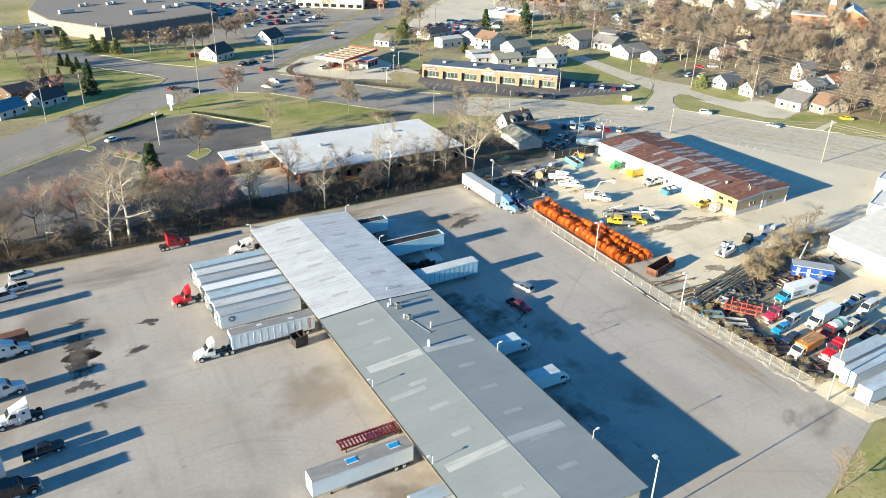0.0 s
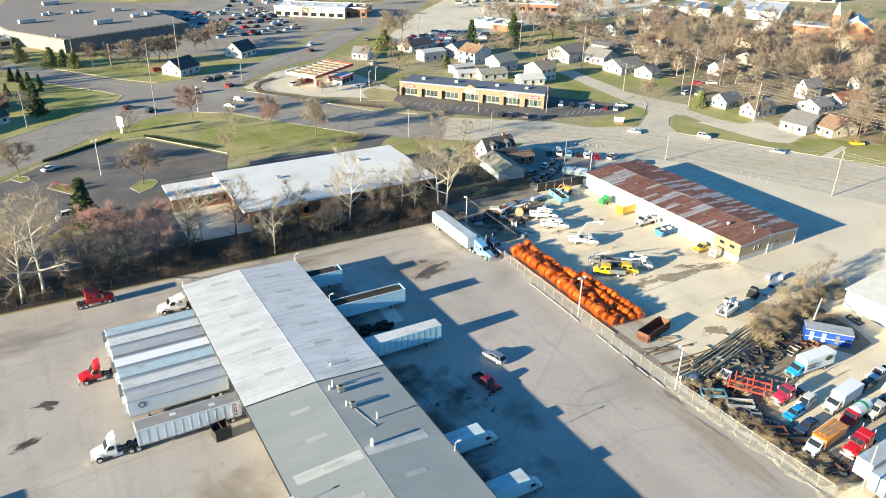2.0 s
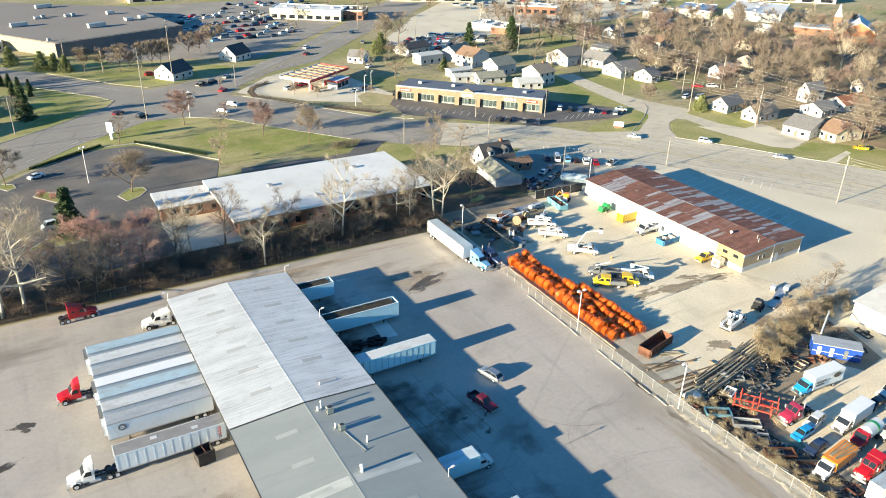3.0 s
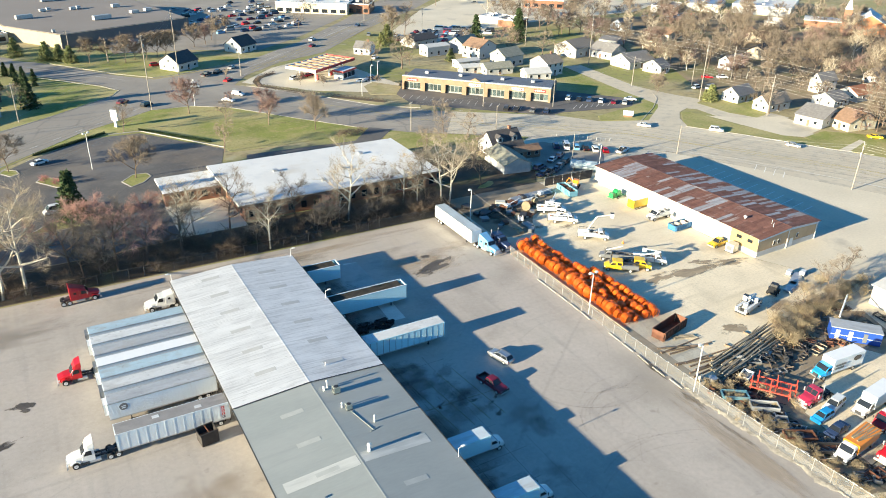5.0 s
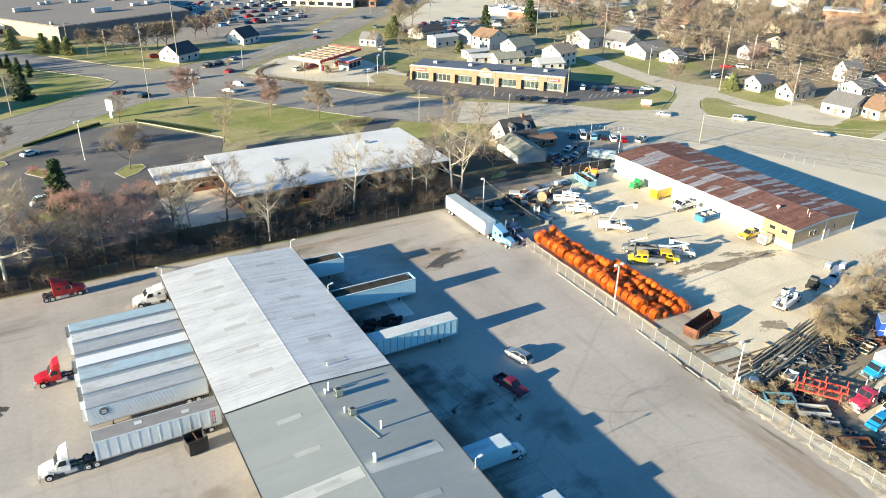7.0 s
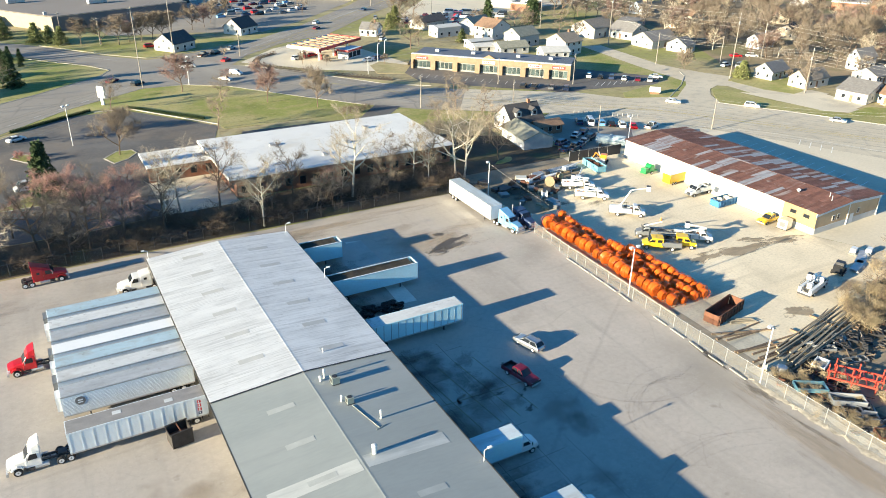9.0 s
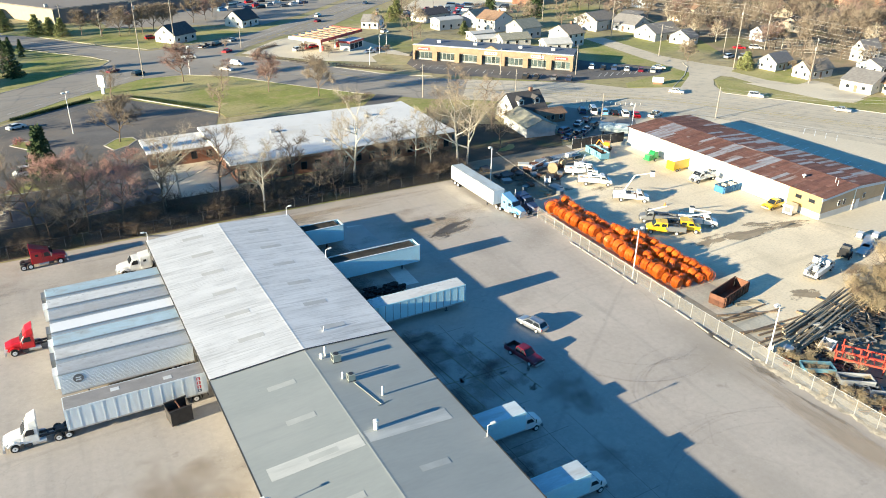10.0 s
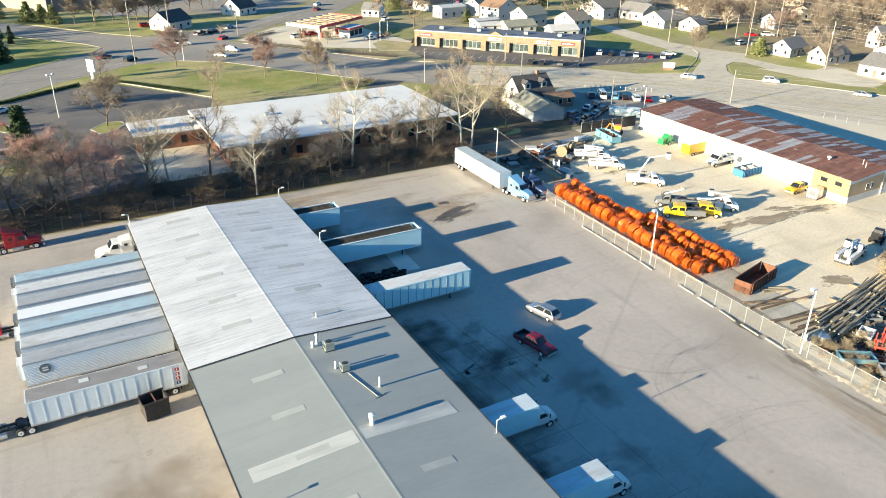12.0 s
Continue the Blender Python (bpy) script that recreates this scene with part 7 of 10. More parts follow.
sheet("pavement", [(95, 392), (125, 380), (152, 403), (196, 450), (225, 490), (190, 560), (95, 560), (92, 520), (107, 445), (60, 424), (62, 398)], 0.02, ASPHALT, "large grey superstore car park", "pavement")
sheet("pavement", [(205, 400), (250, 455), (420, 620), (600, 520), (380, 400), (300, 395), (262, 385), (232, 362), (196, 366)], 0.018, PALELOT, "pale paved strip of roadside businesses", "pavement")
sheet("pavement", [(231, 221), (240, 213), (239, 192), (250, 165), (255, 168), (250, 190), (263, 190), (262, 196), (248, 212), (249, 222), (243, 250), (247, 290), (238, 292), (233, 250)], 0.034, ROAD_PALE, "pale side street with driveways", "pavement")
sheet("pavement", [(232, 224), (206, 262), (200, 268), (228, 300), (246, 262), (240, 226)], 0.022, LAWN, "grass plots between the houses", "lawn")


sheet("pavement", [(236.7, 205.3), (249.1, 195.4), (262.0, 192.6), (260.6, 185.2), (260.2, 175.1), (246.9, 172.4), (242.3, 176.6), (239.6, 190.2)], 0.052, PALELOT, "pale concrete drive before the garage house", "pavement")
sheet("lawn", [(246.5, 219.0), (253, 224.5), (262, 222.5), (276, 207), (257, 196.1), (251.6, 195.4), (247.4, 204.3)], 0.055, LAWN, "green lawn round the white cottages", "lawn", base=-0.02)
sheet("lawn", [(247.2, 171.8), (259.5, 173.6), (268, 166), (280, 150), (268, 140), (252.6, 146.5), (246.0, 158.6)], 0.056, LAWN, "green lawn before the tudor-fronted house", "lawn", base=-0.02)
sheet("pavement", [(245.6, 158.0), (262.5, 161.8), (262.0, 159.6), (247.0, 155.2)], 0.06, PALELOT, "worn path across the lawn", "pavement")

# ---- poles, lamps and wires ----
def utility_pole(x, y, h, arms=1, label="tall wooden utility pole with a crossarm", rot=40, lamp=False):
    t = thing("utility_pole", label, "pole", "utility poles", pose(x, y, 0, 0, 0, rot))
    bm = bmesh.new()
    cyl(bm, (0, 0, -0.3), (0, 0, h), 0.17, 0.11, 8)
    part("pole", bm, WOOD_POLE, t)
    for i in range(arms):
        z = h - 0.6 - 1.3 * i
        a = part("crossarm", boxes((-1.4, -0.07, z - 0.08, 1.4, 0.07, z + 0.08)), WOOD_POLE, t)
        for k in (-1.25, -0.5, 0.5, 1.25):
            part("insulator", tube(((k, 0, z + 0.08), (k, 0, z + 0.3), 0.05), n=6), GALV, a)
    if h > 13:
        part("transformer", lathe([(h - 4.2, 0.1), (h - 4.2, 0.3), (h - 3.2, 0.3), (h - 3.1, 0.12)], "z", 10), GALV, t).location = (0.45, 0, 0)
    return t


def wire_line(points, r=0.009, sag=1.2):
    rows = []
    for a, b in zip(points, points[1:]):
        a, b = Vector(a), Vector(b)
        last = a
        for i in range(1, 9):
            s = i / 8
            p = a.lerp(b, s) - Vector((0, 0, sag * 4 * s * (1 - s)))
            rows.append((last, p, r))
            last = p
    return rows


for x, y, h, n in ((59.6, 296.6, 26, 2), (79.3, 345.7, 26, 2), (250.3, 221.6, 23, 2), (130.9, 235.4, 10, 1), (249.3, 337.7, 21, 2), (192.5, 239.2, 10.5, 1), (248.8, 287.0, 22, 2), (158.1, 225.3, 8, 0), (202.9, 433.6, 14, 1), (242, 250.8, 12, 1), (291.3, 242.2, 14, 1), (195.3, 178.8, 9, 0),
                   (56.5, 378.3, 11, 1), (101.9, 333.2, 10, 0), (168.8, 250.4, 9, 0), (109.1, 54.4, 12.7, 0), (159.5, 186.1, 9.5, 0), (18, 300, 13, 1), (4, 284, 13, 1), (300, 150, 14, 1), (217.4, 134.1, 14, 2), (289.8, 240.9, 14, 1), (267.0, 241.6, 10, 1), (256.8, 195.0, 15, 1), (44, 407, 10, 1), (270, 372, 18, 1), (215, 385, 14, 1)):
    utility_pole(x, y, h, n, "tall wooden utility pole with crossarms" if n else "plain wooden pole beside the road")
WIRE = mat("weathered_cable", (0.42, 0.40, 0.37), 0.7)
# each run: the poles' places, the height at each, and its wires' drops below that
RUNS = [([(249.3, 337.7), (250.3, 221.6), (266, 128), (280, 40)], (20.4, 22.4, 21.5, 21), (0.0, 1.2), 2.0),
        ([(249.3, 337.7), (250.3, 221.6), (266, 128), (280, 40)], (18.0, 19.4, 18.5, 18), (0.0, 1.4), 2.2),
        ([(250.3, 221.6), (256.8, 195.0), (276, 120)], (13.0, 14.2, 13), (0.0, 0.9, 1.8), 0.8),
        ([(250.3, 221.6), (256.8, 195.0), (276, 120)], (10.2, 11.2, 10.2), (0.0, 1.0), 0.9),
        ([(242, 250.8), (267.0, 241.6), (289.8, 240.9), (330, 236)], (11.5, 9.6, 13.4, 12), (0.0, 0.9), 0.7),
        ([(248.8, 287.0), (242, 250.8), (250.3, 221.6)], (16.0, 11.4, 12.0), (0.0, 1.0), 0.8),
        ([(79.3, 345.7), (59.6, 296.6), (4, 246)], (25.2, 25.2, 14), (0.0, 1.1), 1.4),
        ([(79.3, 345.7), (59.6, 296.6), (4, 246)], (22.0, 22.0, 11), (0.0,), 1.4),
        ([(130.9, 235.4), (192.5, 239.2), (242, 250.8)], (9.4, 9.9, 11.2), (0.0, 0.9), 1.2),
        ([(217.4, 134.1), (195.3, 178.8)], (13.0, 8.6), (0.0, 0.8), 0.9),
        ([(217.4, 134.1), (236, 92), (262, 30)], (13.4, 13.4, 13.4), (0.0, 0.7, 1.4), 0.9)]
for pts, hs, offs, sag in RUNS:
    rows = []
    for off in offs:
        rows += wire_line([(x, y, h - off) for (x, y), h in zip(pts, hs)], 0.02, sag)
    single("power_line", tube(*rows, n=3), WIRE, "sagging power lines between tall poles", "wires", kind="stuff")


single("stay_cable", tube(*wire_line([(111.2, 165.3, 7.4), (119.5, 147.5, 0.1)], 0.02, 0.3), n=4), WIRE, "pale stay cable from a lamp pole to the ground", "cable")


def lamp_pole(x, y, h, rot, label="pale steel lamp pole with a flood light", heads=1, r=0.11):
    t = thing("lamp_pole", label, "lamp", "yard lamp poles", pose(x, y, 0, 0, 0, rot))
    bm = bmesh.new()
    cyl(bm, (0, 0, -0.2), (0, 0, h), r, r * 0.7, 8)
    part("pole", bm, WOOD_POLE if h > 12 else TRIM_WHITE, t)
    for i in range(heads):
        s = 1 if i == 0 else -1
        part("arm", tube(((0, 0, h - 0.1), (s * 0.6, 0, h), 0.05), n=6), GALV, t)
        hd = part("lamp_head", bevelled(boxes((min(s * 0.4, s * 1.0), -0.22, h - 0.05, max(s * 0.4, s * 1.0), 0.22, h + 0.28)), 0.05), TRIM_WHITE, t)
        part("lens", boxes((min(s * 0.5, s * 0.95), -0.18, h - 0.07, max(s * 0.5, s * 0.95), 0.18, h - 0.052)), LAMP_GLASS, hd)


for x, y, h, rot, n in ((107.6, 88.0, 9.4, 180, 1), (108.0, 115.7, 9.1, 180, 2), (111.2, 165.3, 7.8, 200, 1), (61.8, 49.1, 11.0, 90, 1), (33.6, 242.6, 10.5, 30, 2), (74.2, 295.1, 9.2, 45, 1), (160.8, 175.6, 9.0, 180, 1), (146, 300, 7, 0, 1), (134.7, 283.6, 6, 0, 1), (153.5, 309.8, 6, 0, 1)):
    lamp_pole(x, y, h, rot, heads=n)
sg = thing("pylon_sign", "tall white roadside sign on the lawn", "sign", m=pose(45.5, 281.0, 0.12, 0, 0, -50))
part("panel", bevelled(boxes((-1.3, -0.25, 2.2, 1.3, 0.25, 5.6)), 0.08), TRIM_WHITE, sg)
part("leg", boxes((-0.5, -0.2, -0.15, 0.5, 0.2, 2.2)), SIDING_BLUE, sg)
part("sign_bar", boxes((-0.9, -0.27, 4.2, 0.9, -0.252, 4.7)), SIDING_BLUE, sg)
sg = thing("monument_sign", "low white sign on the grass strip", "sign", m=pose(209, 216.5, 0.12, 0, 0, -40))
part("panel", bevelled(boxes((-1.8, -0.2, 0.5, 1.8, 0.2, 2.2)), 0.05), TRIM_WHITE, sg)
part("base", boxes((-1.5, -0.3, -0.1, 1.5, 0.3, 0.5)), BRICK, sg)

# ---- traffic and parked cars of the town ----
COLOURS = [("white", WHITE_PAINT), ("silver", SILVER_PAINT), ("grey", GREY_PAINT), ("black", BLACK_PAINT), ("dark blue", DKBLUE_PAINT), ("red", RED_PAINT), ("maroon", DKRED_PAINT), ("light blue", BLUE_PAINT)]
MADE = {}
rc = random.Random(12)


def town_car(x, y, rot, kind=None, colour=None, where="parked", group="cars of the town", far=False, wheels=True):
    kind = kind or rc.choice(("sedan", "sedan", "suv", "suv", "hatch", "van"))
    nm, col = colour if colour else rc.choice(COLOURS[:5] * 2 + COLOURS)
    key = (kind, nm, far, wheels)
    word = {"sedan": "saloon car", "suv": "estate car", "hatch": "hatchback car", "van": "van", "pickup": "pickup truck"}[kind]
    m = pose(x, y, 0.03, 0, 0, rot)
    if key in MADE:
        c = copy_thing(MADE[key], m)
    elif far:
        c = MADE[key] = far_car(kind, col, "", m, group, wheels)
    elif kind == "pickup":
        c = MADE[key] = pickup(col, "", m)
    else:
        c = MADE[key] = car(kind, col, "", m)
    return tagged(c, f"{nm} {word} {where}" if len(where) > 8 else f"{nm} {word} parked outdoors on paving", "pickup" if kind == "pickup" else "van" if kind == "van" else "car", group)


W_, S_, G_, K_, N_, R_ = COLOURS[0], COLOURS[1], COLOURS[2], COLOURS[3], COLOURS[4], COLOURS[5]
for x, y, rot, kind, col in ((58.9, 302.3, 40, "suv", K_), (79.3, 321.5, -10, "van", W_), (86.7, 296.4, -50, "sedan", W_), (92.3, 303.4, -50, "suv", W_), (94.7, 326.5, 45, "sedan", R_), (89.1, 339, 45, "pickup", K_), (94.5, 341.3, 45, "suv", K_), (102.2, 347.6, 45, "sedan", S_),
                             (155.3, 391.6, 45, "suv", W_), (149.9, 377.5, 45, "sedan", COLOURS[6]), (187, 392.3, 60, "suv", G_), (192.9, 420.7, 48, "sedan", N_), (206, 205, -50, "sedan", W_), (225, 190, -55, "suv", W_), (235, 167, -58, "sedan", S_), (52, 310, 40, "sedan", COLOURS[6])):
    town_car(x, y, rot, kind, col, "on the road", far=y > 215 and kind != "pickup")
for i, (x, y, rot, kind, col) in enumerate(((164.3, 200.2, 60, "suv", N_), (166.9, 198.6, 60, "van", W_), (169.3, 196.4, 60, "suv", COLOURS[7]), (171.6, 194.6, 60, "sedan", K_), (173.4, 192.2, 60, "suv", W_), (175.8, 190.2, 60, "sedan", R_), (180.6, 187.5, 20, "pickup", W_),
                                            (147.9, 186.6, 20, "suv", N_), (151.6, 183.4, 35, "sedan", N_), (154.3, 185.2, 35, "sedan", S_), (145.7, 181.9, 20, "sedan", N_), (158.0, 187.2, 30, "suv", K_), (148.6, 182.2, 25, "pickup", G_), (155.5, 190.5, 35, "sedan", W_), (159.8, 192.6, 35, "sedan", N_),
                                            (184.5, 179.5, -40, "sedan", N_), (21, 253.4, 30, "sedan", W_), (21.9, 214.3, 190, "van", W_), (174.4, 243.2, 45, "suv", K_), (177.2, 241.0, 45, "sedan", K_), (181.9, 237.2, 45, "sedan", G_), (185.6, 233.8, 45, "suv", N_),
                                            (204.4, 245.1, 45, "suv", W_), (207.2, 242.2, 45, "sedan", K_), (210.2, 239.6, 45, "suv", N_), (213.4, 236.6, 45, "sedan", W_), (217, 233.4, 45, "sedan", COLOURS[6]), (220, 230.6, 45, "suv", S_), (225.5, 233.5, -40, "sedan", W_), (199.5, 250.5, 45, "pickup", N_),
                                            (148.3, 305.1, 20, "suv", N_), (143.3, 302.9, 10, "sedan", W_), (166.5, 340.2, 40, "suv", W_), (73.8, 365.4, 10, "suv", R_), (264, 236, 10, "suv", W_), (268, 232, 10, "van", S_), (282, 247, -30, "sedan", R_), (288, 244, -30, "suv", W_),
                                            (268.5, 160.5, -40, "sedan", ("yellow", YELLOW_PAINT)), (120, 318, 25, "suv", W_), (127, 321, 25, "sedan", R_), (138, 331, 25, "suv", W_))):
    town_car(x, y, rot, kind, col, "parked", far=y > 215 and kind != "pickup")
for x0, y0, dx, dy, nx, ny, rot, n in ((112, 428, 6.5, 7.0, 9, 13, 20, 60), (196, 364, 4.4, 5.2, 9, 6, 35, 30), (372, 362, 4.6, 5.2, 9, 5, 20, 22), (230, 372, 4.6, 5.4, 6, 5, -35, 16), (150, 520, 7, 6, 9, 5, 30, 14), (300, 470, 8, 7, 9, 4, -30, 12), (420, 440, 8, 7, 9, 4, -30, 10)):
    cells = [(i, j) for i in range(nx) for j in range(ny)]
    rc.shuffle(cells)
    for i, j in cells[:n]:
        x, y = x0 + i * dx + rc.gauss(0, 0.3), y0 + j * dy + rc.gauss(0, 0.3)
        town_car(x, y, rot + rc.choice((0, 180)), where="in a distant car park", group="cars in distant car parks", far=True, wheels=False)


# ---- painted lines ----
def stripes(name, label, rows, material, z):
    bm = bmesh.new()
    for x0, y0, x1, y1, w in rows:
        d = Vector((x1 - x0, y1 - y0, 0)).normalized()
        nrm = Vector((-d.y, d.x, 0)) * w / 2
        quad(bm, *[Vector((x, y, z)) + s * nrm for x, y, s in ((x0, y0, -1), (x1, y1, -1), (x1, y1, 1), (x0, y0, 1))])
    return single(name, bm, material, label, "road marking", kind="structure")


rows = []
for i in range(17):
    x, y = 150.5 + i * 2.0, 277.5 - i * 2.05
    rows.append((x, y, x - 3.6, y - 3.7, 0.16))
stripes("trim", "white parking bay lines in front of the shops", rows, PAINT_LINE, 0.036)
rows = [(36 + i * 2.0, 268.5 - 0 * i, 32.5 + i * 2.0 + 2.0, 264.0, 0.14) for i in range(9)] + [(53 + i * 1.75, 268 - i * 2.15, 49.2 + i * 1.75, 265.0 - i * 2.15, 0.14) for i in range(11)] + [(20 + i * 2.2, 257 + i * 1.7, 23.4 + i * 2.2, 252.6 + i * 1.7, 0.14) for i in range(7)]
LOT_LINES = rows
rows = []
for a, b, offs in (((-40, 214), (62, 300), (-4, 4)), ((97, 318), (222, 162), (-5, 0, 5)), ((100, 338), (240, 470), (-5, 0, 5)), ((58, 345), (10, 402), (0,))):
    d = (Vector(b) - Vector(a))
    L = d.length
    d = d / L
    nn = Vector((-d.y, d.x))
    for o in offs:
        s = 0.0
        while s < L - 3:
            p, q = Vector(a) + d * s + nn * o, Vector(a) + d * (s + (3 if o else 9)) + nn * o
            rows.append((p.x, p.y, q.x, q.y, 0.2))
            s += 9
stripes("trim", "worn lane lines on the asphalt roads", rows, PAINT_LINE, 0.036)
rows = [(66.5 + i * 2.9, 112.5, 68.0 + i * 2.9, 98.0, 0.12) for i in range(4)] + [(64.5, 104.5, 79, 104.0, 0.12)]
YARD_YELLOW = rows


def along(pts, off=0.0):
    """A polyline's pieces as stripe rows, set off to one side."""
    out = []
    for (xa, ya), (xb, yb) in zip(pts, pts[1:]):
        L = math.hypot(xb - xa, yb - ya)
        nx, ny = -(yb - ya) / L * off, (xb - xa) / L * off
        out.append((xa + nx, ya + ny, xb + nx, yb + ny))
    return out


EDGE = [(171.0, 217.5), (185.0, 204.5), (195.7, 187.5), (200.9, 174.5), (210.3, 160.2), (217.0, 150.6), (222.9, 140.2), (232, 122), (250, 80)]
CENTRE = [(165.0, 231.0), (180.7, 216.7), (195.1, 204.1), (202.9, 193.5), (210.4, 180.8), (219.4, 166.0), (228.4, 152.4), (237.3, 136.6), (262, 88)]
FAR_EDGE = [(222.6, 194.6), (228.5, 183.8), (237.4, 168.2), (244.4, 156.4), (250.5, 143.6)]
stripes("trim", "worn white edge lines of the curving road", [(*r, 0.22) for r in along(EDGE) + along(FAR_EDGE, 1.2)], PAINT_LINE, 0.036)
stripes("trim", "faded yellow centre lines of the curving road", [(*r, 0.16) for o in (-1.6, 1.6) for r in along(CENTRE, o)], PAINT_YELLOW, 0.037)
MEDIAN = [(107.4, 349.3), (130.8, 366.0), (166.1, 392.0), (214.9, 440.0), (251.3, 478.0)]
stripes("trim", "faded yellow median lines of the wide avenue", [(*r, 0.22) for o in (-1.6, 1.6) for r in along(MEDIAN, o - 6)], PAINT_YELLOW, 0.037)
rows = [(197.6 + 2.45 * i, 233.4 - 0.35 * i, 202.2 + 2.45 * i, 237.0 - 0.35 * i, 0.16) for i in range(11)]
stripes("trim", "white bay lines beside the shopping parade", rows, PAINT_LINE, 0.036)
PAINT_BRIGHT = mat("bright_white_line", (0.82, 0.81, 0.78), 0.8, var=0.2, scale=1.5)

# ---- fences ----
def alpha_mat(name, color, alpha):
    m = mat(name, color, 0.6, metal=0.3)
    p = m.node_tree.nodes["Principled BSDF"]
    p.inputs["Alpha"].default_value = alpha
    return m


CHAIN = alpha_mat("chain_link_mesh", (0.26, 0.26, 0.26), 0.22)
CHAIN_DARK = alpha_mat("dark_chain_link_mesh", (0.05, 0.055, 0.06), 0.2)


def chain_fence(label, pts, h, fabric, step=3.0, metal=None):
    metal = metal or GALV
    t = thing("chain_link_fence", label, "fence", "chain-link fences")
    src = None
    for (xa, ya), (xb, yb) in zip(pts, pts[1:]):
        a, b = Vector((xa, ya, 0)), Vector((xb, yb, 0))
        L = (b - a).length
        n = max(1, round(L / step))
        ang = math.degrees(math.atan2(yb - ya, xb - xa))
        part("mesh_panel", boxes((0, -0.01, 0.05, L, 0.01, h)), fabric, t).matrix_basis = pose(xa, ya, 0, 0, 0, ang)
        part("top_rail", tube(((0, 0, h), (L, 0, h), 0.025), n=6), metal, t).matrix_basis = pose(xa, ya, 0, 0, 0, ang)
        for i in range(n):
            p = a.lerp(b, i / n)
            if src is None:
                src = part("post", tube(((0, 0, -0.2), (0, 0, h + 0.25), 0.04), n=6), metal, t)
                src.location = p
            else:
                twin(src, t, Matrix.Translation(p))
    return t


chain_fence("tall dark chain-link fence along the tree belt", [(-70, 170.1), (20, 170.9), (62, 170.6), (103.5, 169.9), (111.5, 166.5)], 2.4, CHAIN_DARK, 3.0, DARK_STEEL)
chain_fence("silver chain-link fence beside the truck yard", [(108.7, 144.0), (108.1, 135.0), (107.8, 127.0), (107.5, 111.0), (107.3, 104.5), (107.3, 94.0), (107.5, 87.0), (108.1, 72.0), (109.3, 57.6)], 2.3, CHAIN)
chain_fence("silver chain-link fence round the salvage yard corner", [(110.3, 52.3), (113.6, 46.6), (140, 44.5)], 2.0, CHAIN)
chain_fence("low grey fence behind the contractor yard", [(141, 174.8), (152.8, 174.2), (157, 174.0)], 2.6, alpha_mat("dark_screen_mesh", (0.05, 0.05, 0.055), 0.85))

# kerb stones along the fence
KERBSTONE = mat("pale_kerb_stone", (0.34, 0.32, 0.28), 0.9, var=0.15)
src = None
for i, y in enumerate((91.0, 94.9, 98.9, 103.0, 107.0, 115.5, 119.3, 123.0, 126.7, 130.3)):
    x = 106.85 + 0.022 * (y - 105) + rt.gauss(0, 0.08)
    m = pose(x, y, 0.0, 0, 0, 88 + rt.gauss(0, 2.0))
    if src is None:
        bm = bevelled(boxes((-1.55, -0.12, -0.03, 1.55, 0.12, 0.17)), 0.04)
        src = single("kerb_block", bm, KERBSTONE, "long pale concrete kerb block beside the fence", "kerb block", "kerb blocks along the fence", m)
    else:
        copy_thing(src, m)

VERGE = mat("dusty_brown_verge", (0.44, 0.36, 0.255), 0.95, var=0.25, scale=0.3, fine=3.0, bump=0.4)
blend_in(VERGE, (0.26, 0.205, 0.14), 0.5, 0.5, 0.66, 7.0, amount=0.4)
POLE_PALE = mat("pale_weathered_timber", (0.42, 0.36, 0.27), 0.9, var=0.25, scale=0.8)
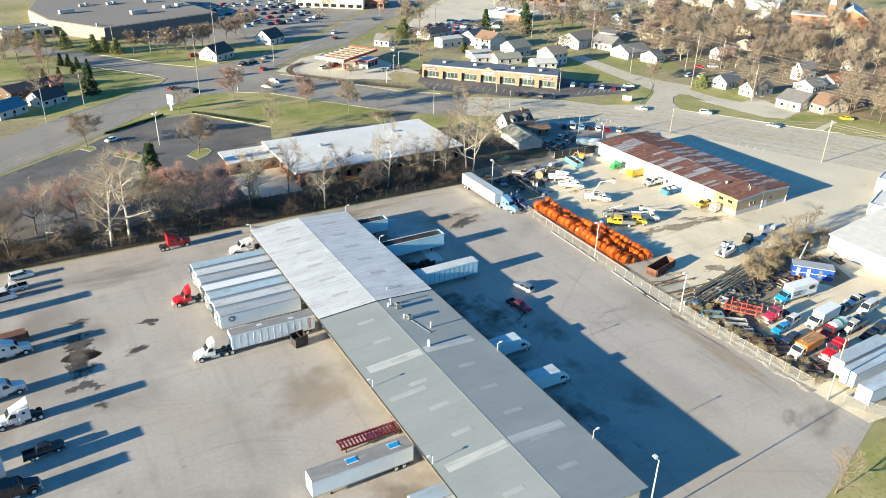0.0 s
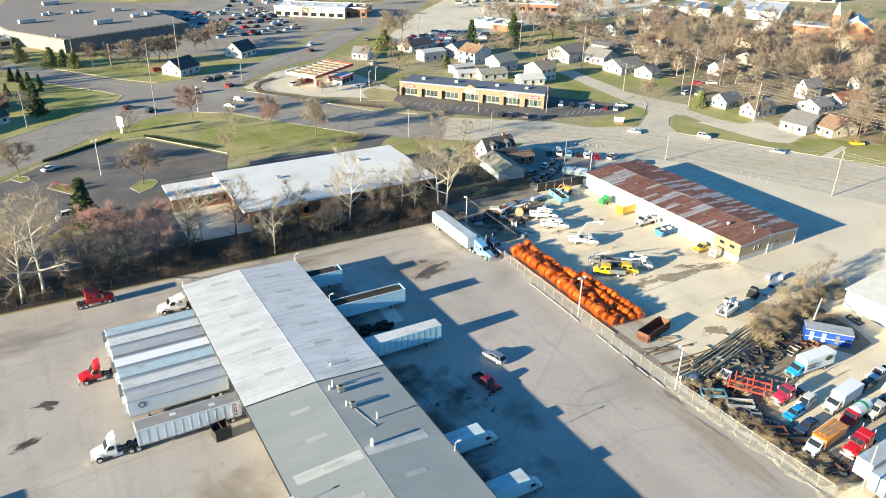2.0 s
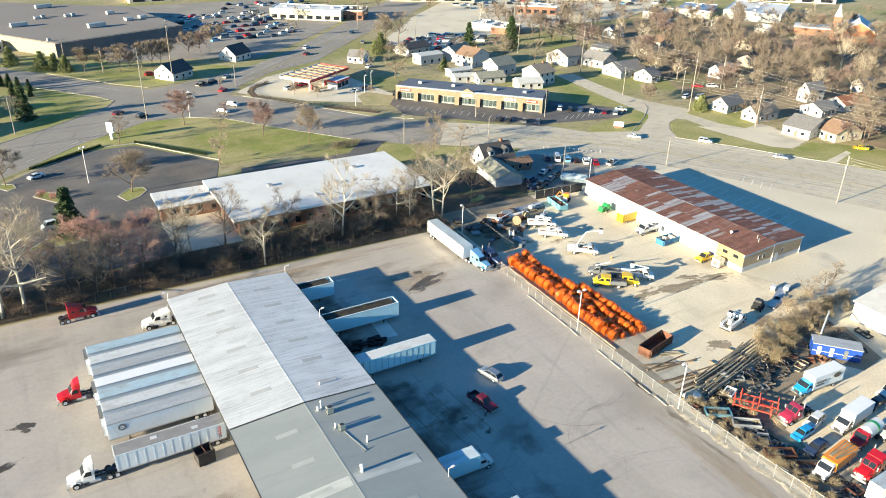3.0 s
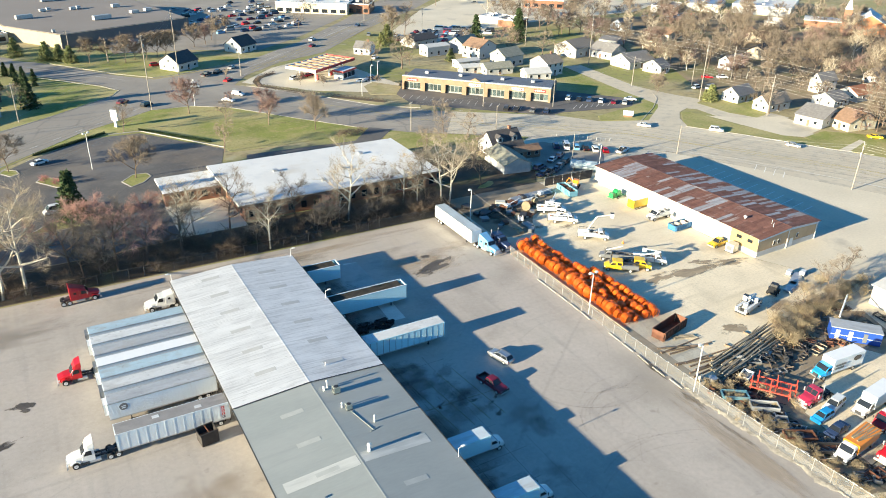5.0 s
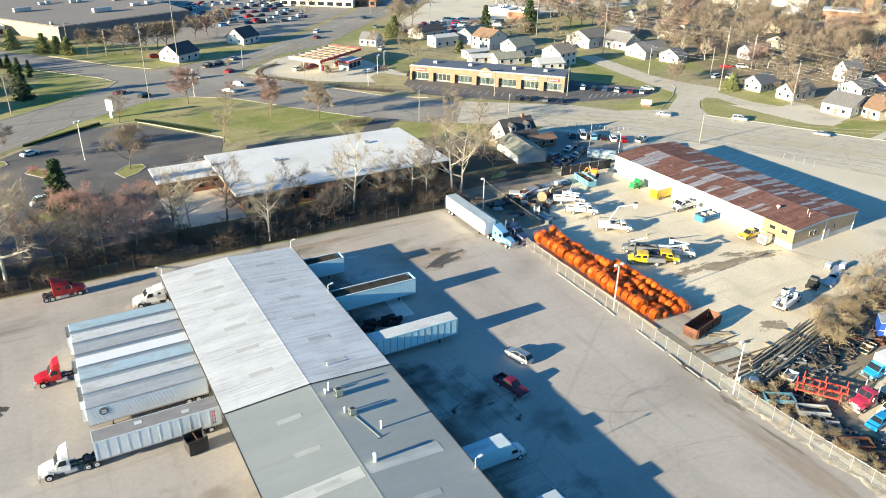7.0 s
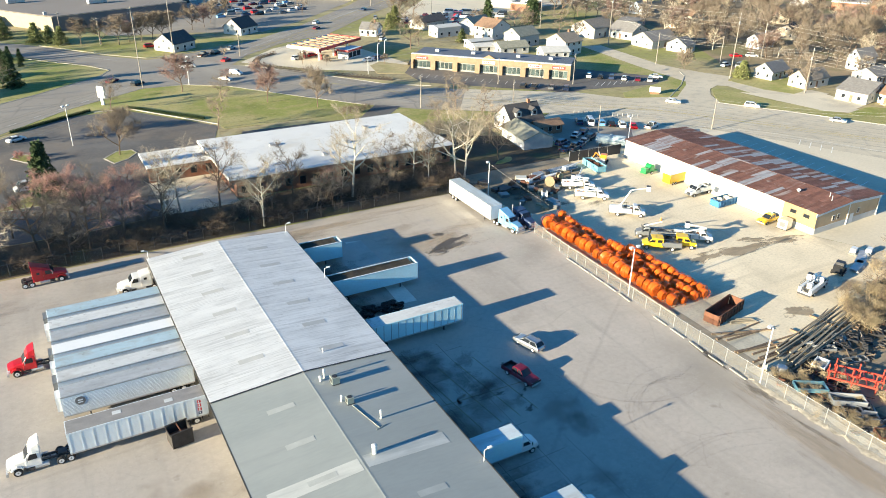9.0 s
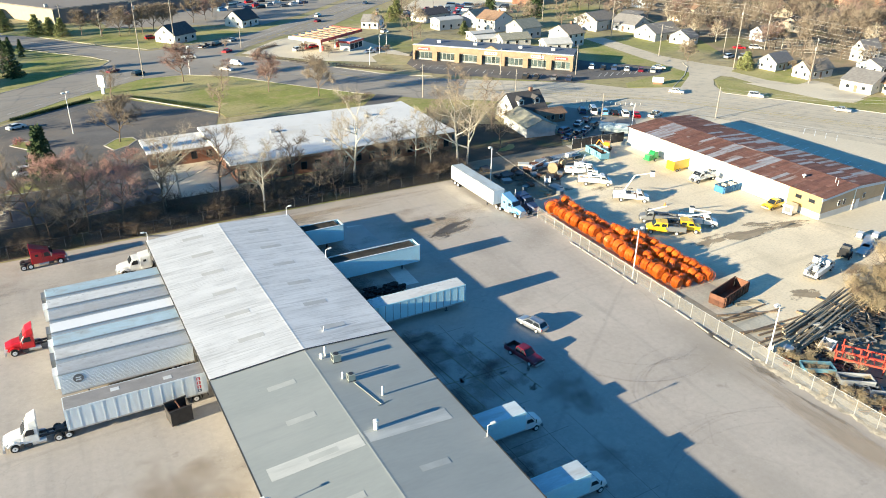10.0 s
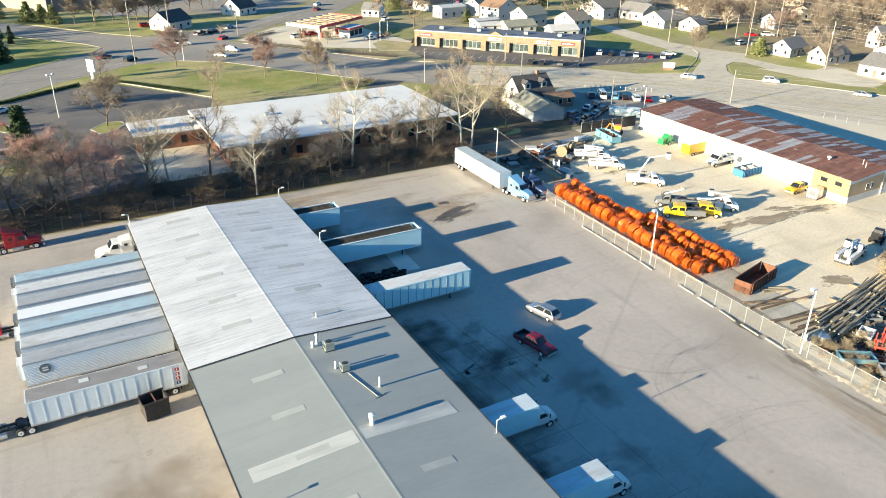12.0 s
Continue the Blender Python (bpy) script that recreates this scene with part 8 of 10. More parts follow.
# ---- orange pipe reels ----
ORANGE_PIPE = mat("orange_plastic_pipe", (0.62, 0.118, 0.012), 0.28, var=0.34, scale=1.2, fine=6, rnd=0.3, streak=(0.5, 6.0, 0.5))
reel_templates = []
for k, (R, Wd) in enumerate(((1.0, 1.25), (0.92, 1.1))):
    t = thing("pipe_reel", "large coil of bright orange conduit pipe on a reel", "pipe reel", "orange conduit reels", pose(0, 0, 0))
    prof = [(-Wd / 2, 0.45)]
    n = 9
    for i in range(n):
        c = -Wd / 2 + (i + 0.5) * Wd / n
        rr = R * (0.96 + 0.04 * math.sin(i * 2.3 + k)) - 0.30 * (abs(i - (n - 1) / 2) / ((n - 1) / 2)) ** 2
        prof += [(c - Wd / n * 0.5, rr - 0.05), (c - Wd / n * 0.2, rr), (c + Wd / n * 0.2, rr)]
    prof.append((Wd / 2, 0.45))
    cl = part("coil", lathe(prof, "y", 20), ORANGE_PIPE, t, smooth=False)
    cl.location = (0, 0, R + 0.02)
    hub = part("hub", lathe([(-Wd / 2 - 0.06, 0.44), (-Wd / 2 - 0.06, 0.36), (Wd / 2 + 0.06, 0.36), (Wd / 2 + 0.06, 0.44)], "y", 12), ORANGE_PIPE, t)
    hub.location = (0, 0, R + 0.02)
    for s in (-1, 1):
        ring = bmesh.new()
        for i in range(14):
            a0, a1 = 2 * math.pi * i / 14, 2 * math.pi * (i + 1) / 14
            cyl(ring, (0.99 * R * math.cos(a0), s * (Wd / 2 + 0.05), 0.99 * R * math.sin(a0)), (0.99 * R * math.cos(a1), s * (Wd / 2 + 0.05), 0.99 * R * math.sin(a1)), 0.035, n=4, caps=False)
        for i in range(5):
            a0 = 2 * math.pi * i / 5 + k
            cyl(ring, (0, s * (Wd / 2 + 0.05), 0), (0.99 * R * math.cos(a0), s * (Wd / 2 + 0.05), 0.99 * R * math.sin(a0)), 0.03, n=4, caps=False)
        part("reel_rim", ring, ORANGE_PIPE, t).location = (0, 0, R + 0.02)
    reel_templates.append(t)
used = [False, False]
for y0, y1, x0, nrow in ((109.3, 130.2, 111.9, 4), (131.2, 146.5, 112.6, 3)):
    for j in range(nrow):
        y = y0 + rt.uniform(0, 0.7)
        while y < y1 + (2.0 if j in (1, 2) else 0):
            k = rt.randrange(2)
            x = x0 + (2.45 if nrow == 4 else 2.1) * j + (y - y0) * 0.022 + rt.gauss(0, 0.10) + (0.5 if y > 146 else 0)
            size = rt.uniform(1.0, 1.2) if j == 0 else rt.uniform(0.72, 0.96)
            m = pose(x, y, 0.0, rt.gauss(0, 3), rt.gauss(0, 4), rt.gauss(0, 9)) @ Matrix.Scale(size, 4)
            if not used[k]:
                reel_templates[k].matrix_basis = m
                used[k] = True
            else:
                copy_thing(reel_templates[k], m)
            y += 1.44 * size + rt.uniform(0.05, 0.34) + (0.5 if rt.random() < 0.08 else 0)

sheet("ground", [(108.0, 92.0), (111.6, 91.0), (111.9, 108.5), (113.4, 147.0), (109.2, 146.6), (108.3, 128.0)], 0.0228, VERGE, "dusty brown verge between the fence and the reels")
rail = thing("timber_rail", "long pale timber rail laid along the reels", "rail")
for i in range(9):
    y = 109.0 + 4.1 * i
    part("plank", bevelled(boxes((-0.13, -2.0, 0.0, 0.13, 2.0, 0.22)), 0.03), POLE_PALE, rail).matrix_basis = pose(110.55 + 0.018 * (y - 109.0), y, 0.02, 0, 0, rt.gauss(-1, 1.2))

# ---- bins, crates and trailers ----
def skip_bin(label, m, L, W, H, material, ribs=9, load=None):
    t = thing("roll_off_bin", label, "container", "open steel bins", m)
    th = 0.07
    part("floor", boxes((-L / 2, -W / 2, 0.12, L / 2, W / 2, 0.2)), material, t)
    for s in (-1, 1):
        part("side", boxes((-L / 2, s * W / 2 - th / 2, 0.2, L / 2, s * W / 2 + th / 2, H)), material, t)
        part("end", boxes((s * L / 2 - th / 2, -W / 2 + th, 0.2, s * L / 2 + th / 2, W / 2 - th, H)), material, t)
        part("top_rail", boxes((-L / 2, s * W / 2 - 0.07, H, L / 2, s * W / 2 + 0.07, H + 0.1)), material, t)
        for i in range(ribs):
            x = -L / 2 + 0.3 + i * (L - 0.6) / (ribs - 1)
            part("rib", boxes((x - 0.06, min(s * (W / 2 + th / 2), s * (W / 2 + 0.16)), 0.2, x + 0.06, max(s * (W / 2 + th / 2), s * (W / 2 + 0.16)), H)), material, t)
        part("skid", boxes((-L / 2, s * 0.5 - 0.08, 0, L / 2, s * 0.5 + 0.08, 0.12)), DARK_STEEL, t)
    if load:
        rg = random.Random(int(L * 100))
        for i in range(16):
            x, y, z = rg.uniform(-L / 2 + 0.5, L / 2 - 0.5), rg.uniform(-W / 2 + 0.4, W / 2 - 0.4), H - 0.45 + rg.uniform(-0.1, 0.3)
            b = part("load", bevelled(boxes((-0.5, -0.22, -0.18, 0.5, 0.22, 0.18)), 0.06), load, t)
            b.matrix_basis = pose(x, y, z, rg.uniform(-20, 20), rg.uniform(-20, 20), rg.uniform(0, 180))
        part("load_bed", boxes((-L / 2 + 0.1, -W / 2 + 0.1, 0.2, L / 2 - 0.1, W / 2 - 0.1, H - 0.5)), RUSTY, t)
    return t


BLUE_BIN = mat("blue_bin_paint", (0.035, 0.16, 0.32), 0.6, var=0.2)
TEAL_BIN = mat("pale_teal_bin_paint", (0.16, 0.36, 0.44), 0.6, var=0.2)
skip_bin("rusty brown open roll-off bin in the gravel yard", pose(117.4, 103.6, 0, 0, 0, 14), 8.0, 2.5, 1.9, RUSTY)
skip_bin("blue open bin filled with scrap timber", pose(155.2, 137.3, 0, 0, 0, 3), 7.6, 2.4, 1.5, BLUE_BIN, load=CREAM_PAINT)
skip_bin("teal open bin filled with scrap", pose(143.8, 168.4, 0, 0, 0, 82), 7.0, 2.4, 1.6, TEAL_BIN, load=RUSTY)
t = thing("steel_bin", "small black steel waste bin by the dock", "container", m=pose(33.9, 113.6, 0, 0, 0, 8))
BLACK_IRON = mat("sooty_black_iron", (0.035, 0.03, 0.028), 0.8, var=0.4, scale=1.5)
for s in (-1, 1):
    part("side", boxes((-1.3, s * 1.05 - 0.05, 0.12, 1.3, s * 1.05 + 0.05, 2.2)), BLACK_IRON, t)
    part("end", boxes((s * 1.25 - 0.05, -1.0, 0.12, s * 1.25 + 0.05, 1.0, 1.75 if s < 0 else 2.2)), BLACK_IRON, t)
    part("top_rim", boxes((-1.36, s * 1.05 - 0.09, 2.2, 1.36, s * 1.05 + 0.09, 2.3)), BLACK_IRON, t)
    part("skid", boxes((-1.3, s * 0.8 - 0.08, 0.0, 1.3, s * 0.8 + 0.08, 0.12)), RUSTY, t)
part("floor", boxes((-1.2, -1.0, 0.12, 1.2, 1.0, 0.2)), BLACK_IRON, t)
part("cross_bar", boxes((-0.06, -1.0, 2.1, 0.06, 1.0, 2.2)), RUSTY, t)
part("rubbish", bevelled(boxes((-1.1, -0.9, 0.2, 1.0, 0.9, 1.1)), 0.2), RUSTY, t)
t = thing("flatbed_rack", "rusty red ribbed flat rack lying at the dock", "rack", m=pose(34.5, 82.9, 0))
for s in (-1, 1):
    part("rail", boxes((-5.4, s * 1.0 - 0.1, 0.7, 5.4, s * 1.0 + 0.1, 1.0)), RUSTY, t)
    for x in (-4.6, 0.0, 4.6):
        part("leg", boxes((x - 0.1, s * 1.0 - 0.1, 0, x + 0.1, s * 1.0 + 0.1, 0.7)), RUSTY, t)
for i in range(18):
    x = -5.2 + i * 10.4 / 17
    part("slat", boxes((x - 0.14, -1.15, 1.0, x + 0.14, 1.15, 1.1)), DKRED_PAINT, t)
for x in (28.3, 35.1):
    h = thing("roof_hatch", "blue hatch panel on a trailer roof", "hatch", "trailer roof hatches", pose(x, 75.7, 4.11))
    part("panel", bevelled(boxes((-0.8, -0.5, 0, 0.8, 0.5, 0.06)), 0.02), AZURE_PAINT, h)
    part("frame", boxes((-0.9, -0.6, 0, 0.9, -0.5, 0.08), (-0.9, 0.5, 0, 0.9, 0.6, 0.08)), TRIM_WHITE, h)
# red lettering blocks on the ribbed trailer
for i, z in enumerate((3.45, 2.85, 2.25, 1.7)):
    single("lettering_bar", boxes((-0.1, -0.026, -0.13, 0.04, -0.021, 0.13)), TRAILER_WHITE, "white stroke on a lettering block", "lettering", "vertical lettering strokes", pose(37.0, 115.905, z))
    b = single("lettering_bar", bevelled(boxes((-0.22, -0.02, -0.2, 0.22, 0.0, 0.2)), 0.01), RED_PAINT if i != 3 else DKBLUE_PAINT, "red vertical lettering block on a white trailer", "lettering", "vertical lettering blocks", pose(37.0, 115.905, z))
# tyre heap between the docked trailers
TYRE_SRC = None
for i in range(46):
    x, y, z = rt.uniform(65.0, 72.5), rt.uniform(129.2, 131.6), 0.02
    r = 0.5
    tilt = rt.uniform(-12, 12)
    m = pose(x, y, 0.16 + 0.3 * (i % 3), 90 + tilt, rt.uniform(-10, 10), rt.uniform(0, 180))
    if TYRE_SRC is None:
        TYRE_SRC = single("tyre", lathe([(-0.14, 0.28), (-0.14, 0.45), (-0.09, 0.5), (0.09, 0.5), (0.14, 0.45), (0.14, 0.28), (0.05, 0.26), (-0.05, 0.26)], "y", 14), RUBBER, "worn black truck tyre in a heap", "tyre", "tyre heap at the dock", m)
    else:
        copy_thing(TYRE_SRC, m)

# ---- contractor yard: utility trucks ----
def bucket_truck(label, m, colour, boom=(1.2, 60, -100), body=None, crew=False, group="utility trucks", basket=True):
    """Utility truck with service boxes and a jointed boom; boom: mast height, lower and upper boom angles."""
    t = thing("bucket_truck", label, "truck", group, m)
    X = 3.7
    medium_cab(t, X, colour, 2.15, 2.45)
    if crew:
        part("crew_cab", bevelled(boxes((X - 3.9, -1.07, 0.7, X - 2.61, 1.07, 2.42)), 0.12, 2), colour, t)
        for s in (-1, 1):
            part("side_window", boxes((X - 3.7, s * 1.075 - 0.01, 1.6, X - 2.8, s * 1.075 + 0.02, 2.2)), GLASS, t)
    part("chassis", boxes((-3.6, -0.45, 0.65, X - 0.4, -0.3, 0.85), (-3.6, 0.3, 0.65, X - 0.4, 0.45, 0.85)), DARK_STEEL, t)
    part("flatbed", boxes((-3.7, -1.15, 0.85, 0.95 - (1.3 if crew else 0), 1.15, 1.0)), body or colour, t)
    for s in (-1, 1):
        bx = part("service_box", bevelled(boxes((-3.65, s * 0.9 - 0.25, 1.0, 0.85 - (1.3 if crew else 0), s * 0.9 + 0.25, 1.75)), 0.04), body or colour, t)
        for i in range(3):
            part("box_door", boxes((-3.5 + i * 1.25, s * 1.155 - 0.01, 1.08, -2.4 + i * 1.25, s * 1.155 + 0.012, 1.65)), body or colour, bx)
        wheel(t, X - 0.95, s * 0.95, 0.45, 0.28)
        wheel(t, -2.0, s * 0.9, 0.45, 0.5)
    rg = random.Random(len(label))
    for i in range(7):
        x, z = -3.3 + 0.5 * i + (-0.1 if crew else 0.15 * i), rg.uniform(0.25, 0.75)
        part("tool_chest", bevelled(boxes((x, -0.6 + rg.uniform(0, 0.3), 1.0, x + rg.uniform(0.3, 0.5), 0.2 + rg.uniform(0, 0.35), 1.0 + z)), 0.03), rg.choice((GREY_PAINT, DARK_STEEL, RUSTY, BLACK_PAINT, CREAM_PAINT, ORANGE_PAINT)), t)
    part("cable_coil", lathe([(-0.1, 0.28), (-0.1, 0.42), (0.1, 0.42), (0.1, 0.28)], "z", 12), BLACK_PAINT, t).location = (-0.4 - (1.3 if crew else 0), 0.3, 1.85)
    part("ladder_rack", tube(((-3.4, 1.1, 1.75), (-3.4, 1.1, 2.35), 0.03), ((-0.2, 1.1, 1.75), (-0.2, 1.1, 2.35), 0.03), ((-3.5, 1.1, 2.35), (0.3, 1.1, 2.35), 0.035), ((-3.5, 0.85, 2.35), (0.3, 0.85, 2.35), 0.035), n=5), DARK_STEEL, t)
    part("rear_bumper", boxes((-3.78, -1.1, 0.55, -3.7, 1.1, 0.85)), DARK_STEEL, t)
    if boom:
        hm, a, b = boom
        px, pz = -1.6, 1.0 + hm
        part("turret", bevelled(boxes((px - 0.4, -0.4, 1.0, px + 0.4, 0.4, pz + 0.2)), 0.08), body or colour, t)
        e = (px + 4.0 * math.cos(radians(a)), 0.0, pz + 4.0 * math.sin(radians(a)))
        part("lower_boom", tube(((px, 0, pz), e, 0.16)), body or colour, t)
        g = (e[0] + 3.6 * math.cos(radians(b)), 0.25, e[2] + 3.6 * math.sin(radians(b)))
        part("upper_boom", tube(((e[0], 0.25, e[2]), g, 0.12)), WHITE_PAINT, t)
        if basket:
            bk = part("bucket", bevelled(boxes((g[0] - 0.4, 0.1, g[2] - 0.8, g[0] + 0.4, 0.9, g[2] + 0.25)), 0.06), WHITE_PAINT, t)
            part("rim", boxes((g[0] - 0.44, 0.06, g[2] + 0.25, g[0] + 0.44, 0.94, g[2] + 0.31)), DARK_STEEL, bk)
    return t


bucket_truck("white bucket truck with its boom raised", pose(131.3, 142.4, 0, 0, 0, -38), WHITE_PAINT, (1.0, 62, 12))
bucket_truck("white bucket truck in the gravel yard", pose(130.6, 153.2, 0, 0, 0, -35), WHITE_PAINT, (0.6, 8, 175))
bucket_truck("white utility truck with stowed boom", pose(131.8, 159.5, 0, 0, 0, -30), WHITE_PAINT, (0.7, 10, 174))
bucket_truck("white bucket truck beside yellow trucks", pose(134.3, 126.8, 0, 0, 0, -38), WHITE_PAINT, (0.8, 14, 172))
bucket_truck("white utility truck parked at the workshop wall", pose(154.2, 144.2, 0, 0, 0, 183), WHITE_PAINT, (0.4, 6, 176), basket=True)
bucket_truck("white bucket truck with a stowed boom by the scrub", pose(137.6, 102.2, 0, 0, 0, 14), WHITE_PAINT, (0.9, 12, 170))
bucket_truck("yellow crew-cab work truck with a grey flatbed", pose(126.2, 127.0, 0, 0, 0, 142), YELLOW_PAINT, None, GREY_PAINT, crew=True)
bucket_truck("yellow crew-cab work truck facing the reels", pose(129.6, 126.4, 0, 0, 0, -42), YELLOW_PAINT, None, GREY_PAINT, crew=True)
bucket_truck("grey flatbed work truck with a yellow digger arm", pose(128.6, 131.4, 0, 0, 0, 140), GREY_PAINT, (0.3, 15, 160), GREY_PAINT, basket=False)
pickup(YELLOW_PAINT, "yellow pickup parked at the workshop", pose(155.4, 126.1, 0, 0, 0, 186))
t = thing("generator", "cream boxed generator unit beside the workshop", "generator", m=pose(155.6, 122.4, 0, 0, 0, 10))
part("casing", bevelled(boxes((-1.1, -1.0, 0.15, 1.1, 1.0, 2.1)), 0.08), CREAM_PAINT, t)
part("vent", boxes((-1.12, -0.6, 0.6, -1.101, 0.6, 1.6)), GREY_PAINT, t)
part("base", boxes((-1.2, -1.1, 0, 1.2, 1.1, 0.15)), DARK_STEEL, t)
t = thing("cargo_trailer", "yellow enclosed cargo trailer", "trailer", m=pose(154.0, 152.0, 0, 0, 0, 4))
part("body", bevelled(boxes((-2.6, -1.1, 0.5, 2.6, 1.1, 2.6)), 0.08), YELLOW_PAINT, t)
part("roof", boxes((-2.5, -1.0, 2.601, 2.5, 1.0, 2.64)), TRAILER_ROOF_WHITE, t)
part("drawbar", boxes((2.6, -0.08, 0.45, 4.0, 0.08, 0.6)), DARK_STEEL, t)
for s in (-1, 1):
    wheel(t, -0.4, s * 1.05, 0.36, 0.22)
    wheel(t, -1.3, s * 1.05, 0.36, 0.22)
t = thing("reel_trailer", "green cable pulling machine on wheels", "machine", m=pose(153.4, 159.6, 0, 0, 0, 10))
part("frame", boxes((-2.4, -0.9, 0.5, 2.2, -0.75, 0.7), (-2.4, 0.75, 0.5, 2.2, 0.9, 0.7), (-2.4, -0.75, 0.5, -2.25, 0.75, 0.7), (2.05, -0.75, 0.5, 2.2, 0.75, 0.7)), GREEN_PAINT, t)
part("drum", lathe([(-0.8, 0.3), (-0.75, 1.0), (-0.6, 0.95), (0.6, 0.95), (0.75, 1.0), (0.8, 0.3)], "y", 16), GREEN_PAINT, t).location = (0.2, 0, 1.35)
part("engine_cover", bevelled(boxes((-2.2, -0.7, 0.7, -1.0, 0.7, 1.7)), 0.08), GREEN_PAINT, t)
part("guard", tube(((-0.9, -0.9, 0.7), (0.2, -0.9, 2.5), 0.05), ((0.2, -0.9, 2.5), (1.4, -0.9, 0.7), 0.05), ((-0.9, 0.9, 0.7), (0.2, 0.9, 2.5), 0.05), ((0.2, 0.9, 2.5), (1.4, 0.9, 0.7), 0.05)), GREEN_PAINT, t)
for s in (-1, 1):
    wheel(t, -0.2, s * 1.05, 0.4, 0.24)


def cable_drum(label, m, R, W, material):
    t = thing("cable_drum", label, "cable drum", "wooden cable drums", m)
    for s in (-1, 1):
        part("flange", lathe([(s * W / 2 - 0.05, R), (s * W / 2 + 0.05, R)], "y", 20), material, t).location = (0, 0, R)
    part("core", lathe([(-W / 2, R * 0.55), (W / 2, R * 0.55)], "y", 14), material, t).location = (0, 0, R)


cable_drum("white cable drum standing on the gravel", pose(121.0, 157.7, 0, 0, 0, 60), 1.0, 1.1, WHITE_PAINT)
cable_drum("weathered wooden cable drum", pose(126.8, 163.6, 0, 0, 0, -30), 1.1, 0.9, STRAW)
cable_drum("brown wooden cable drum with frame", pose(131.0, 165.6, 0, 0, 0, 20), 1.0, 0.8, STRAW)
t = thing("pipe_stack", "bundle of long galvanised pipes by the back fence", "pipes", "yard pipe stacks", pose(133.2, 170.6, 0, 0, 0, 5))
for i in range(9):
    r = i % 5 if i < 5 else (i - 5) + 0.5
    part("pipe", tube(((-7.0 + 0.3 * (i % 3), -0.9 + 0.46 * r, 0.2 + (0.0 if i < 5 else 0.38)), (7.0 - 0.4 * (i % 2), -0.9 + 0.46 * r, 0.2 + (0.0 if i < 5 else 0.38)), 0.2)), GALV, t)
t = thing("pipe_stack", "stack of long white pipes on the gravel", "pipes", "yard pipe stacks", pose(127.5, 168.4, 0, 0, 0, 3))
for i in range(6):
    part("pipe", tube(((-6.0, -1.0 + 0.45 * (i % 4), 0.2 + 0.36 * (i // 4)), (6.0, -0.9 + 0.45 * (i % 4), 0.2 + 0.36 * (i // 4)), 0.2)), TRIM_WHITE, t)
# small clutter along the yard's north-west corner
for i in range(34):
    x, y = rt.uniform(112.5, 131), rt.uniform(150.5, 172)
    if abs(x - 121) < 2 and abs(y - 157.7) < 2 or x > 127 and y < 163:
        continue
    w, d, h = rt.uniform(0.4, 1.4), rt.uniform(0.4, 1.1), rt.uniform(0.3, 1.1)
    c = rt.choice((DARK_STEEL, GREY_PAINT, RUSTY, STRAW, DARK_STEEL, RUSTY, CREAM_PAINT))
    t = thing("crate", "small weathered equipment crate", "crate", "yard clutter", pose(x, y, 0, 0, 0, rt.uniform(0, 180)))
    part("box", bevelled(boxes((-w, -d, 0.08, w, d, h)), 0.04), c, t)
    part("pallet", boxes((-w - 0.05, -d - 0.05, 0, w + 0.05, -d * 0.4, 0.08), (-w - 0.05, d * 0.4, 0, w + 0.05, d + 0.05, 0.08)), STRAW, t)
for x, y, r in ((124.0, 166.5, 12), (135.5, 163.8, 40), (137.0, 169.5, 5), (147.8, 170.5, 60)):
    t = thing("boom_trailer", "pale equipment trailer with a long boom", "trailer", "yard equipment trailers", pose(x, y, 0, 0, 0, r))
    part("frame", boxes((-2.2, -0.8, 0.5, 2.0, 0.8, 0.68)), GREY_PAINT, t)
    part("boom", tube(((-2.0, 0, 1.0), (3.6, 0.1, 1.7), 0.15)), WHITE_PAINT, t)
    part("winch", bevelled(boxes((-1.8, -0.6, 0.68, -0.6, 0.6, 1.4)), 0.06), WHITE_PAINT, t)
    for s in (-1, 1):
        wheel(t, -0.3, s * 0.95, 0.38, 0.24)
t = thing("tanker", "pale blue horizontal storage tank on legs", "tank", m=pose(158.4, 179.5, 0, 0, 0, -45))
part("tank", lathe([(-4.0, 0.6), (-3.7, 1.3), (3.7, 1.3), (4.0, 0.6)], "x", 18), mat("pale_blue_tank", (0.42, 0.50, 0.53), 0.5), t).location = (0, 0, 2.0)
for x in (-2.6, 2.6):
    part("leg", boxes((x - 0.2, -1.0, 0, x + 0.2, 1.0, 0.9)), DARK_STEEL, t)
part("hatch", lathe([(3.25, 0.35), (3.5, 0.35)], "z", 12), GALV, t)
t = thing("digger", "small orange-yellow digger by the back fence", "digger", m=pose(148.5, 170.6, 0, 0, 0, 130))
part("cab", bevelled(boxes((-0.8, -0.7, 0.7, 0.7, 0.7, 2.2)), 0.1), ORANGE_PAINT, t)
part("arm", tube(((0.6, 0, 1.3), (2.0, 0, 2.4), 0.13), ((2.0, 0, 2.4), (2.8, 0, 0.8), 0.1)), ORANGE_PAINT, t)
part("bucket", bevelled(boxes((2.5, -0.4, 0.35, 3.1, 0.4, 0.85)), 0.1), DARK_STEEL, t)
for s in (-1, 1):
    part("track", bevelled(boxes((-1.2, s * 0.75 - 0.2, 0.0, 1.2, s * 0.75 + 0.2, 0.65)), 0.2, 2), RUBBER, t)
cone = thing("traffic_cone", "orange traffic cone on the gravel", "cone", m=pose(135.8, 137.0, 0.012))
part("cone", lathe([(0.04, 0.2), (0.75, 0.03)], "z", 10), ORANGE_PAINT, cone)
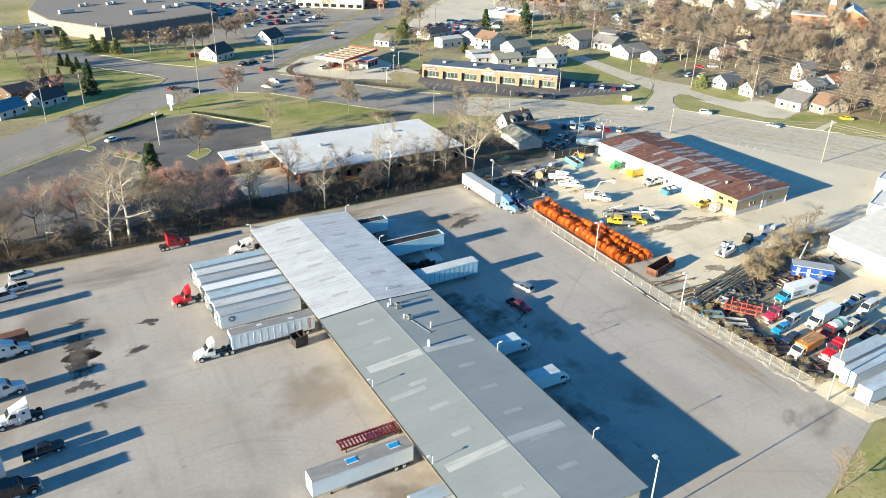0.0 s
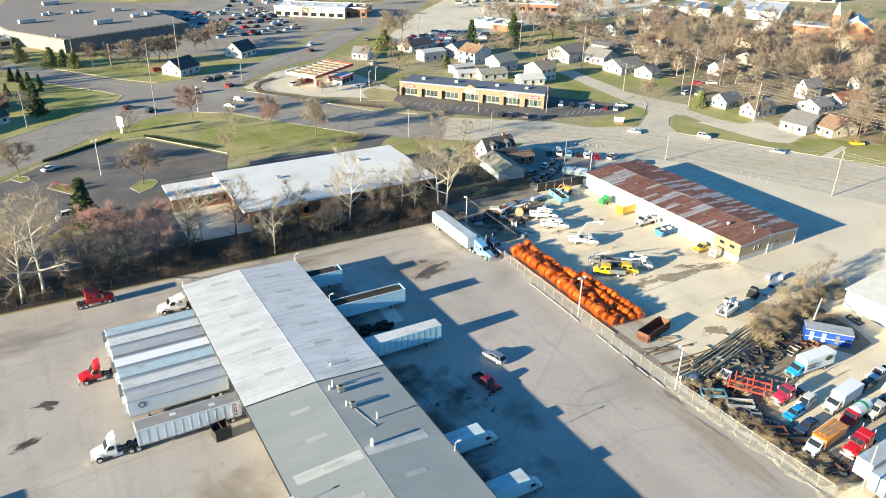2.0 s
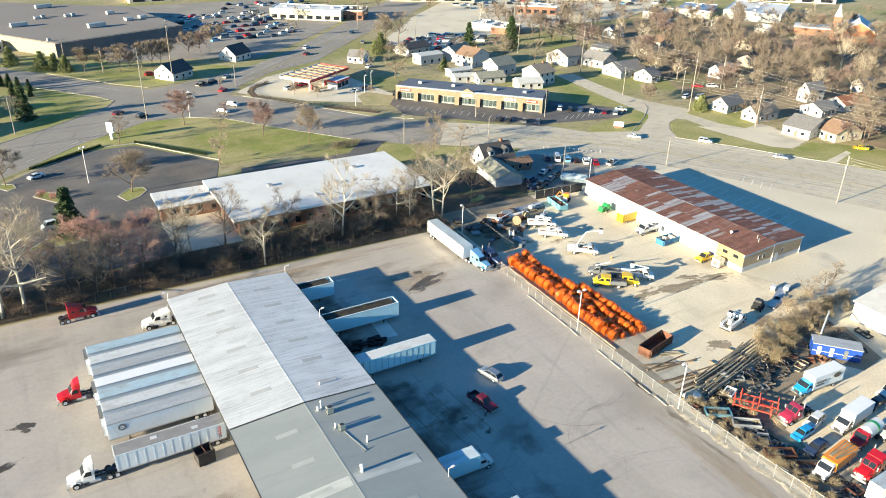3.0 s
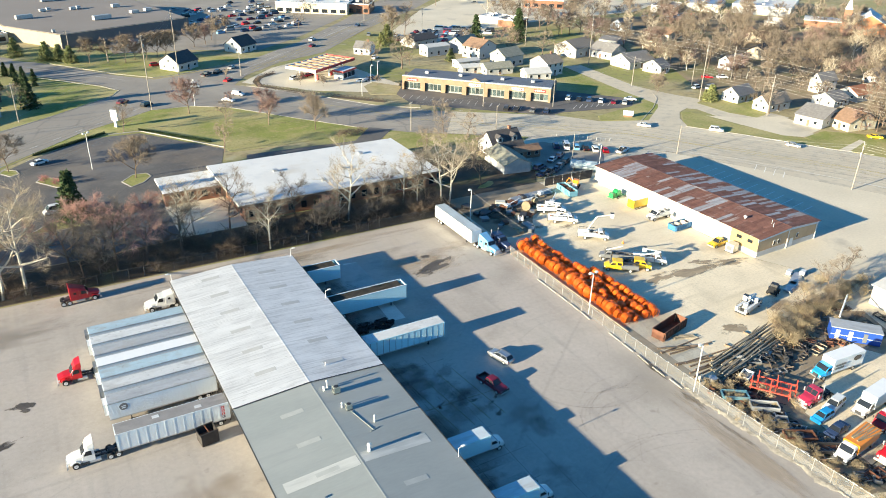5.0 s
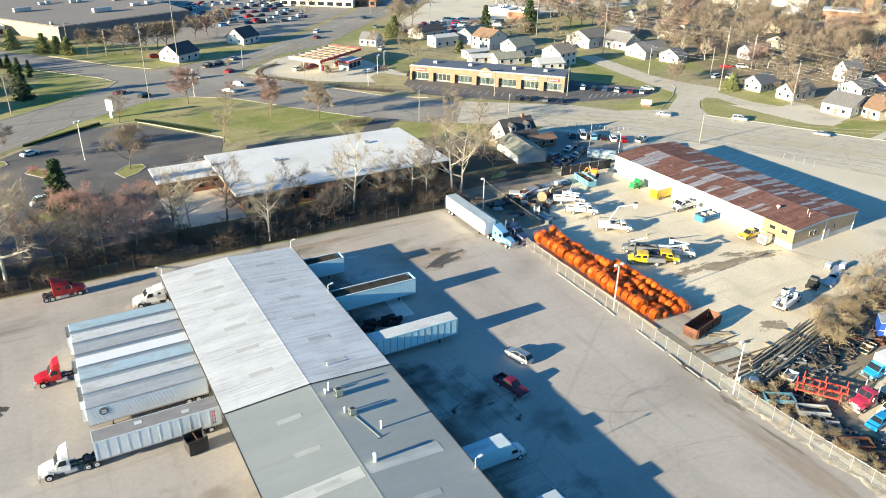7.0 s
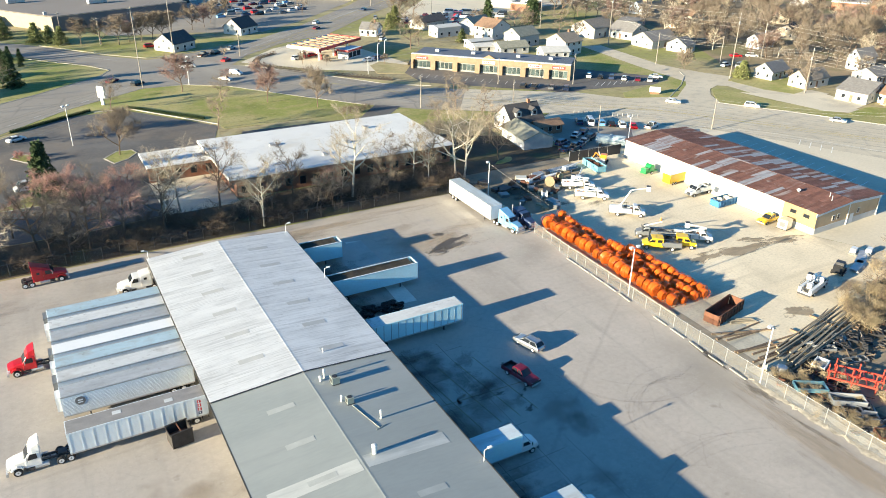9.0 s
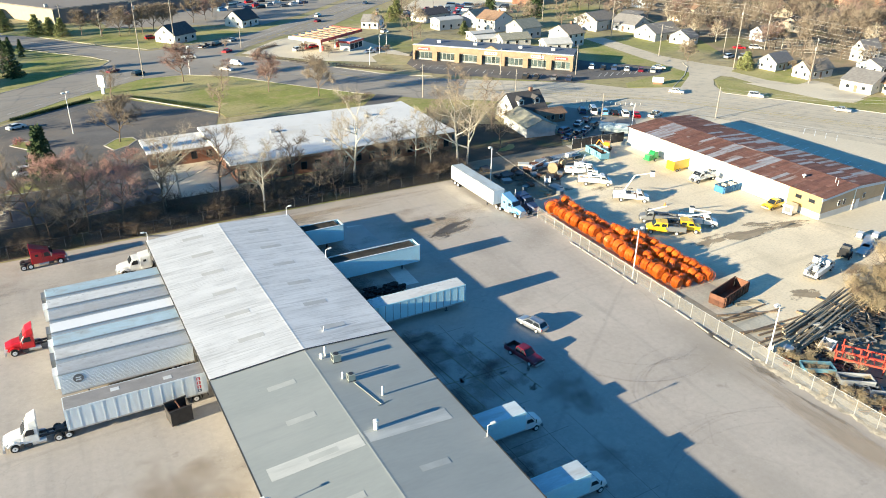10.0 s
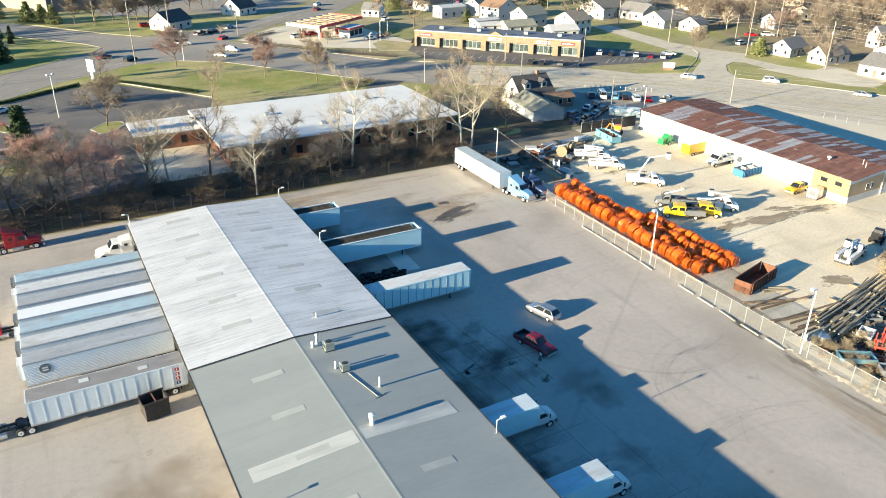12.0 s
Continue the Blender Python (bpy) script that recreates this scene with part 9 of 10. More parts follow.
part("foot", boxes((-0.25, -0.25, 0, 0.25, 0.25, 0.04)), ORANGE_PAINT, cone)

# ---- pole stacks ----
POLE_GREY = mat("weathered_grey_pole", (0.27, 0.235, 0.18), 0.9, var=0.3, scale=0.8)
POLE_BROWN = mat("brown_treated_pole", (0.22, 0.155, 0.105), 0.9, var=0.3, scale=0.8)
pole_src = {}
rp = random.Random(21)


def lay_pole(x, y, z, rot, L, material, tilt=0.0):
    key = (material.name, L)
    m = pose(x, y, z, 0, tilt, rot)
    if key not in pole_src:
        bm = bmesh.new()
        cyl(bm, (-L / 2, 0, 0), (L / 2, 0, 0), 0.15, 0.10, 8)
        pole_src[key] = single("timber_pole", bm, material, "long weathered utility pole lying in a stack" if material is POLE_GREY else "long brown treated pole lying on the ground", "timber pole", "stacked timber poles", m)
    else:
        copy_thing(pole_src[key], m)


for i in range(18):
    lay_pole(125.2 + rp.uniform(-1.8, 1.8), 89.6 + (0.5 * i if i < 11 else 0.62 * (i - 11) + 0.3), 0.45 if i < 11 else 0.75, 11.5 + rp.gauss(0, 1.6), 20, POLE_GREY)
for i in range(8):
    lay_pole(117.5 + rp.uniform(-1.5, 1.5), 91.2 + 0.45 * i, 0.2 + 0.05 * (i % 2), -4 + rp.gauss(0, 4), 12, POLE_BROWN)
for i in range(4):
    lay_pole(116.0 + rp.uniform(-1, 1), 97.5 + 0.5 * i, 0.2, -8 + rp.gauss(0, 5), 10, POLE_BROWN)
for i in range(3):
    lay_pole(118.5, 100.4 + 0.5 * i, 0.2, -20 + rp.gauss(0, 6), 4.5, POLE_GREY)
for x in (118.0, 124.0, 130.5):
    b = thing("pole_bolster", "timber bolsters under stacked poles", "bolster", "pole stack bolsters", pose(x, 92.6 + (x - 124.5) * 0.21, 0, 0, 0, 102))
    part("beam", boxes((-3.0, -0.15, 0.0, 3.0, 0.15, 0.28)), POLE_BROWN, b)
t = thing("steel_drum", "pale steel drum beside the pole stack", "drum", m=pose(112.2, 88.2, 0))
part("drum", lathe([(0, 0.7), (1.2, 0.7), (1.25, 0.5)], "z", 14), GALV, t)
part("drum_band", lathe([(0.55, 0.73), (0.65, 0.73)], "z", 14), DARK_STEEL, t)
cable_drum("pale hose reel near the fence", pose(110.6, 89.8, 0, 0, 0, 30), 0.7, 0.6, CREAM_PAINT)

# ---- salvage yard ----
box_truck("white box truck with a bright blue cab and lettering bars", pose(134.2, 80.6, 0, 0, 0, 177), AZURE_PAINT, L=7.8)
for i, (x, w, z) in enumerate(((133.2, 2.6, 2.5), (133.0, 2.2, 1.9))):
    single("lettering_bar", boxes((-w / 2, -0.03, -0.2, w / 2, 0.0, 0.2)), GREY_PAINT, "grey lettering bar on a white truck box", "lettering", "truck lettering bars", pose(x, 79.3, z, 0, 0, -3))
single("emblem", lathe([(-0.03, 0.75), (0.0, 0.75)], "y", 16), BLACK_PAINT, "dark oval emblem on a white truck box", "emblem", m=pose(137.4, 79.12, 2.75, 0, 0, -3) @ Matrix.Diagonal((1.3, 1, 0.7, 1)))
t = thing("site_cabin", "blue steel site cabin with a white roof", "cabin", m=pose(146.6, 85.6, 0, 0, 0, -48))
part("body", bevelled(boxes((-4.3, -1.6, 0.2, 4.3, 1.6, 2.7)), 0.06), paint("cobalt_cabin", (0.015, 0.065, 0.33), 0.5), t)
part("roof", boxes((-4.4, -1.7, 2.701, 4.4, 1.7, 2.85)), ROOF_DULL, t)
for x in (-3.1, -0.9, 1.6):
    part("side_panel", boxes((x - 0.35, -1.65, 0.5, x + 0.35, -1.602, 2.3)), WHITE_PAINT if x < 0 else GREY_PAINT, t)
part("side_band", boxes((-4.25, -1.63, 1.2, 4.25, -1.602, 1.34)), WHITE_PAINT, t)
part("end_panel", boxes((4.28, -1.55, 0.4, 4.34, 1.55, 2.6)), WHITE_PAINT, t)
part("skid", boxes((-4.1, -1.3, 0, 4.1, -1.1, 0.2), (-4.1, 1.1, 0, 4.1, 1.3, 0.2)), DARK_STEEL, t)
tractor("dark pink-red conventional tractor in the salvage yard", pose(123.4, 76.9, 0, 0, 0, 182), paint("faded_crimson", (0.42, 0.03, 0.07)), sleeper=False, fairing=False)
tractor("bright red sleeper tractor in the salvage yard", pose(122.4, 62.6, 0, 0, 0, 186), RED_PAINT, fairing=False)
car("hatch", AZURE_PAINT, "bright blue small jeep among scrap", pose(120.6, 73.2, 0, 0, 0, 185))
car("suv", WHITE_PAINT, "white estate car in the salvage yard", pose(124.9, 74.2, 0, 0, 0, 190))
box_truck("white box truck in the salvage yard", pose(130.4, 71.3, 0, 0, 0, 186), WHITE_PAINT, L=6.4, W=2.4, H=3.3)
box_truck("orange-bodied truck with a white cab by the fence", pose(118.2, 66.0, 0, 0, 0, 187), WHITE_PAINT, L=6.6, H=2.6, box_skin=ORANGE_PAINT, box_roof=ORANGE_PAINT)
for i in range(6):
    single("roof_plank", bevelled(boxes((-2.6, -0.09, 0, 2.6, 0.09, 0.1)), 0.02), STRAW, "loose brown plank on an orange truck body", "plank", "planks on the orange truck", pose(119.8, 65.2 + 0.34 * i, 2.63, 0, 0, 7 + rp.gauss(0, 4)))
t = thing("tank_truck", "white and green tank truck in the salvage yard", "truck", m=pose(128.6, 67.5, 0, 0, 0, 186))
medium_cab(t, 3.6, RED_PAINT)
part("tank", lathe([(-3.6, 0.7), (-3.4, 1.1), (0.6, 1.1), (0.8, 0.7)], "x", 16), WHITE_PAINT, t).location = (0, 0, 1.95)
part("tank_band", lathe([(-2.0, 1.13), (-1.4, 1.13)], "x", 16), GREEN_PAINT, t).location = (0, 0, 1.95)
part("chassis", boxes((-3.7, -0.5, 0.6, 3.2, 0.5, 0.85)), DARK_STEEL, t)
for s in (-1, 1):
    wheel(t, 2.6, s * 0.95, 0.45, 0.28)
    wheel(t, -2.2, s * 0.9, 0.45, 0.5)
bucket_truck("cream army-style truck in the salvage yard", pose(134.3, 66.9, 0, 0, 0, 186), CREAM_PAINT, None, GREY_PAINT, crew=True)
pickup(WHITE_PAINT, "white pickup in the salvage yard", pose(144.4, 73.1, 0, 0, 0, 182))
car("van", WHITE_PAINT, "white van in the salvage yard", pose(143.8, 69.8, 0, 0, 0, 188), "van")
car("sedan", BLACK_PAINT, "black saloon car among the wrecks", pose(134.5, 63.4, 0, 0, 0, 190))
car("suv", DKBLUE_PAINT, "dark estate car in the salvage yard", pose(139.0, 64.0, 0, 0, 0, 188))
car("sedan", BLACK_PAINT, "black saloon car beside the box truck", pose(138.8, 72.2, 0, 0, 0, 185))
car("sedan", DKBLUE_PAINT, "dark blue saloon car near the fence", pose(119.6, 70.0, 0, 0, 0, 187))
car("sedan", GREY_PAINT, "grey saloon car behind the red tractor", pose(131.0, 60.2, 0, 0, 0, 188))
car("suv", SILVER_PAINT, "silver estate car behind the trailers", pose(141.0, 60.2, 0, 0, 0, 188))
dry_van("white semi-trailer in the salvage yard", pose(122.4, 55.0, 0, 0, 0, 181), skin=TRAILER_WHITE)
dry_van("blue-grey roofed semi-trailer in the salvage yard", pose(123.0, 58.3, 0, 0, 0, 182), L=14.6)
dry_van("long grey semi-trailer at the salvage yard corner", pose(120.3, 50.6, 0, 0, 0, 181), L=16.15, roof=TRAILER_ROOF)
# red steel frames and wreckage by the fence
FRAME_RED = paint("faded_red_frame", (0.50, 0.055, 0.03), 0.6)
for k, (x, y, r) in enumerate(((118.4, 81.6, -55), (120.6, 82.0, -55))):
    t = thing("salvage_rack", "red steel body frame lying in the salvage yard", "frame", "red steel frames", pose(x, y, 0, 0, 0, r))
    for s in (-1, 1):
        part("rail", boxes((-3.2, s * 0.9 - 0.07, 0.95, 3.2, s * 0.9 + 0.07, 1.2)), FRAME_RED, t)
        for x in (-3.0, 0.0, 3.0):
            part("upright", boxes((x - 0.07, s * 0.9 - 0.06, 0.0, x + 0.07, s * 0.9 + 0.06, 2.2)), FRAME_RED, t)
    for i in range(6):
        x = -3.0 + i * 1.2
        part("cross_bar", boxes((x - 0.06, -0.83, 1.06, x + 0.06, 0.83, 1.16)), FRAME_RED, t)
def truck_bed(label, m, L, W, H, shell, floor):
    """An open vehicle body: floor, sides, ends and bearers."""
    t = thing("truck_bed", label, "truck bed", "scrapped truck beds", m)
    part("floor", boxes((-L / 2, -W / 2, 0.35, L / 2, W / 2, 0.42)), floor, t)
    for s in (-1, 1):
        part("side", bevelled(boxes((-L / 2, s * W / 2 - 0.06, 0.3, L / 2, s * W / 2 + 0.06, 0.42 + H)), 0.03), shell, t)
        part("end", bevelled(boxes((s * L / 2 - 0.06, -W / 2 + 0.07, 0.3, s * L / 2 + 0.06, W / 2 - 0.07, 0.42 + H * 0.9)), 0.03), shell, t)
        part("bearer", boxes((-L / 2 + 0.2, s * 0.5 - 0.08, 0.0, L / 2 - 0.2, s * 0.5 + 0.08, 0.35)), DARK_STEEL, t)


for lab, x, y, r, L, W, H, shell, floor in (("teal-sided truck bed with a black floor", 112.4, 83.6, -32, 4.2, 1.9, 0.5, TEAL_BIN, BLACK_PAINT), ("pale steel truck bed full of scrap", 114.2, 79.2, -35, 4.4, 1.8, 0.7, SILVER_PAINT, DARK_STEEL),
                                            ("brown truck bed beside the fence", 113.2, 71.8, -30, 4.6, 1.9, 0.5, RUSTY, DARK_STEEL), ("green and brown truck bed by the fence", 114.6, 67.8, -30, 4.6, 1.9, 0.5, DARK_STEEL, RUSTY),
                                            ("white truck cap lying upside down", 118.6, 86.6, 20, 2.6, 1.7, 0.5, TRIM_WHITE, GREY_PAINT)):
    truck_bed(lab, pose(x, y, 0.02, 0, 0, r), L, W, H, shell, floor)
SCRAP_COLOURS = [RUSTY, SIDING_GREY, DARK_STEEL, DARK_STEEL, BLACK_PAINT, POLE_BROWN, DARK_STEEL, GREY_PAINT, POLE_BROWN, POLE_GREY, DARK_STEEL, RUSTY]
for i in range(130):
    if i < 70:
        x, y = rp.uniform(110.8, 117.5), rp.uniform(61, 88)
    elif i < 110:
        x, y = rp.uniform(120, 146), rp.uniform(84.5, 91.5)
    else:
        x, y = rp.uniform(146, 160), rp.uniform(80, 97)
    if (112.5 < x < 124 and 64 < y < 68) or (x > 116.5 and 70 < y < 84):
        continue
    c = rp.choice(SCRAP_COLOURS)
    L, w, h = rp.uniform(0.5, 2.2), rp.uniform(0.25, 0.9), rp.uniform(0.2, 0.8)
    t = thing("scrap_frame", "rusty vehicle scrap piled in the salvage yard", "scrap", "salvage yard scrap", pose(x, y, 0.01, 0, rp.uniform(-6, 6), rp.uniform(0, 180)))
    bm = bmesh.new()
    for s in (-1, 1):
        box(bm, -L, s * w - 0.07, 0.05, L, s * w + 0.07, 0.05 + h * 0.5)
    for k in range(4):
        a = -L + 2 * L * k / 3
        box(bm, a - 0.06, -w, 0.05, a + 0.06, w, 0.05 + h * rp.uniform(0.3, 1.0))
    part("frame", bm, c, t)
    for k in range(2):
        bm = bmesh.new()
        p = Vector((rp.uniform(-L, L), rp.uniform(-w, w), h * 0.5))
        cyl(bm, p, p + Vector((rp.gauss(0, 1), rp.gauss(0, 1), rp.uniform(-0.1, 0.5))), 0.06, n=5)
        part("bent_bar", bm, rp.choice(SCRAP_COLOURS), t)
for i in range(16):
    copy_thing(TYRE_SRC, pose(rp.uniform(111, 118), rp.uniform(60, 90), 0.15, 90, 0, rp.uniform(0, 180)))
t = thing("white_mast", "long pale steel mast resting on a frame", "mast", m=pose(150.5, 90.3, 0))
part("mast", tube(((-4.5, -1.5, 3.3), (4.0, 2.8, 3.6), 0.16)), TRIM_WHITE, t)
part("trestle", boxes((-4.3, -1.6, 0, -4.0, -1.3, 3.2), (3.4, 2.5, 0, 3.7, 2.8, 3.4)), DARK_STEEL, t)

# white-roofed sheds at the salvage yard's edge
gable_house("storage_shed", "large white storage shed with a bright white roof", 182, 76, 90, 33, 40, 4.2, 2.6, SIDING_WHITE, SHINGLE_PALE, windows=0, category="shed", door=False)
flat_building("office", "white flat-roofed office by the side lot", 222, 108, 20, 22, 14, 4.0, SIDING_WHITE, MEMBRANE, "office", 6)
flat_building("office", "small white annexe by the side lot", 200, 100, 20, 14, 9, 2.8, SIDING_WHITE, MEMBRANE, "office", 4)
for x, y in ((158, 108.5), (160.5, 107.0)):
    t = thing("skid_unit", "small pale equipment skid on the gravel", "equipment", "pale equipment skids", pose(x, y, 0, 0, 0, 20))
    part("frame", boxes((-1.2, -0.7, 0, 1.2, 0.7, 0.25)), GREY_PAINT, t)
    part("housing", bevelled(boxes((-0.9, -0.5, 0.25, 0.7, 0.5, 1.0)), 0.06), WHITE_PAINT, t)
t = thing("skid_loader", "dark small loader beside the bucket truck", "loader", m=pose(147.5, 104.3, 0, 0, 0, 20))
part("body", bevelled(boxes((-1.3, -0.8, 0.5, 1.0, 0.8, 1.9)), 0.12), BLACK_PAINT, t)
part("cage", bevelled(boxes((-0.6, -0.7, 1.9, 0.6, 0.7, 2.4)), 0.08), DARK_STEEL, t)
part("bucket", boxes((1.2, -0.9, 0.15, 1.9, 0.9, 0.7)), RUSTY, t)
for s in (-1, 1):
    wheel(t, 0.6, s * 0.95, 0.42, 0.28)
    wheel(t, -0.7, s * 0.95, 0.42, 0.28)
for x, y, r, w in ((153, 104, 18, 2.6), (157, 106, 25, 3.2)):
    t = thing("stacked_sheets", "stack of pale roofing sheets in the weeds", "sheets", "stacked sheets", pose(x, y, 0, 0, 0, r))
    for i in range(4):
        part("sheet", boxes((-w, -0.8 + 0.1 * i, 0.1 + 0.1 * i, w, 0.8 + 0.05 * i, 0.16 + 0.1 * i)), GALV, t)
    part("bearer", boxes((-w * 0.7, -0.8, 0, -w * 0.6, 0.8, 0.1), (w * 0.6, -0.8, 0, w * 0.7, 0.8, 0.1)), POLE_BROWN, t)

# ---- west row of parked trucks ----
car("suv", WHITE_PAINT, "white estate car at the yard's west edge", pose(-10.4, 166.0, 0, 0, 0, 10))
pickup(WHITE_PAINT, "white pickup at the yard's west edge", pose(-12.3, 160.6, 0, 0, 0, 188))
car("van", WHITE_PAINT, "white van at the yard's west edge", pose(-14.6, 157.3, 0, 0, 0, 8), "van")
dry_van("white semi-trailer in the west row", pose(-25.5, 150.3, 0, 0, 0, 5), group="west row of trucks")
t = thing("flatbed_trailer", "rust-brown flatbed load in the west row", "trailer", m=pose(-16.5, 138.6, 0, 0, 0, 5))
part("deck", boxes((-6, -1.25, 1.0, 6, 1.25, 1.2)), RUSTY, t)
part("load", bevelled(boxes((-5.5, -1.1, 1.2, 5.6, 1.1, 2.1)), 0.1), mat("brown_load", (0.17, 0.07, 0.045), 0.8, var=0.3), t)
for x in (-4.5, -3.2):
    for s in (-1, 1):
        wheel(t, x, s * 0.95, 0.5, 0.5)
tractor("white sleeper tractor in the west row", pose(-13.9, 134.6, 0, 0, 0, 6), WHITE_PAINT)
tractor("white sleeper tractor beside the muddy patch", pose(-15.6, 122.2, 0, 0, 0, 6), WHITE_PAINT)
tractor("white sleeper tractor backed into the west row", pose(-13.8, 113.4, 0, 0, 0, 186), WHITE_PAINT)
pickup(BLACK_PAINT, "black pickup in the west row", pose(-10.8, 103.6, 0, 0, 0, 6))
dry_van("white semi-trailer beside the black pickup", pose(-23.3, 100.2, 0, 0, 0, 6), group="west row of trucks", L=14.6)
tractor("black sleeper tractor in the west row", pose(-15.2, 95.9, 0, 0, 0, 6), BLACK_PAINT, fairing=False)
for y in (134.6, 122.2, 106.0, 95.9, 80.0):
    dry_van("white semi-trailer in the west row", pose(-27.0 - (4.0 if y in (106.0,) else 0), y - 0.9, 0, 0, 0, 6), group="west row of trucks")
tractor("white sleeper tractor at the south end of the west row", pose(-15.0, 79.5, 0, 0, 0, 6), WHITE_PAINT)

# ---- puddles, potholes, oil stains and dark patches ----
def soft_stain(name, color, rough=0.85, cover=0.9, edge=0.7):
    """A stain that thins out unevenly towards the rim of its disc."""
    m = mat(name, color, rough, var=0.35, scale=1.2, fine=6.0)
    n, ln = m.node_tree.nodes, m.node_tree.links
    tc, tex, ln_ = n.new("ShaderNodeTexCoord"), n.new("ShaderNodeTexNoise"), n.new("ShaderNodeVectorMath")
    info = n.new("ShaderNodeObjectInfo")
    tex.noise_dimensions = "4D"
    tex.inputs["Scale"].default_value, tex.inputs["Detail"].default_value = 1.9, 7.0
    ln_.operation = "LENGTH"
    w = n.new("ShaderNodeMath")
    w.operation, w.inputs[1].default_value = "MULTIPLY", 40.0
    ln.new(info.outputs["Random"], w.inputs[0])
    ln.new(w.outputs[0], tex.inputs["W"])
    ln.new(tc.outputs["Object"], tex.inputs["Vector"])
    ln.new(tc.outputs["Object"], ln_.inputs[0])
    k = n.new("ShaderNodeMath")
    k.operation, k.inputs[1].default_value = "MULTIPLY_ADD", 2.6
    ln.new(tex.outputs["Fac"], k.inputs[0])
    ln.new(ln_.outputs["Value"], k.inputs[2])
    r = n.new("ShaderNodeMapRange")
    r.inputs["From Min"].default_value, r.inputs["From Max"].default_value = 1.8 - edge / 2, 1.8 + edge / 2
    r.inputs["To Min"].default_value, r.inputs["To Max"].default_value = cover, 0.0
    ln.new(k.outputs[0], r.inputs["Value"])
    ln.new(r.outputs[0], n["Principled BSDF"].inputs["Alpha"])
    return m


def blot(label, x, y, rx, ry, material, z, rot=0.0):
    bm = bmesh.new()
    bm.faces.new([bm.verts.new((1.5 * math.cos(2 * math.pi * i / 20), 1.5 * math.sin(2 * math.pi * i / 20), 0)) for i in range(20)])
    return single("stain", bm, material, label, "stain", m=pose(x, y, z, 0, 0, rot) @ Matrix.Diagonal((rx, ry, 1, 1)), kind="structure")


# soft dark patches on the apron between the docked vehicles
APRON_PATCH = soft_stain("oil_blackened_apron", (0.075, 0.065, 0.058), 0.9, 0.62, 1.1)
MUDDY = soft_stain("wet_brown_mud", (0.33, 0.265, 0.185), 0.8, 0.7, 0.3)
PUDDLE = soft_stain("shallow_muddy_puddle", (0.10, 0.085, 0.07), 0.4, 0.9, 0.25)
WET = soft_stain("wet_muddy_puddle", (0.075, 0.06, 0.045), 0.4, 0.95)
STAINED = soft_stain("greasy_dark_soil", (0.085, 0.065, 0.045), 0.9, 0.9)
MUD = soft_stain("drying_mud", (0.20, 0.165, 0.125), 0.8, 0.58)
OILED = soft_stain("old_oil_shadowed_concrete", (0.17, 0.14, 0.12), 0.8, 0.25)
# thin grey-brown film that darkens the yard's west part
WEST_FILM = soft_stain("grey_brown_mud_film", (0.25, 0.215, 0.18), 0.95, 0.33)
TAN = soft_stain("brown_dirt_film", (0.42, 0.325, 0.225), 0.95, 0.38)
OIL = soft_stain("oil_soaked_concrete", (0.20, 0.15, 0.10), 0.85, 0.24)
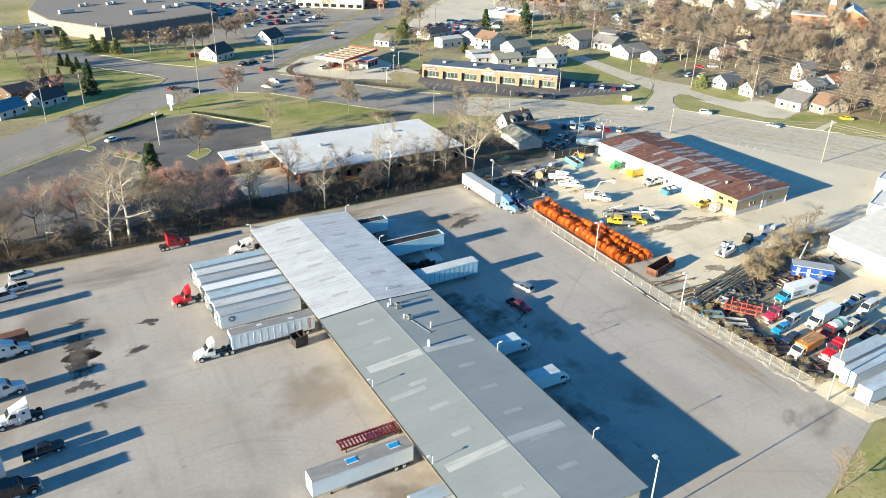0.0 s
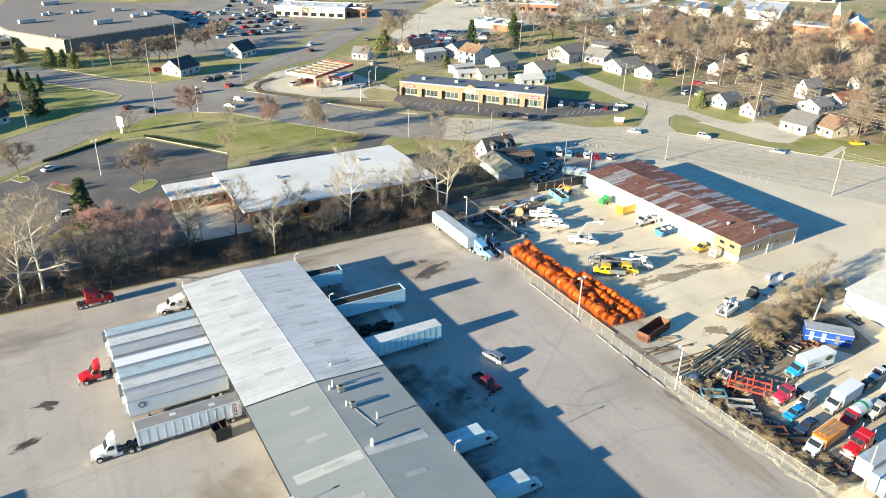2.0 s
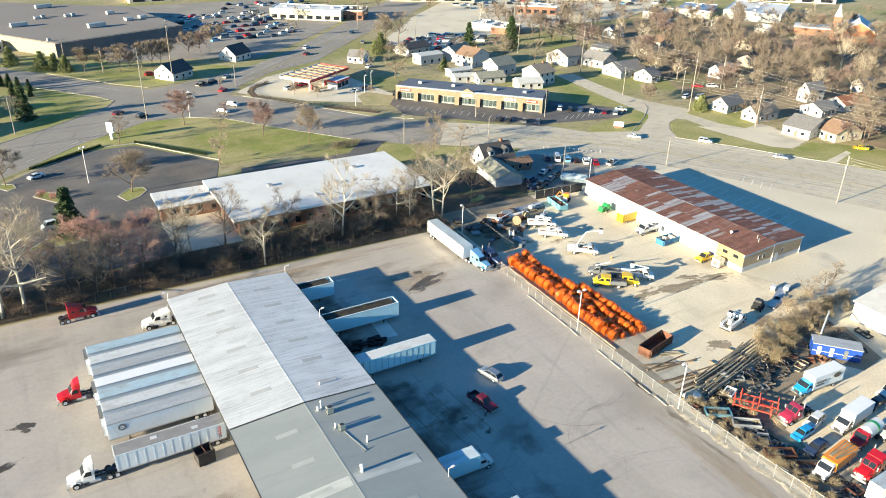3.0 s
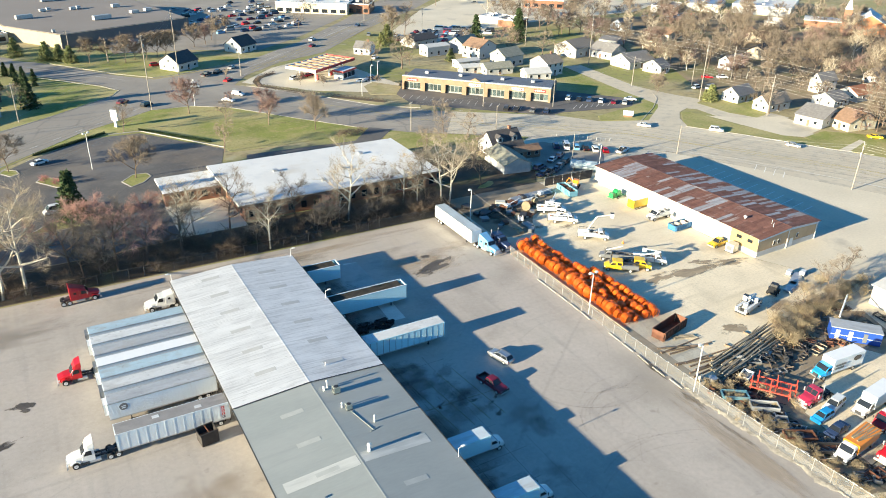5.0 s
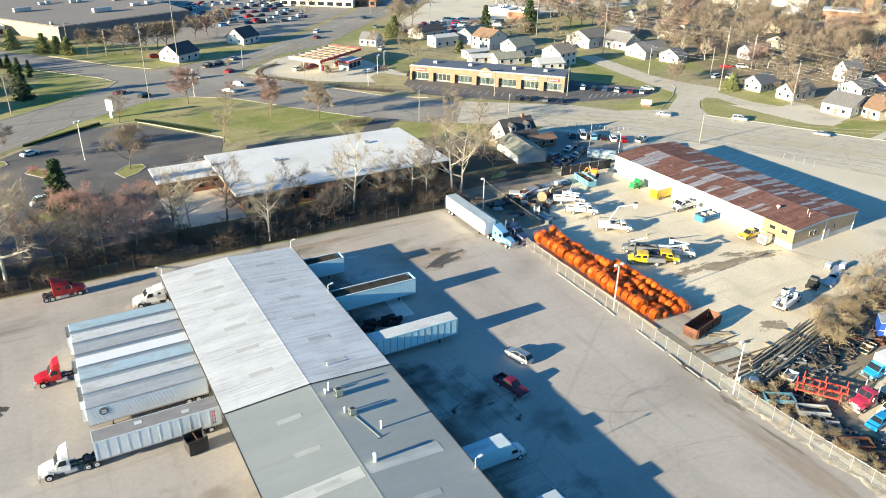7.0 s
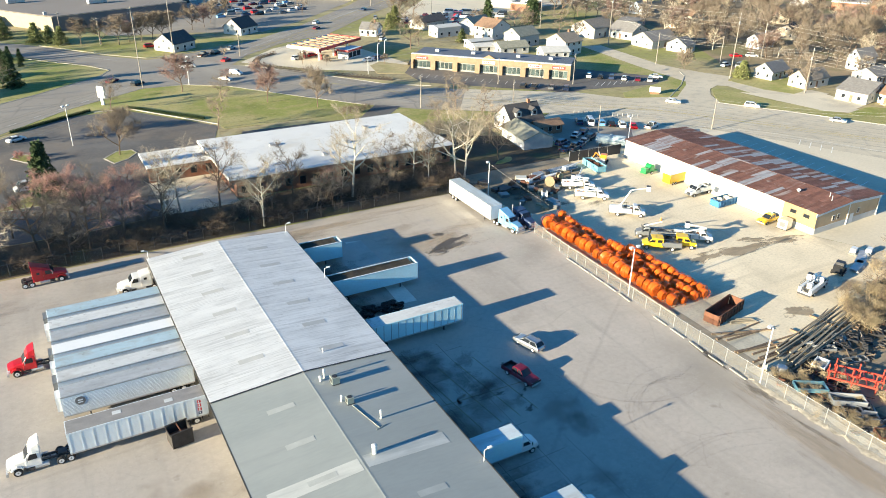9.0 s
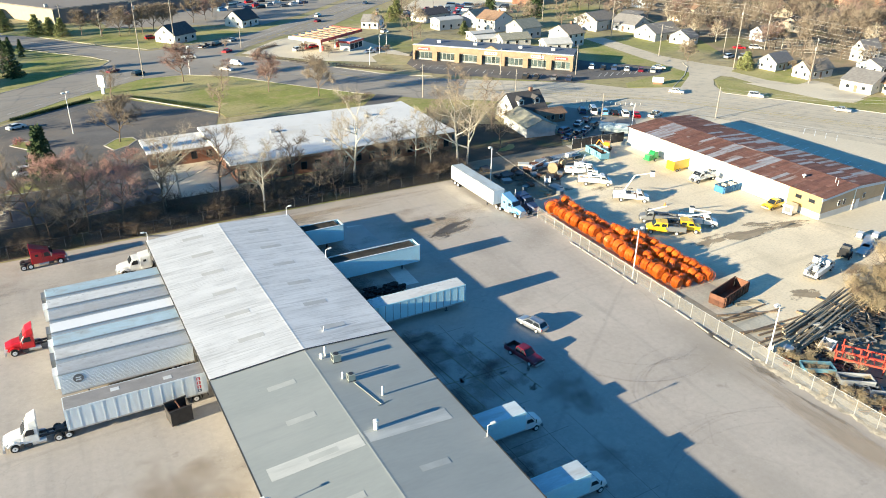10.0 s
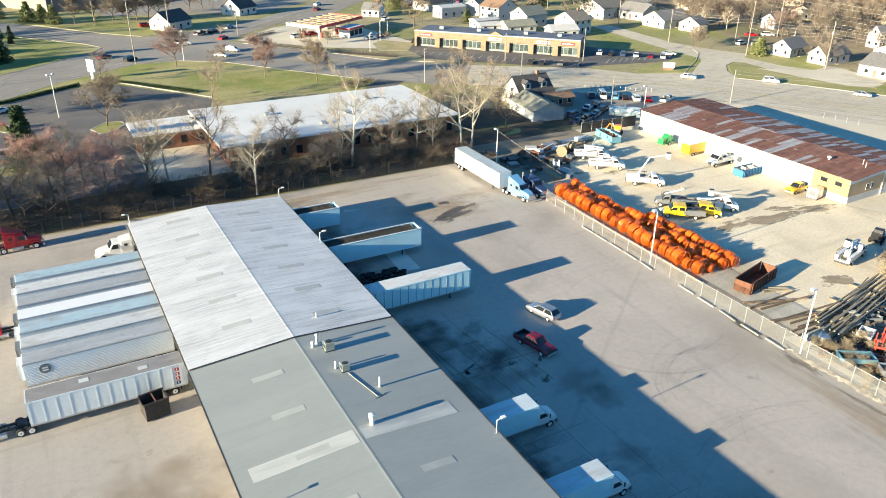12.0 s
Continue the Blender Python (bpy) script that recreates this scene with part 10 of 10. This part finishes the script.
for k, (x, y, rx, ry, m, rot) in enumerate(((66.2, 131.5, 5.0, 6.0, APRON_PATCH, 0), (66.0, 144.5, 5.5, 5.5, APRON_PATCH, 20), (66.0, 112.5, 6.0, 5.5, APRON_PATCH, 0), (64.6, 99.0, 3.0, 7.0, APRON_PATCH, 0), (65.2, 86.4, 4.0, 3.6, APRON_PATCH, 0), (66.0, 73.5, 4.5, 5.0, APRON_PATCH, 0), (73.0, 105.0, 4.0, 2.6, APRON_PATCH, 40), (78.5, 96.0, 5.0, 4.0, OILED, 10), (140.0, 119.2, 9.0, 2.6, MUDDY, -4), (150.5, 118.6, 7.0, 2.6, MUDDY, -8), (131.0, 120.4, 6.0, 2.2, MUDDY, 8), (145.5, 121.5, 5.0, 1.6, MUDDY, -15), (129.7, 98.7, 4.0, 2.6, MUDDY, 0), (-3.6, 126.5, 3.2, 8.0, PUDDLE, 4), (-2.4, 132.8, 3.6, 4.2, PUDDLE, 0), (103.5, 51.5, 7.0, 3.4, OILED, 25), (99.2, 54.2, 4.0, 2.0, OILED, 30), (89.0, 151.5, 15.0, 8.0, TAN, 5), (90.8, 147.2, 7.6, 4.4, TAN, 20), (90.6, 147.0, 7.4, 2.9, PUDDLE, 20), (87.5, 145.8, 3.0, 1.5, PUDDLE, 0), (91.3, 152.0, 1.8, 1.2, PUDDLE, 0), (10.6, 135.0, 3.0, 2.0, PUDDLE, -30), (6.6, 126.0, 3.0, 1.4, WET, 15), (-1.8, 141.2, 2.8, 1.5, WET, 5), (-3.4, 135.4, 4.2, 2.8, PUDDLE, 10), (-3.0, 128.6, 3.0, 2.4, MUD, 40),
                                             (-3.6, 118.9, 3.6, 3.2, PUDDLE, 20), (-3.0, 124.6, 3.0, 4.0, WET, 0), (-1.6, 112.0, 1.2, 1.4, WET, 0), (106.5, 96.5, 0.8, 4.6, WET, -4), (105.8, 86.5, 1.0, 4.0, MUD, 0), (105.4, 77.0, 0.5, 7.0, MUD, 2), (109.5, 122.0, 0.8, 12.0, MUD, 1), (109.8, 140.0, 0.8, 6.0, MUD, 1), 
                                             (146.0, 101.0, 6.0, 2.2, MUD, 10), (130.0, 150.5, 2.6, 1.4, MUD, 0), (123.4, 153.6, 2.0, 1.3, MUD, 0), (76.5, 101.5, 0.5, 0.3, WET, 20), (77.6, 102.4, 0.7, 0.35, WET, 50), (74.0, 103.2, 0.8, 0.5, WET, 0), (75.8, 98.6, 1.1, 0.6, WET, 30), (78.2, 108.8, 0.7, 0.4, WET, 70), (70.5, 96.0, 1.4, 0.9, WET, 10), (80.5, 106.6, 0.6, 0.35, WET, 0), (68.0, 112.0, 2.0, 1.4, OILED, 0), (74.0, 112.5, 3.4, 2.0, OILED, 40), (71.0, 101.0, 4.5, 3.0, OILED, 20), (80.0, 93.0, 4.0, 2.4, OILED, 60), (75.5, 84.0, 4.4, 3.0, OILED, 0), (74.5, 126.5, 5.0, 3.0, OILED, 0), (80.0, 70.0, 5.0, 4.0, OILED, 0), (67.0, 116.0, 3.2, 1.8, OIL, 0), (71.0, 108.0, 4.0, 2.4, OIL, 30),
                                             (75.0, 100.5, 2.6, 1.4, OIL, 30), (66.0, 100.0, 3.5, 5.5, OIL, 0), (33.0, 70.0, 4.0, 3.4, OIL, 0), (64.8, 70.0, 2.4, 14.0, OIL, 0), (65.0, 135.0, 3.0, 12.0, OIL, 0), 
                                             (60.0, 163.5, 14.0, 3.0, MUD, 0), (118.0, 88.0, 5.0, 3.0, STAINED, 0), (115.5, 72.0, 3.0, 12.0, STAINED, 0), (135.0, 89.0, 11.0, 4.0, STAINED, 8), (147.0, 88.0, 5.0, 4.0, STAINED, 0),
                                             (160.0, 104.0, 7.0, 3.0, OIL, 25), (121.0, 164.0, 9.0, 6.0, STAINED, 0), (128.0, 66.0, 14.0, 6.0, OIL, 5), (30.0, 99.0, 11.0, 9.0, TAN, 10), (-10.0, 132.0, 16.0, 26.0, WEST_FILM, 0), (2.0, 158.0, 22.0, 6.0, WEST_FILM, 0), (33.0, 68.0, 10.0, 9.0, TAN, 0), (103.5, 74.0, 3.0, 16.0, TAN, 0), (60.0, 165.5, 40.0, 3.5, TAN, 0))):
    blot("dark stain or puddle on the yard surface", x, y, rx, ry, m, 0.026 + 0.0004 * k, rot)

# tyre arcs scrubbed into the concrete
TYRE_MARK = alpha_mat("scrubbed_tyre_mark", (0.10, 0.09, 0.085), 0.05)
ra = random.Random(77)
ARCS = []
for cx, cy, r, a0, a1, n in ((21.0, 92.0, 9.0, 10, 100, 1), (95.0, 86.0, 8.5, 60, 170, 6), (96.0, 104.0, 13.0, 190, 290, 3), (14.0, 120.0, 14.0, 210, 300, 3), (90.0, 62.0, 20.0, 70, 130, 4), (12.0, 70.0, 20.0, 40, 110, 4)):
    for i in range(n):
        ARCS.append((cx + ra.gauss(0, 0.8), cy + ra.gauss(0, 0.8), r + ra.uniform(-2.5, 2.5), a0 + ra.uniform(-10, 30), a1 + ra.uniform(-30, 10)))
for k, (cx, cy, r, a0, a1) in enumerate(ARCS):
    bm = bmesh.new()
    n = 40
    pts = []
    for i in range(n + 1):
        a = radians(a0 + (a1 - a0) * i / n)
        pts.append((bm.verts.new((cx + (r - 0.14) * math.cos(a), cy + (r - 0.14) * math.sin(a), 0.0)), bm.verts.new((cx + (r + 0.14) * math.cos(a), cy + (r + 0.14) * math.sin(a), 0.0))))
    for q0, q1 in zip(pts, pts[1:]):
        bm.faces.new((q0[0], q0[1], q1[1], q1[0]))
    ob = single("tyre_mark", bm, TYRE_MARK, "faint curved tyre mark on the concrete", "tyre mark", kind="structure")
    ob.location.z = 0.050 + 0.0004 * k
stripes("trim", "worn yellow bay lines on the truck yard", YARD_YELLOW, alpha_mat("faded_yellow_line", (0.50, 0.38, 0.18), 0.5), 0.0265)
stripes("trim", "faded white parking bay lines on dark asphalt", LOT_LINES, alpha_mat("faded_bay_line", (0.50, 0.49, 0.46), 0.4), 0.026)
def chain_rows(pts, w):
    return [(a[0], a[1], b[0], b[1], w) for a, b in zip(pts, pts[1:])]


WORN_WHITE = mat("worn_white_road_line", (0.64, 0.61, 0.54), 0.85, var=0.25, scale=0.3, fine=3.0)
stripes("trim", "worn white edge lines along the pale road", chain_rows([(188.8, 185.8), (198.4, 179.3), (208.6, 167.2), (215.8, 153.7), (223.1, 139.7), (236.0, 112.0)], 0.28)
        + chain_rows([(211.1, 193.7), (218.0, 192.8), (224.2, 191.2), (231.0, 186.0), (236.9, 177.5), (240.1, 166.0), (245.5, 152.6), (256.0, 128.0)], 0.28), WORN_WHITE, 0.0412)
stripes("trim", "faded white bay lines beside the workshop", [(189.2, 166.5, 191.2, 128.0, 0.2)] + [(184.0, 129.0 + 2.95 * i, 196.5, 131.2 + 2.95 * i, 0.2) for i in range(13)]
        + [(205.2 + 0.75 * i, 157.3 - 2.75 * i, 210.0 + 0.75 * i, 160.4 - 2.75 * i, 0.16) for i in range(4)], PAINT_BRIGHT, 0.0418)
# pale gravel berm spilling under the fence
rb = random.Random(91)
bm = bmesh.new()
ridge = []
for i in range(72):
    y = 57.0 + i * 0.5
    x = 107.4 + max(0.0, 88.0 - y) * 0.045 + rb.gauss(0, 0.1)
    wide = 0.85 + 0.35 * math.sin(y * 0.9) + rb.gauss(0, 0.15)
    h = max(0.03, 0.07 + 0.04 * math.sin(y * 1.7) + rb.gauss(0, 0.04)) * min(1.0, 0.15 + (92.5 - y) / 4)
    ridge.append([bm.verts.new((x + u * wide, y + rb.gauss(0, 0.08), z)) for u, z in ((-1.0, 0.0), (-0.55, 0.03 + h * 0.55), (-0.1, 0.03 + h), (0.4, 0.03 + h * 0.7), (1.0, 0.0))])
for p, q in zip(ridge, ridge[1:]):
    for i in range(4):
        bm.faces.new((p[i], p[i + 1], q[i + 1], q[i]))
single("ground", bm, mat("pale_broken_gravel", (0.37, 0.33, 0.27), 0.95, var=0.5, scale=1.2, fine=6.0, bump=0.8), "low pale gravel berm under the chain-link fence", "ground", kind="structure")
LANE_WEAR = alpha_mat("tyre_polished_lane", (0.52, 0.49, 0.43), 0.10)
LANE_DARK = alpha_mat("oil_darkened_lane", (0.12, 0.11, 0.10), 0.06)
lane_rows = {"pale": [], "dark": [], "yellow": []}
for a, b, half in (((-60, 197), (56, 294), 11), ((104, 296), (140, 246), 9), ((140, 246), (196, 200), 11), ((196, 200), (236, 142), 13), ((236, 142), (262, 80), 14), ((108, 340), (240, 470), 9)):
    d = (Vector(b) - Vector(a)).normalized()
    nn = Vector((-d.y, d.x))
    o = -half + 1.0
    while o < half - 1:
        for k, (off, w) in {"pale": (0.0, 0.9), "dark": (1.75, 0.7)}.items():
            p, q = Vector(a) + nn * (o + off), Vector(b) + nn * (o + off)
            lane_rows[k].append((p.x, p.y, q.x, q.y, w))
        o += 4.6
    for o in (-0.2, 0.2):
        p, q = Vector(a) + nn * o, Vector(b) + nn * o
        lane_rows["yellow"].append((p.x, p.y, q.x, q.y, 0.14))
stripes("trim", "pale wheel-polished tracks along the road lanes", lane_rows["pale"], LANE_WEAR, 0.0395)
stripes("trim", "oil-darkened strips along the road lanes", lane_rows["dark"], LANE_DARK, 0.0400)
stripes("trim", "worn double yellow centre line", lane_rows["yellow"], PAINT_YELLOW, 0.0405)
JOINT = alpha_mat("dark_slab_joint", (0.06, 0.055, 0.05), 0.38)
stripes("slab_joint", "dark joints between concrete dock slabs", [(66.4, 54, 66.4, 118, 0.07), (72.2, 76, 72.2, 118, 0.07), (76.5, 60, 76.5, 92, 0.05)] + [(62.6, y, 72.2 + (y * 7.3) % 6, y + 0.2, 0.07) for y in (58, 64.5, 71, 77.2, 84.0, 90.0, 96.4, 103.0, 109.4, 115.5)], JOINT, 0.0245)
sheet("pavement", [(70, 144.5), (76.6, 144.5), (76.6, 156.5), (73.2, 156.5), (70, 150)], 0.017, mat("pale_concrete_pad", (0.44, 0.43, 0.40), 0.9, var=0.12), "pale concrete dock pad", "pavement")

# ---- kerbs and islands of the roads and car parks ----
KERB_DULL = mat("weathered_kerb", (0.42, 0.39, 0.34), 0.9, var=0.25, rnd=0.15)


def kerb_run(label, pts, z=0.0, h=0.11, w=0.25):
    t = thing("kerb", label, "kerb", kind="structure")
    for (xa, ya), (xb, yb) in zip(pts, pts[1:]):
        L = math.hypot(xb - xa, yb - ya)
        n = max(1, round(L / 9.0))
        src = None
        for i in range(n):
            m = pose(xa + (xb - xa) * i / n, ya + (yb - ya) * i / n, z, 0, 0, math.degrees(math.atan2(yb - ya, xb - xa)))
            if src is None:
                src = part("kerb_stone", bevelled(boxes((0.02, -w / 2, -0.05, L / n - 0.02, w / 2, h)), 0.03), KERB_DULL, t)
                src.matrix_basis = m
            else:
                twin(src, t, m)


kerb_run("pale concrete kerb round the large lawn", [(-40, 212.6), (10.3, 254.4), (35.4, 279.9), (59.3, 296.5), (73, 295.8), (85, 288.2), (102.3, 264.8), (117, 246.3)])
kerb_run("pale concrete kerb of the junction lawn", [(8, 287.9), (28, 302.6), (49.9, 321.8), (53.4, 329), (48.3, 338.3), (27.3, 363.3)])
kerb_run("pale concrete kerb beside the junction houses", [(34, 387.5), (56.8, 356.6), (68.8, 344.6), (79.2, 345.6), (100.2, 355.6)])
kerb_run("pale kerb along the top of the car park", [(71.6, 245.6), (51.8, 273.0), (42, 273.5)], h=0.18, w=0.4)
kerb_run("pale kerb beside the filling station", [(103.2, 318.4), (99.2, 316.0), (112.0, 300.6), (134.0, 268.1), (147, 258.6)])
kerb_run("pale kerb of the roadside grass wedge", [(219.7, 198.9), (231, 182.5), (244.9, 159.2), (252, 149.8)])
for k, pts in enumerate(([(39.3, 228.8), (41.0, 223.9), (44.5, 226.0), (47.1, 229.9), (46.4, 232.8), (42.8, 233.2)], [(19.1, 238.5), (25.6, 229.3), (27.4, 232.0), (25.4, 238.0), (20.8, 242.0)], [(10.6, 250.0), (13.3, 245.8), (15.4, 247.4), (14.8, 250.6), (12.0, 252.2)], [(15.0, 203.0), (28.3, 203.0), (25.0, 208.0), (23.7, 211.0), (20.3, 208.5)])):
    sheet("lawn", pts, 0.055, LAWN, "small grass island in the car park", "lawn", base=-0.02)
    kerb_run("pale kerb round a car park island", pts + pts[:1], w=0.3)
sheet("road", [(210.3, 208.1), (227.9, 220.9), (239.8, 233.4), (245.2, 240.7), (247.4, 233.0), (252.8, 222.0), (231.0, 212.9), (225.0, 206.9), (219.5, 197.1)], 0.058, ROAD_PALE, "pale side street joining the main road", "road")
kerb_run("dark kerbed edge of the shopping car park", [(241.0, 237.2), (237.6, 231.3), (226.3, 221.7), (214.6, 213.7), (210.1, 210.7)], z=0.04)
hedge = Mass()
BED = [(115.6, 332.2), (107.3, 326.4), (104.3, 320.4), (103.9, 313.0), (110.2, 303.8), (116.6, 294.6), (123.4, 287.3), (129.3, 281.1), (134.2, 276.3), (139.0, 271.4)]
for run in (BED[:6], BED[6:]):
    left, right = [], []
    for i, (x, y) in enumerate(run):
        (xa, ya), (xb, yb) = run[max(i - 1, 0)], run[min(i + 1, len(run) - 1)]
        d = math.hypot(xb - xa, yb - ya)
        left.append((x - 1.4 * (yb - ya) / d, y + 1.4 * (xb - xa) / d))
        right.append((x + 1.4 * (yb - ya) / d, y - 1.4 * (xb - xa) / d))
    sheet("ground", left + right[::-1], 0.078, LITTER, "brown mulch bed round the filling station")
for (xa, ya), (xb, yb) in zip(BED, BED[1:]):
    n = max(2, round(math.hypot(xb - xa, yb - ya) / 1.5))
    for i in range(n):
        hedge.add(THICKET[i % 3], pose(xa + (xb - xa) * i / n, ya + (yb - ya) * i / n, 0, 0, 0, 47 * i) @ Matrix.Scale(0.34, 4))
for i in range(9):
    hedge.add(THICKET[i % 3], pose(106.5 + 1.05 * i, 238.6 + 1.3 * (i % 2), 0, 0, 0, 61 * i) @ Matrix.Scale(0.7, 4))
sheet("pavement", [(119.9, 245.0), (125.8, 239.7), (116.0, 229.6), (109.0, 229.2), (74.3, 231.5), (75.6, 235.7), (110.1, 233.8)], 0.082, DARKLOT, "dark asphalt drive behind the white-roofed office", "pavement")
hedge.build("hedge", "low brown bare shrubs in mulch beds", "hedge")
src = None
for i in range(14):
    s = i / 13
    m = pose(170.0 + 14.3 * s, 209.8 - 12.1 * s, 0.02)
    if src is None:
        src = single("bollard", tube(((0, 0, 0), (0, 0, 0.95), 0.08), n=8), GALV, "short grey steel bollard beside the road", "bollard", "grey bollards beside the road", m)
    else:
        copy_thing(src, m)

# ---- roof sheets of the workshop ----
rr = random.Random(33)
sheet_mesh = {}
for s in (-1, 1):
    x_eave = RXM + s * (RXM - RX0 + 0.4)
    xm = (RXM + x_eave) / 2
    for j, (xa, xb, lift) in enumerate(((x_eave, xm, 0.0), (xm, RXM, 0.004))):
        for i in range(55):
            y = RY0 - 0.6 + i * 1.0
            if s < 0:
                bare = i in (18, 19, 28, 29, 45, 46, 47, 48) or j == 0 and i in (24, 32, 12, 44) or j == 1 and i in (20, 30, 36, 49)
            else:
                bare = i in (25, 30, 36) or rr.random() < (0.34 if 12 < i < 25 else 0.12)
            m = RUST_BARE if bare else RUST_ROOF
            key = (s, j, m.name)
            if key not in sheet_mesh:
                bm = bmesh.new()
                za, zb = rust_z(xa) + lift, rust_z(xb) + lift
                prof = [(0.0, 0.0), (0.998, 0.0)]
                for k in range(4, -1, -1):
                    prof += [(k * 0.2 + 0.198, 0.03), (k * 0.2 + 0.14, 0.03), (k * 0.2 + 0.12, 0.07), (k * 0.2 + 0.06, 0.07), (k * 0.2 + 0.04, 0.03)]
                prof.append((0.0, 0.03))
                loft(bm, [[(xa, py, za + pz) for py, pz in prof], [(xb, py, zb + pz) for py, pz in prof]])
                me = bpy.data.meshes.new("roof_sheet")
                bm.to_mesh(me)
                bm.free()
                me.materials.append(m)
                sheet_mesh[key] = me
            ob = new("roof_sheet", sheet_mesh[key])
            ob.parent = workshop
            ob.location = (0, y, rr.uniform(0, 0.012))
part("ridge_cap", prism(bmesh.new(), [(RXM - 0.35, 5.50), (RXM, 5.54), (RXM + 0.35, 5.50), (RXM, 5.57)], RY0 - 0.6, RY1 + 0.4), RUST_ROOF, workshop)
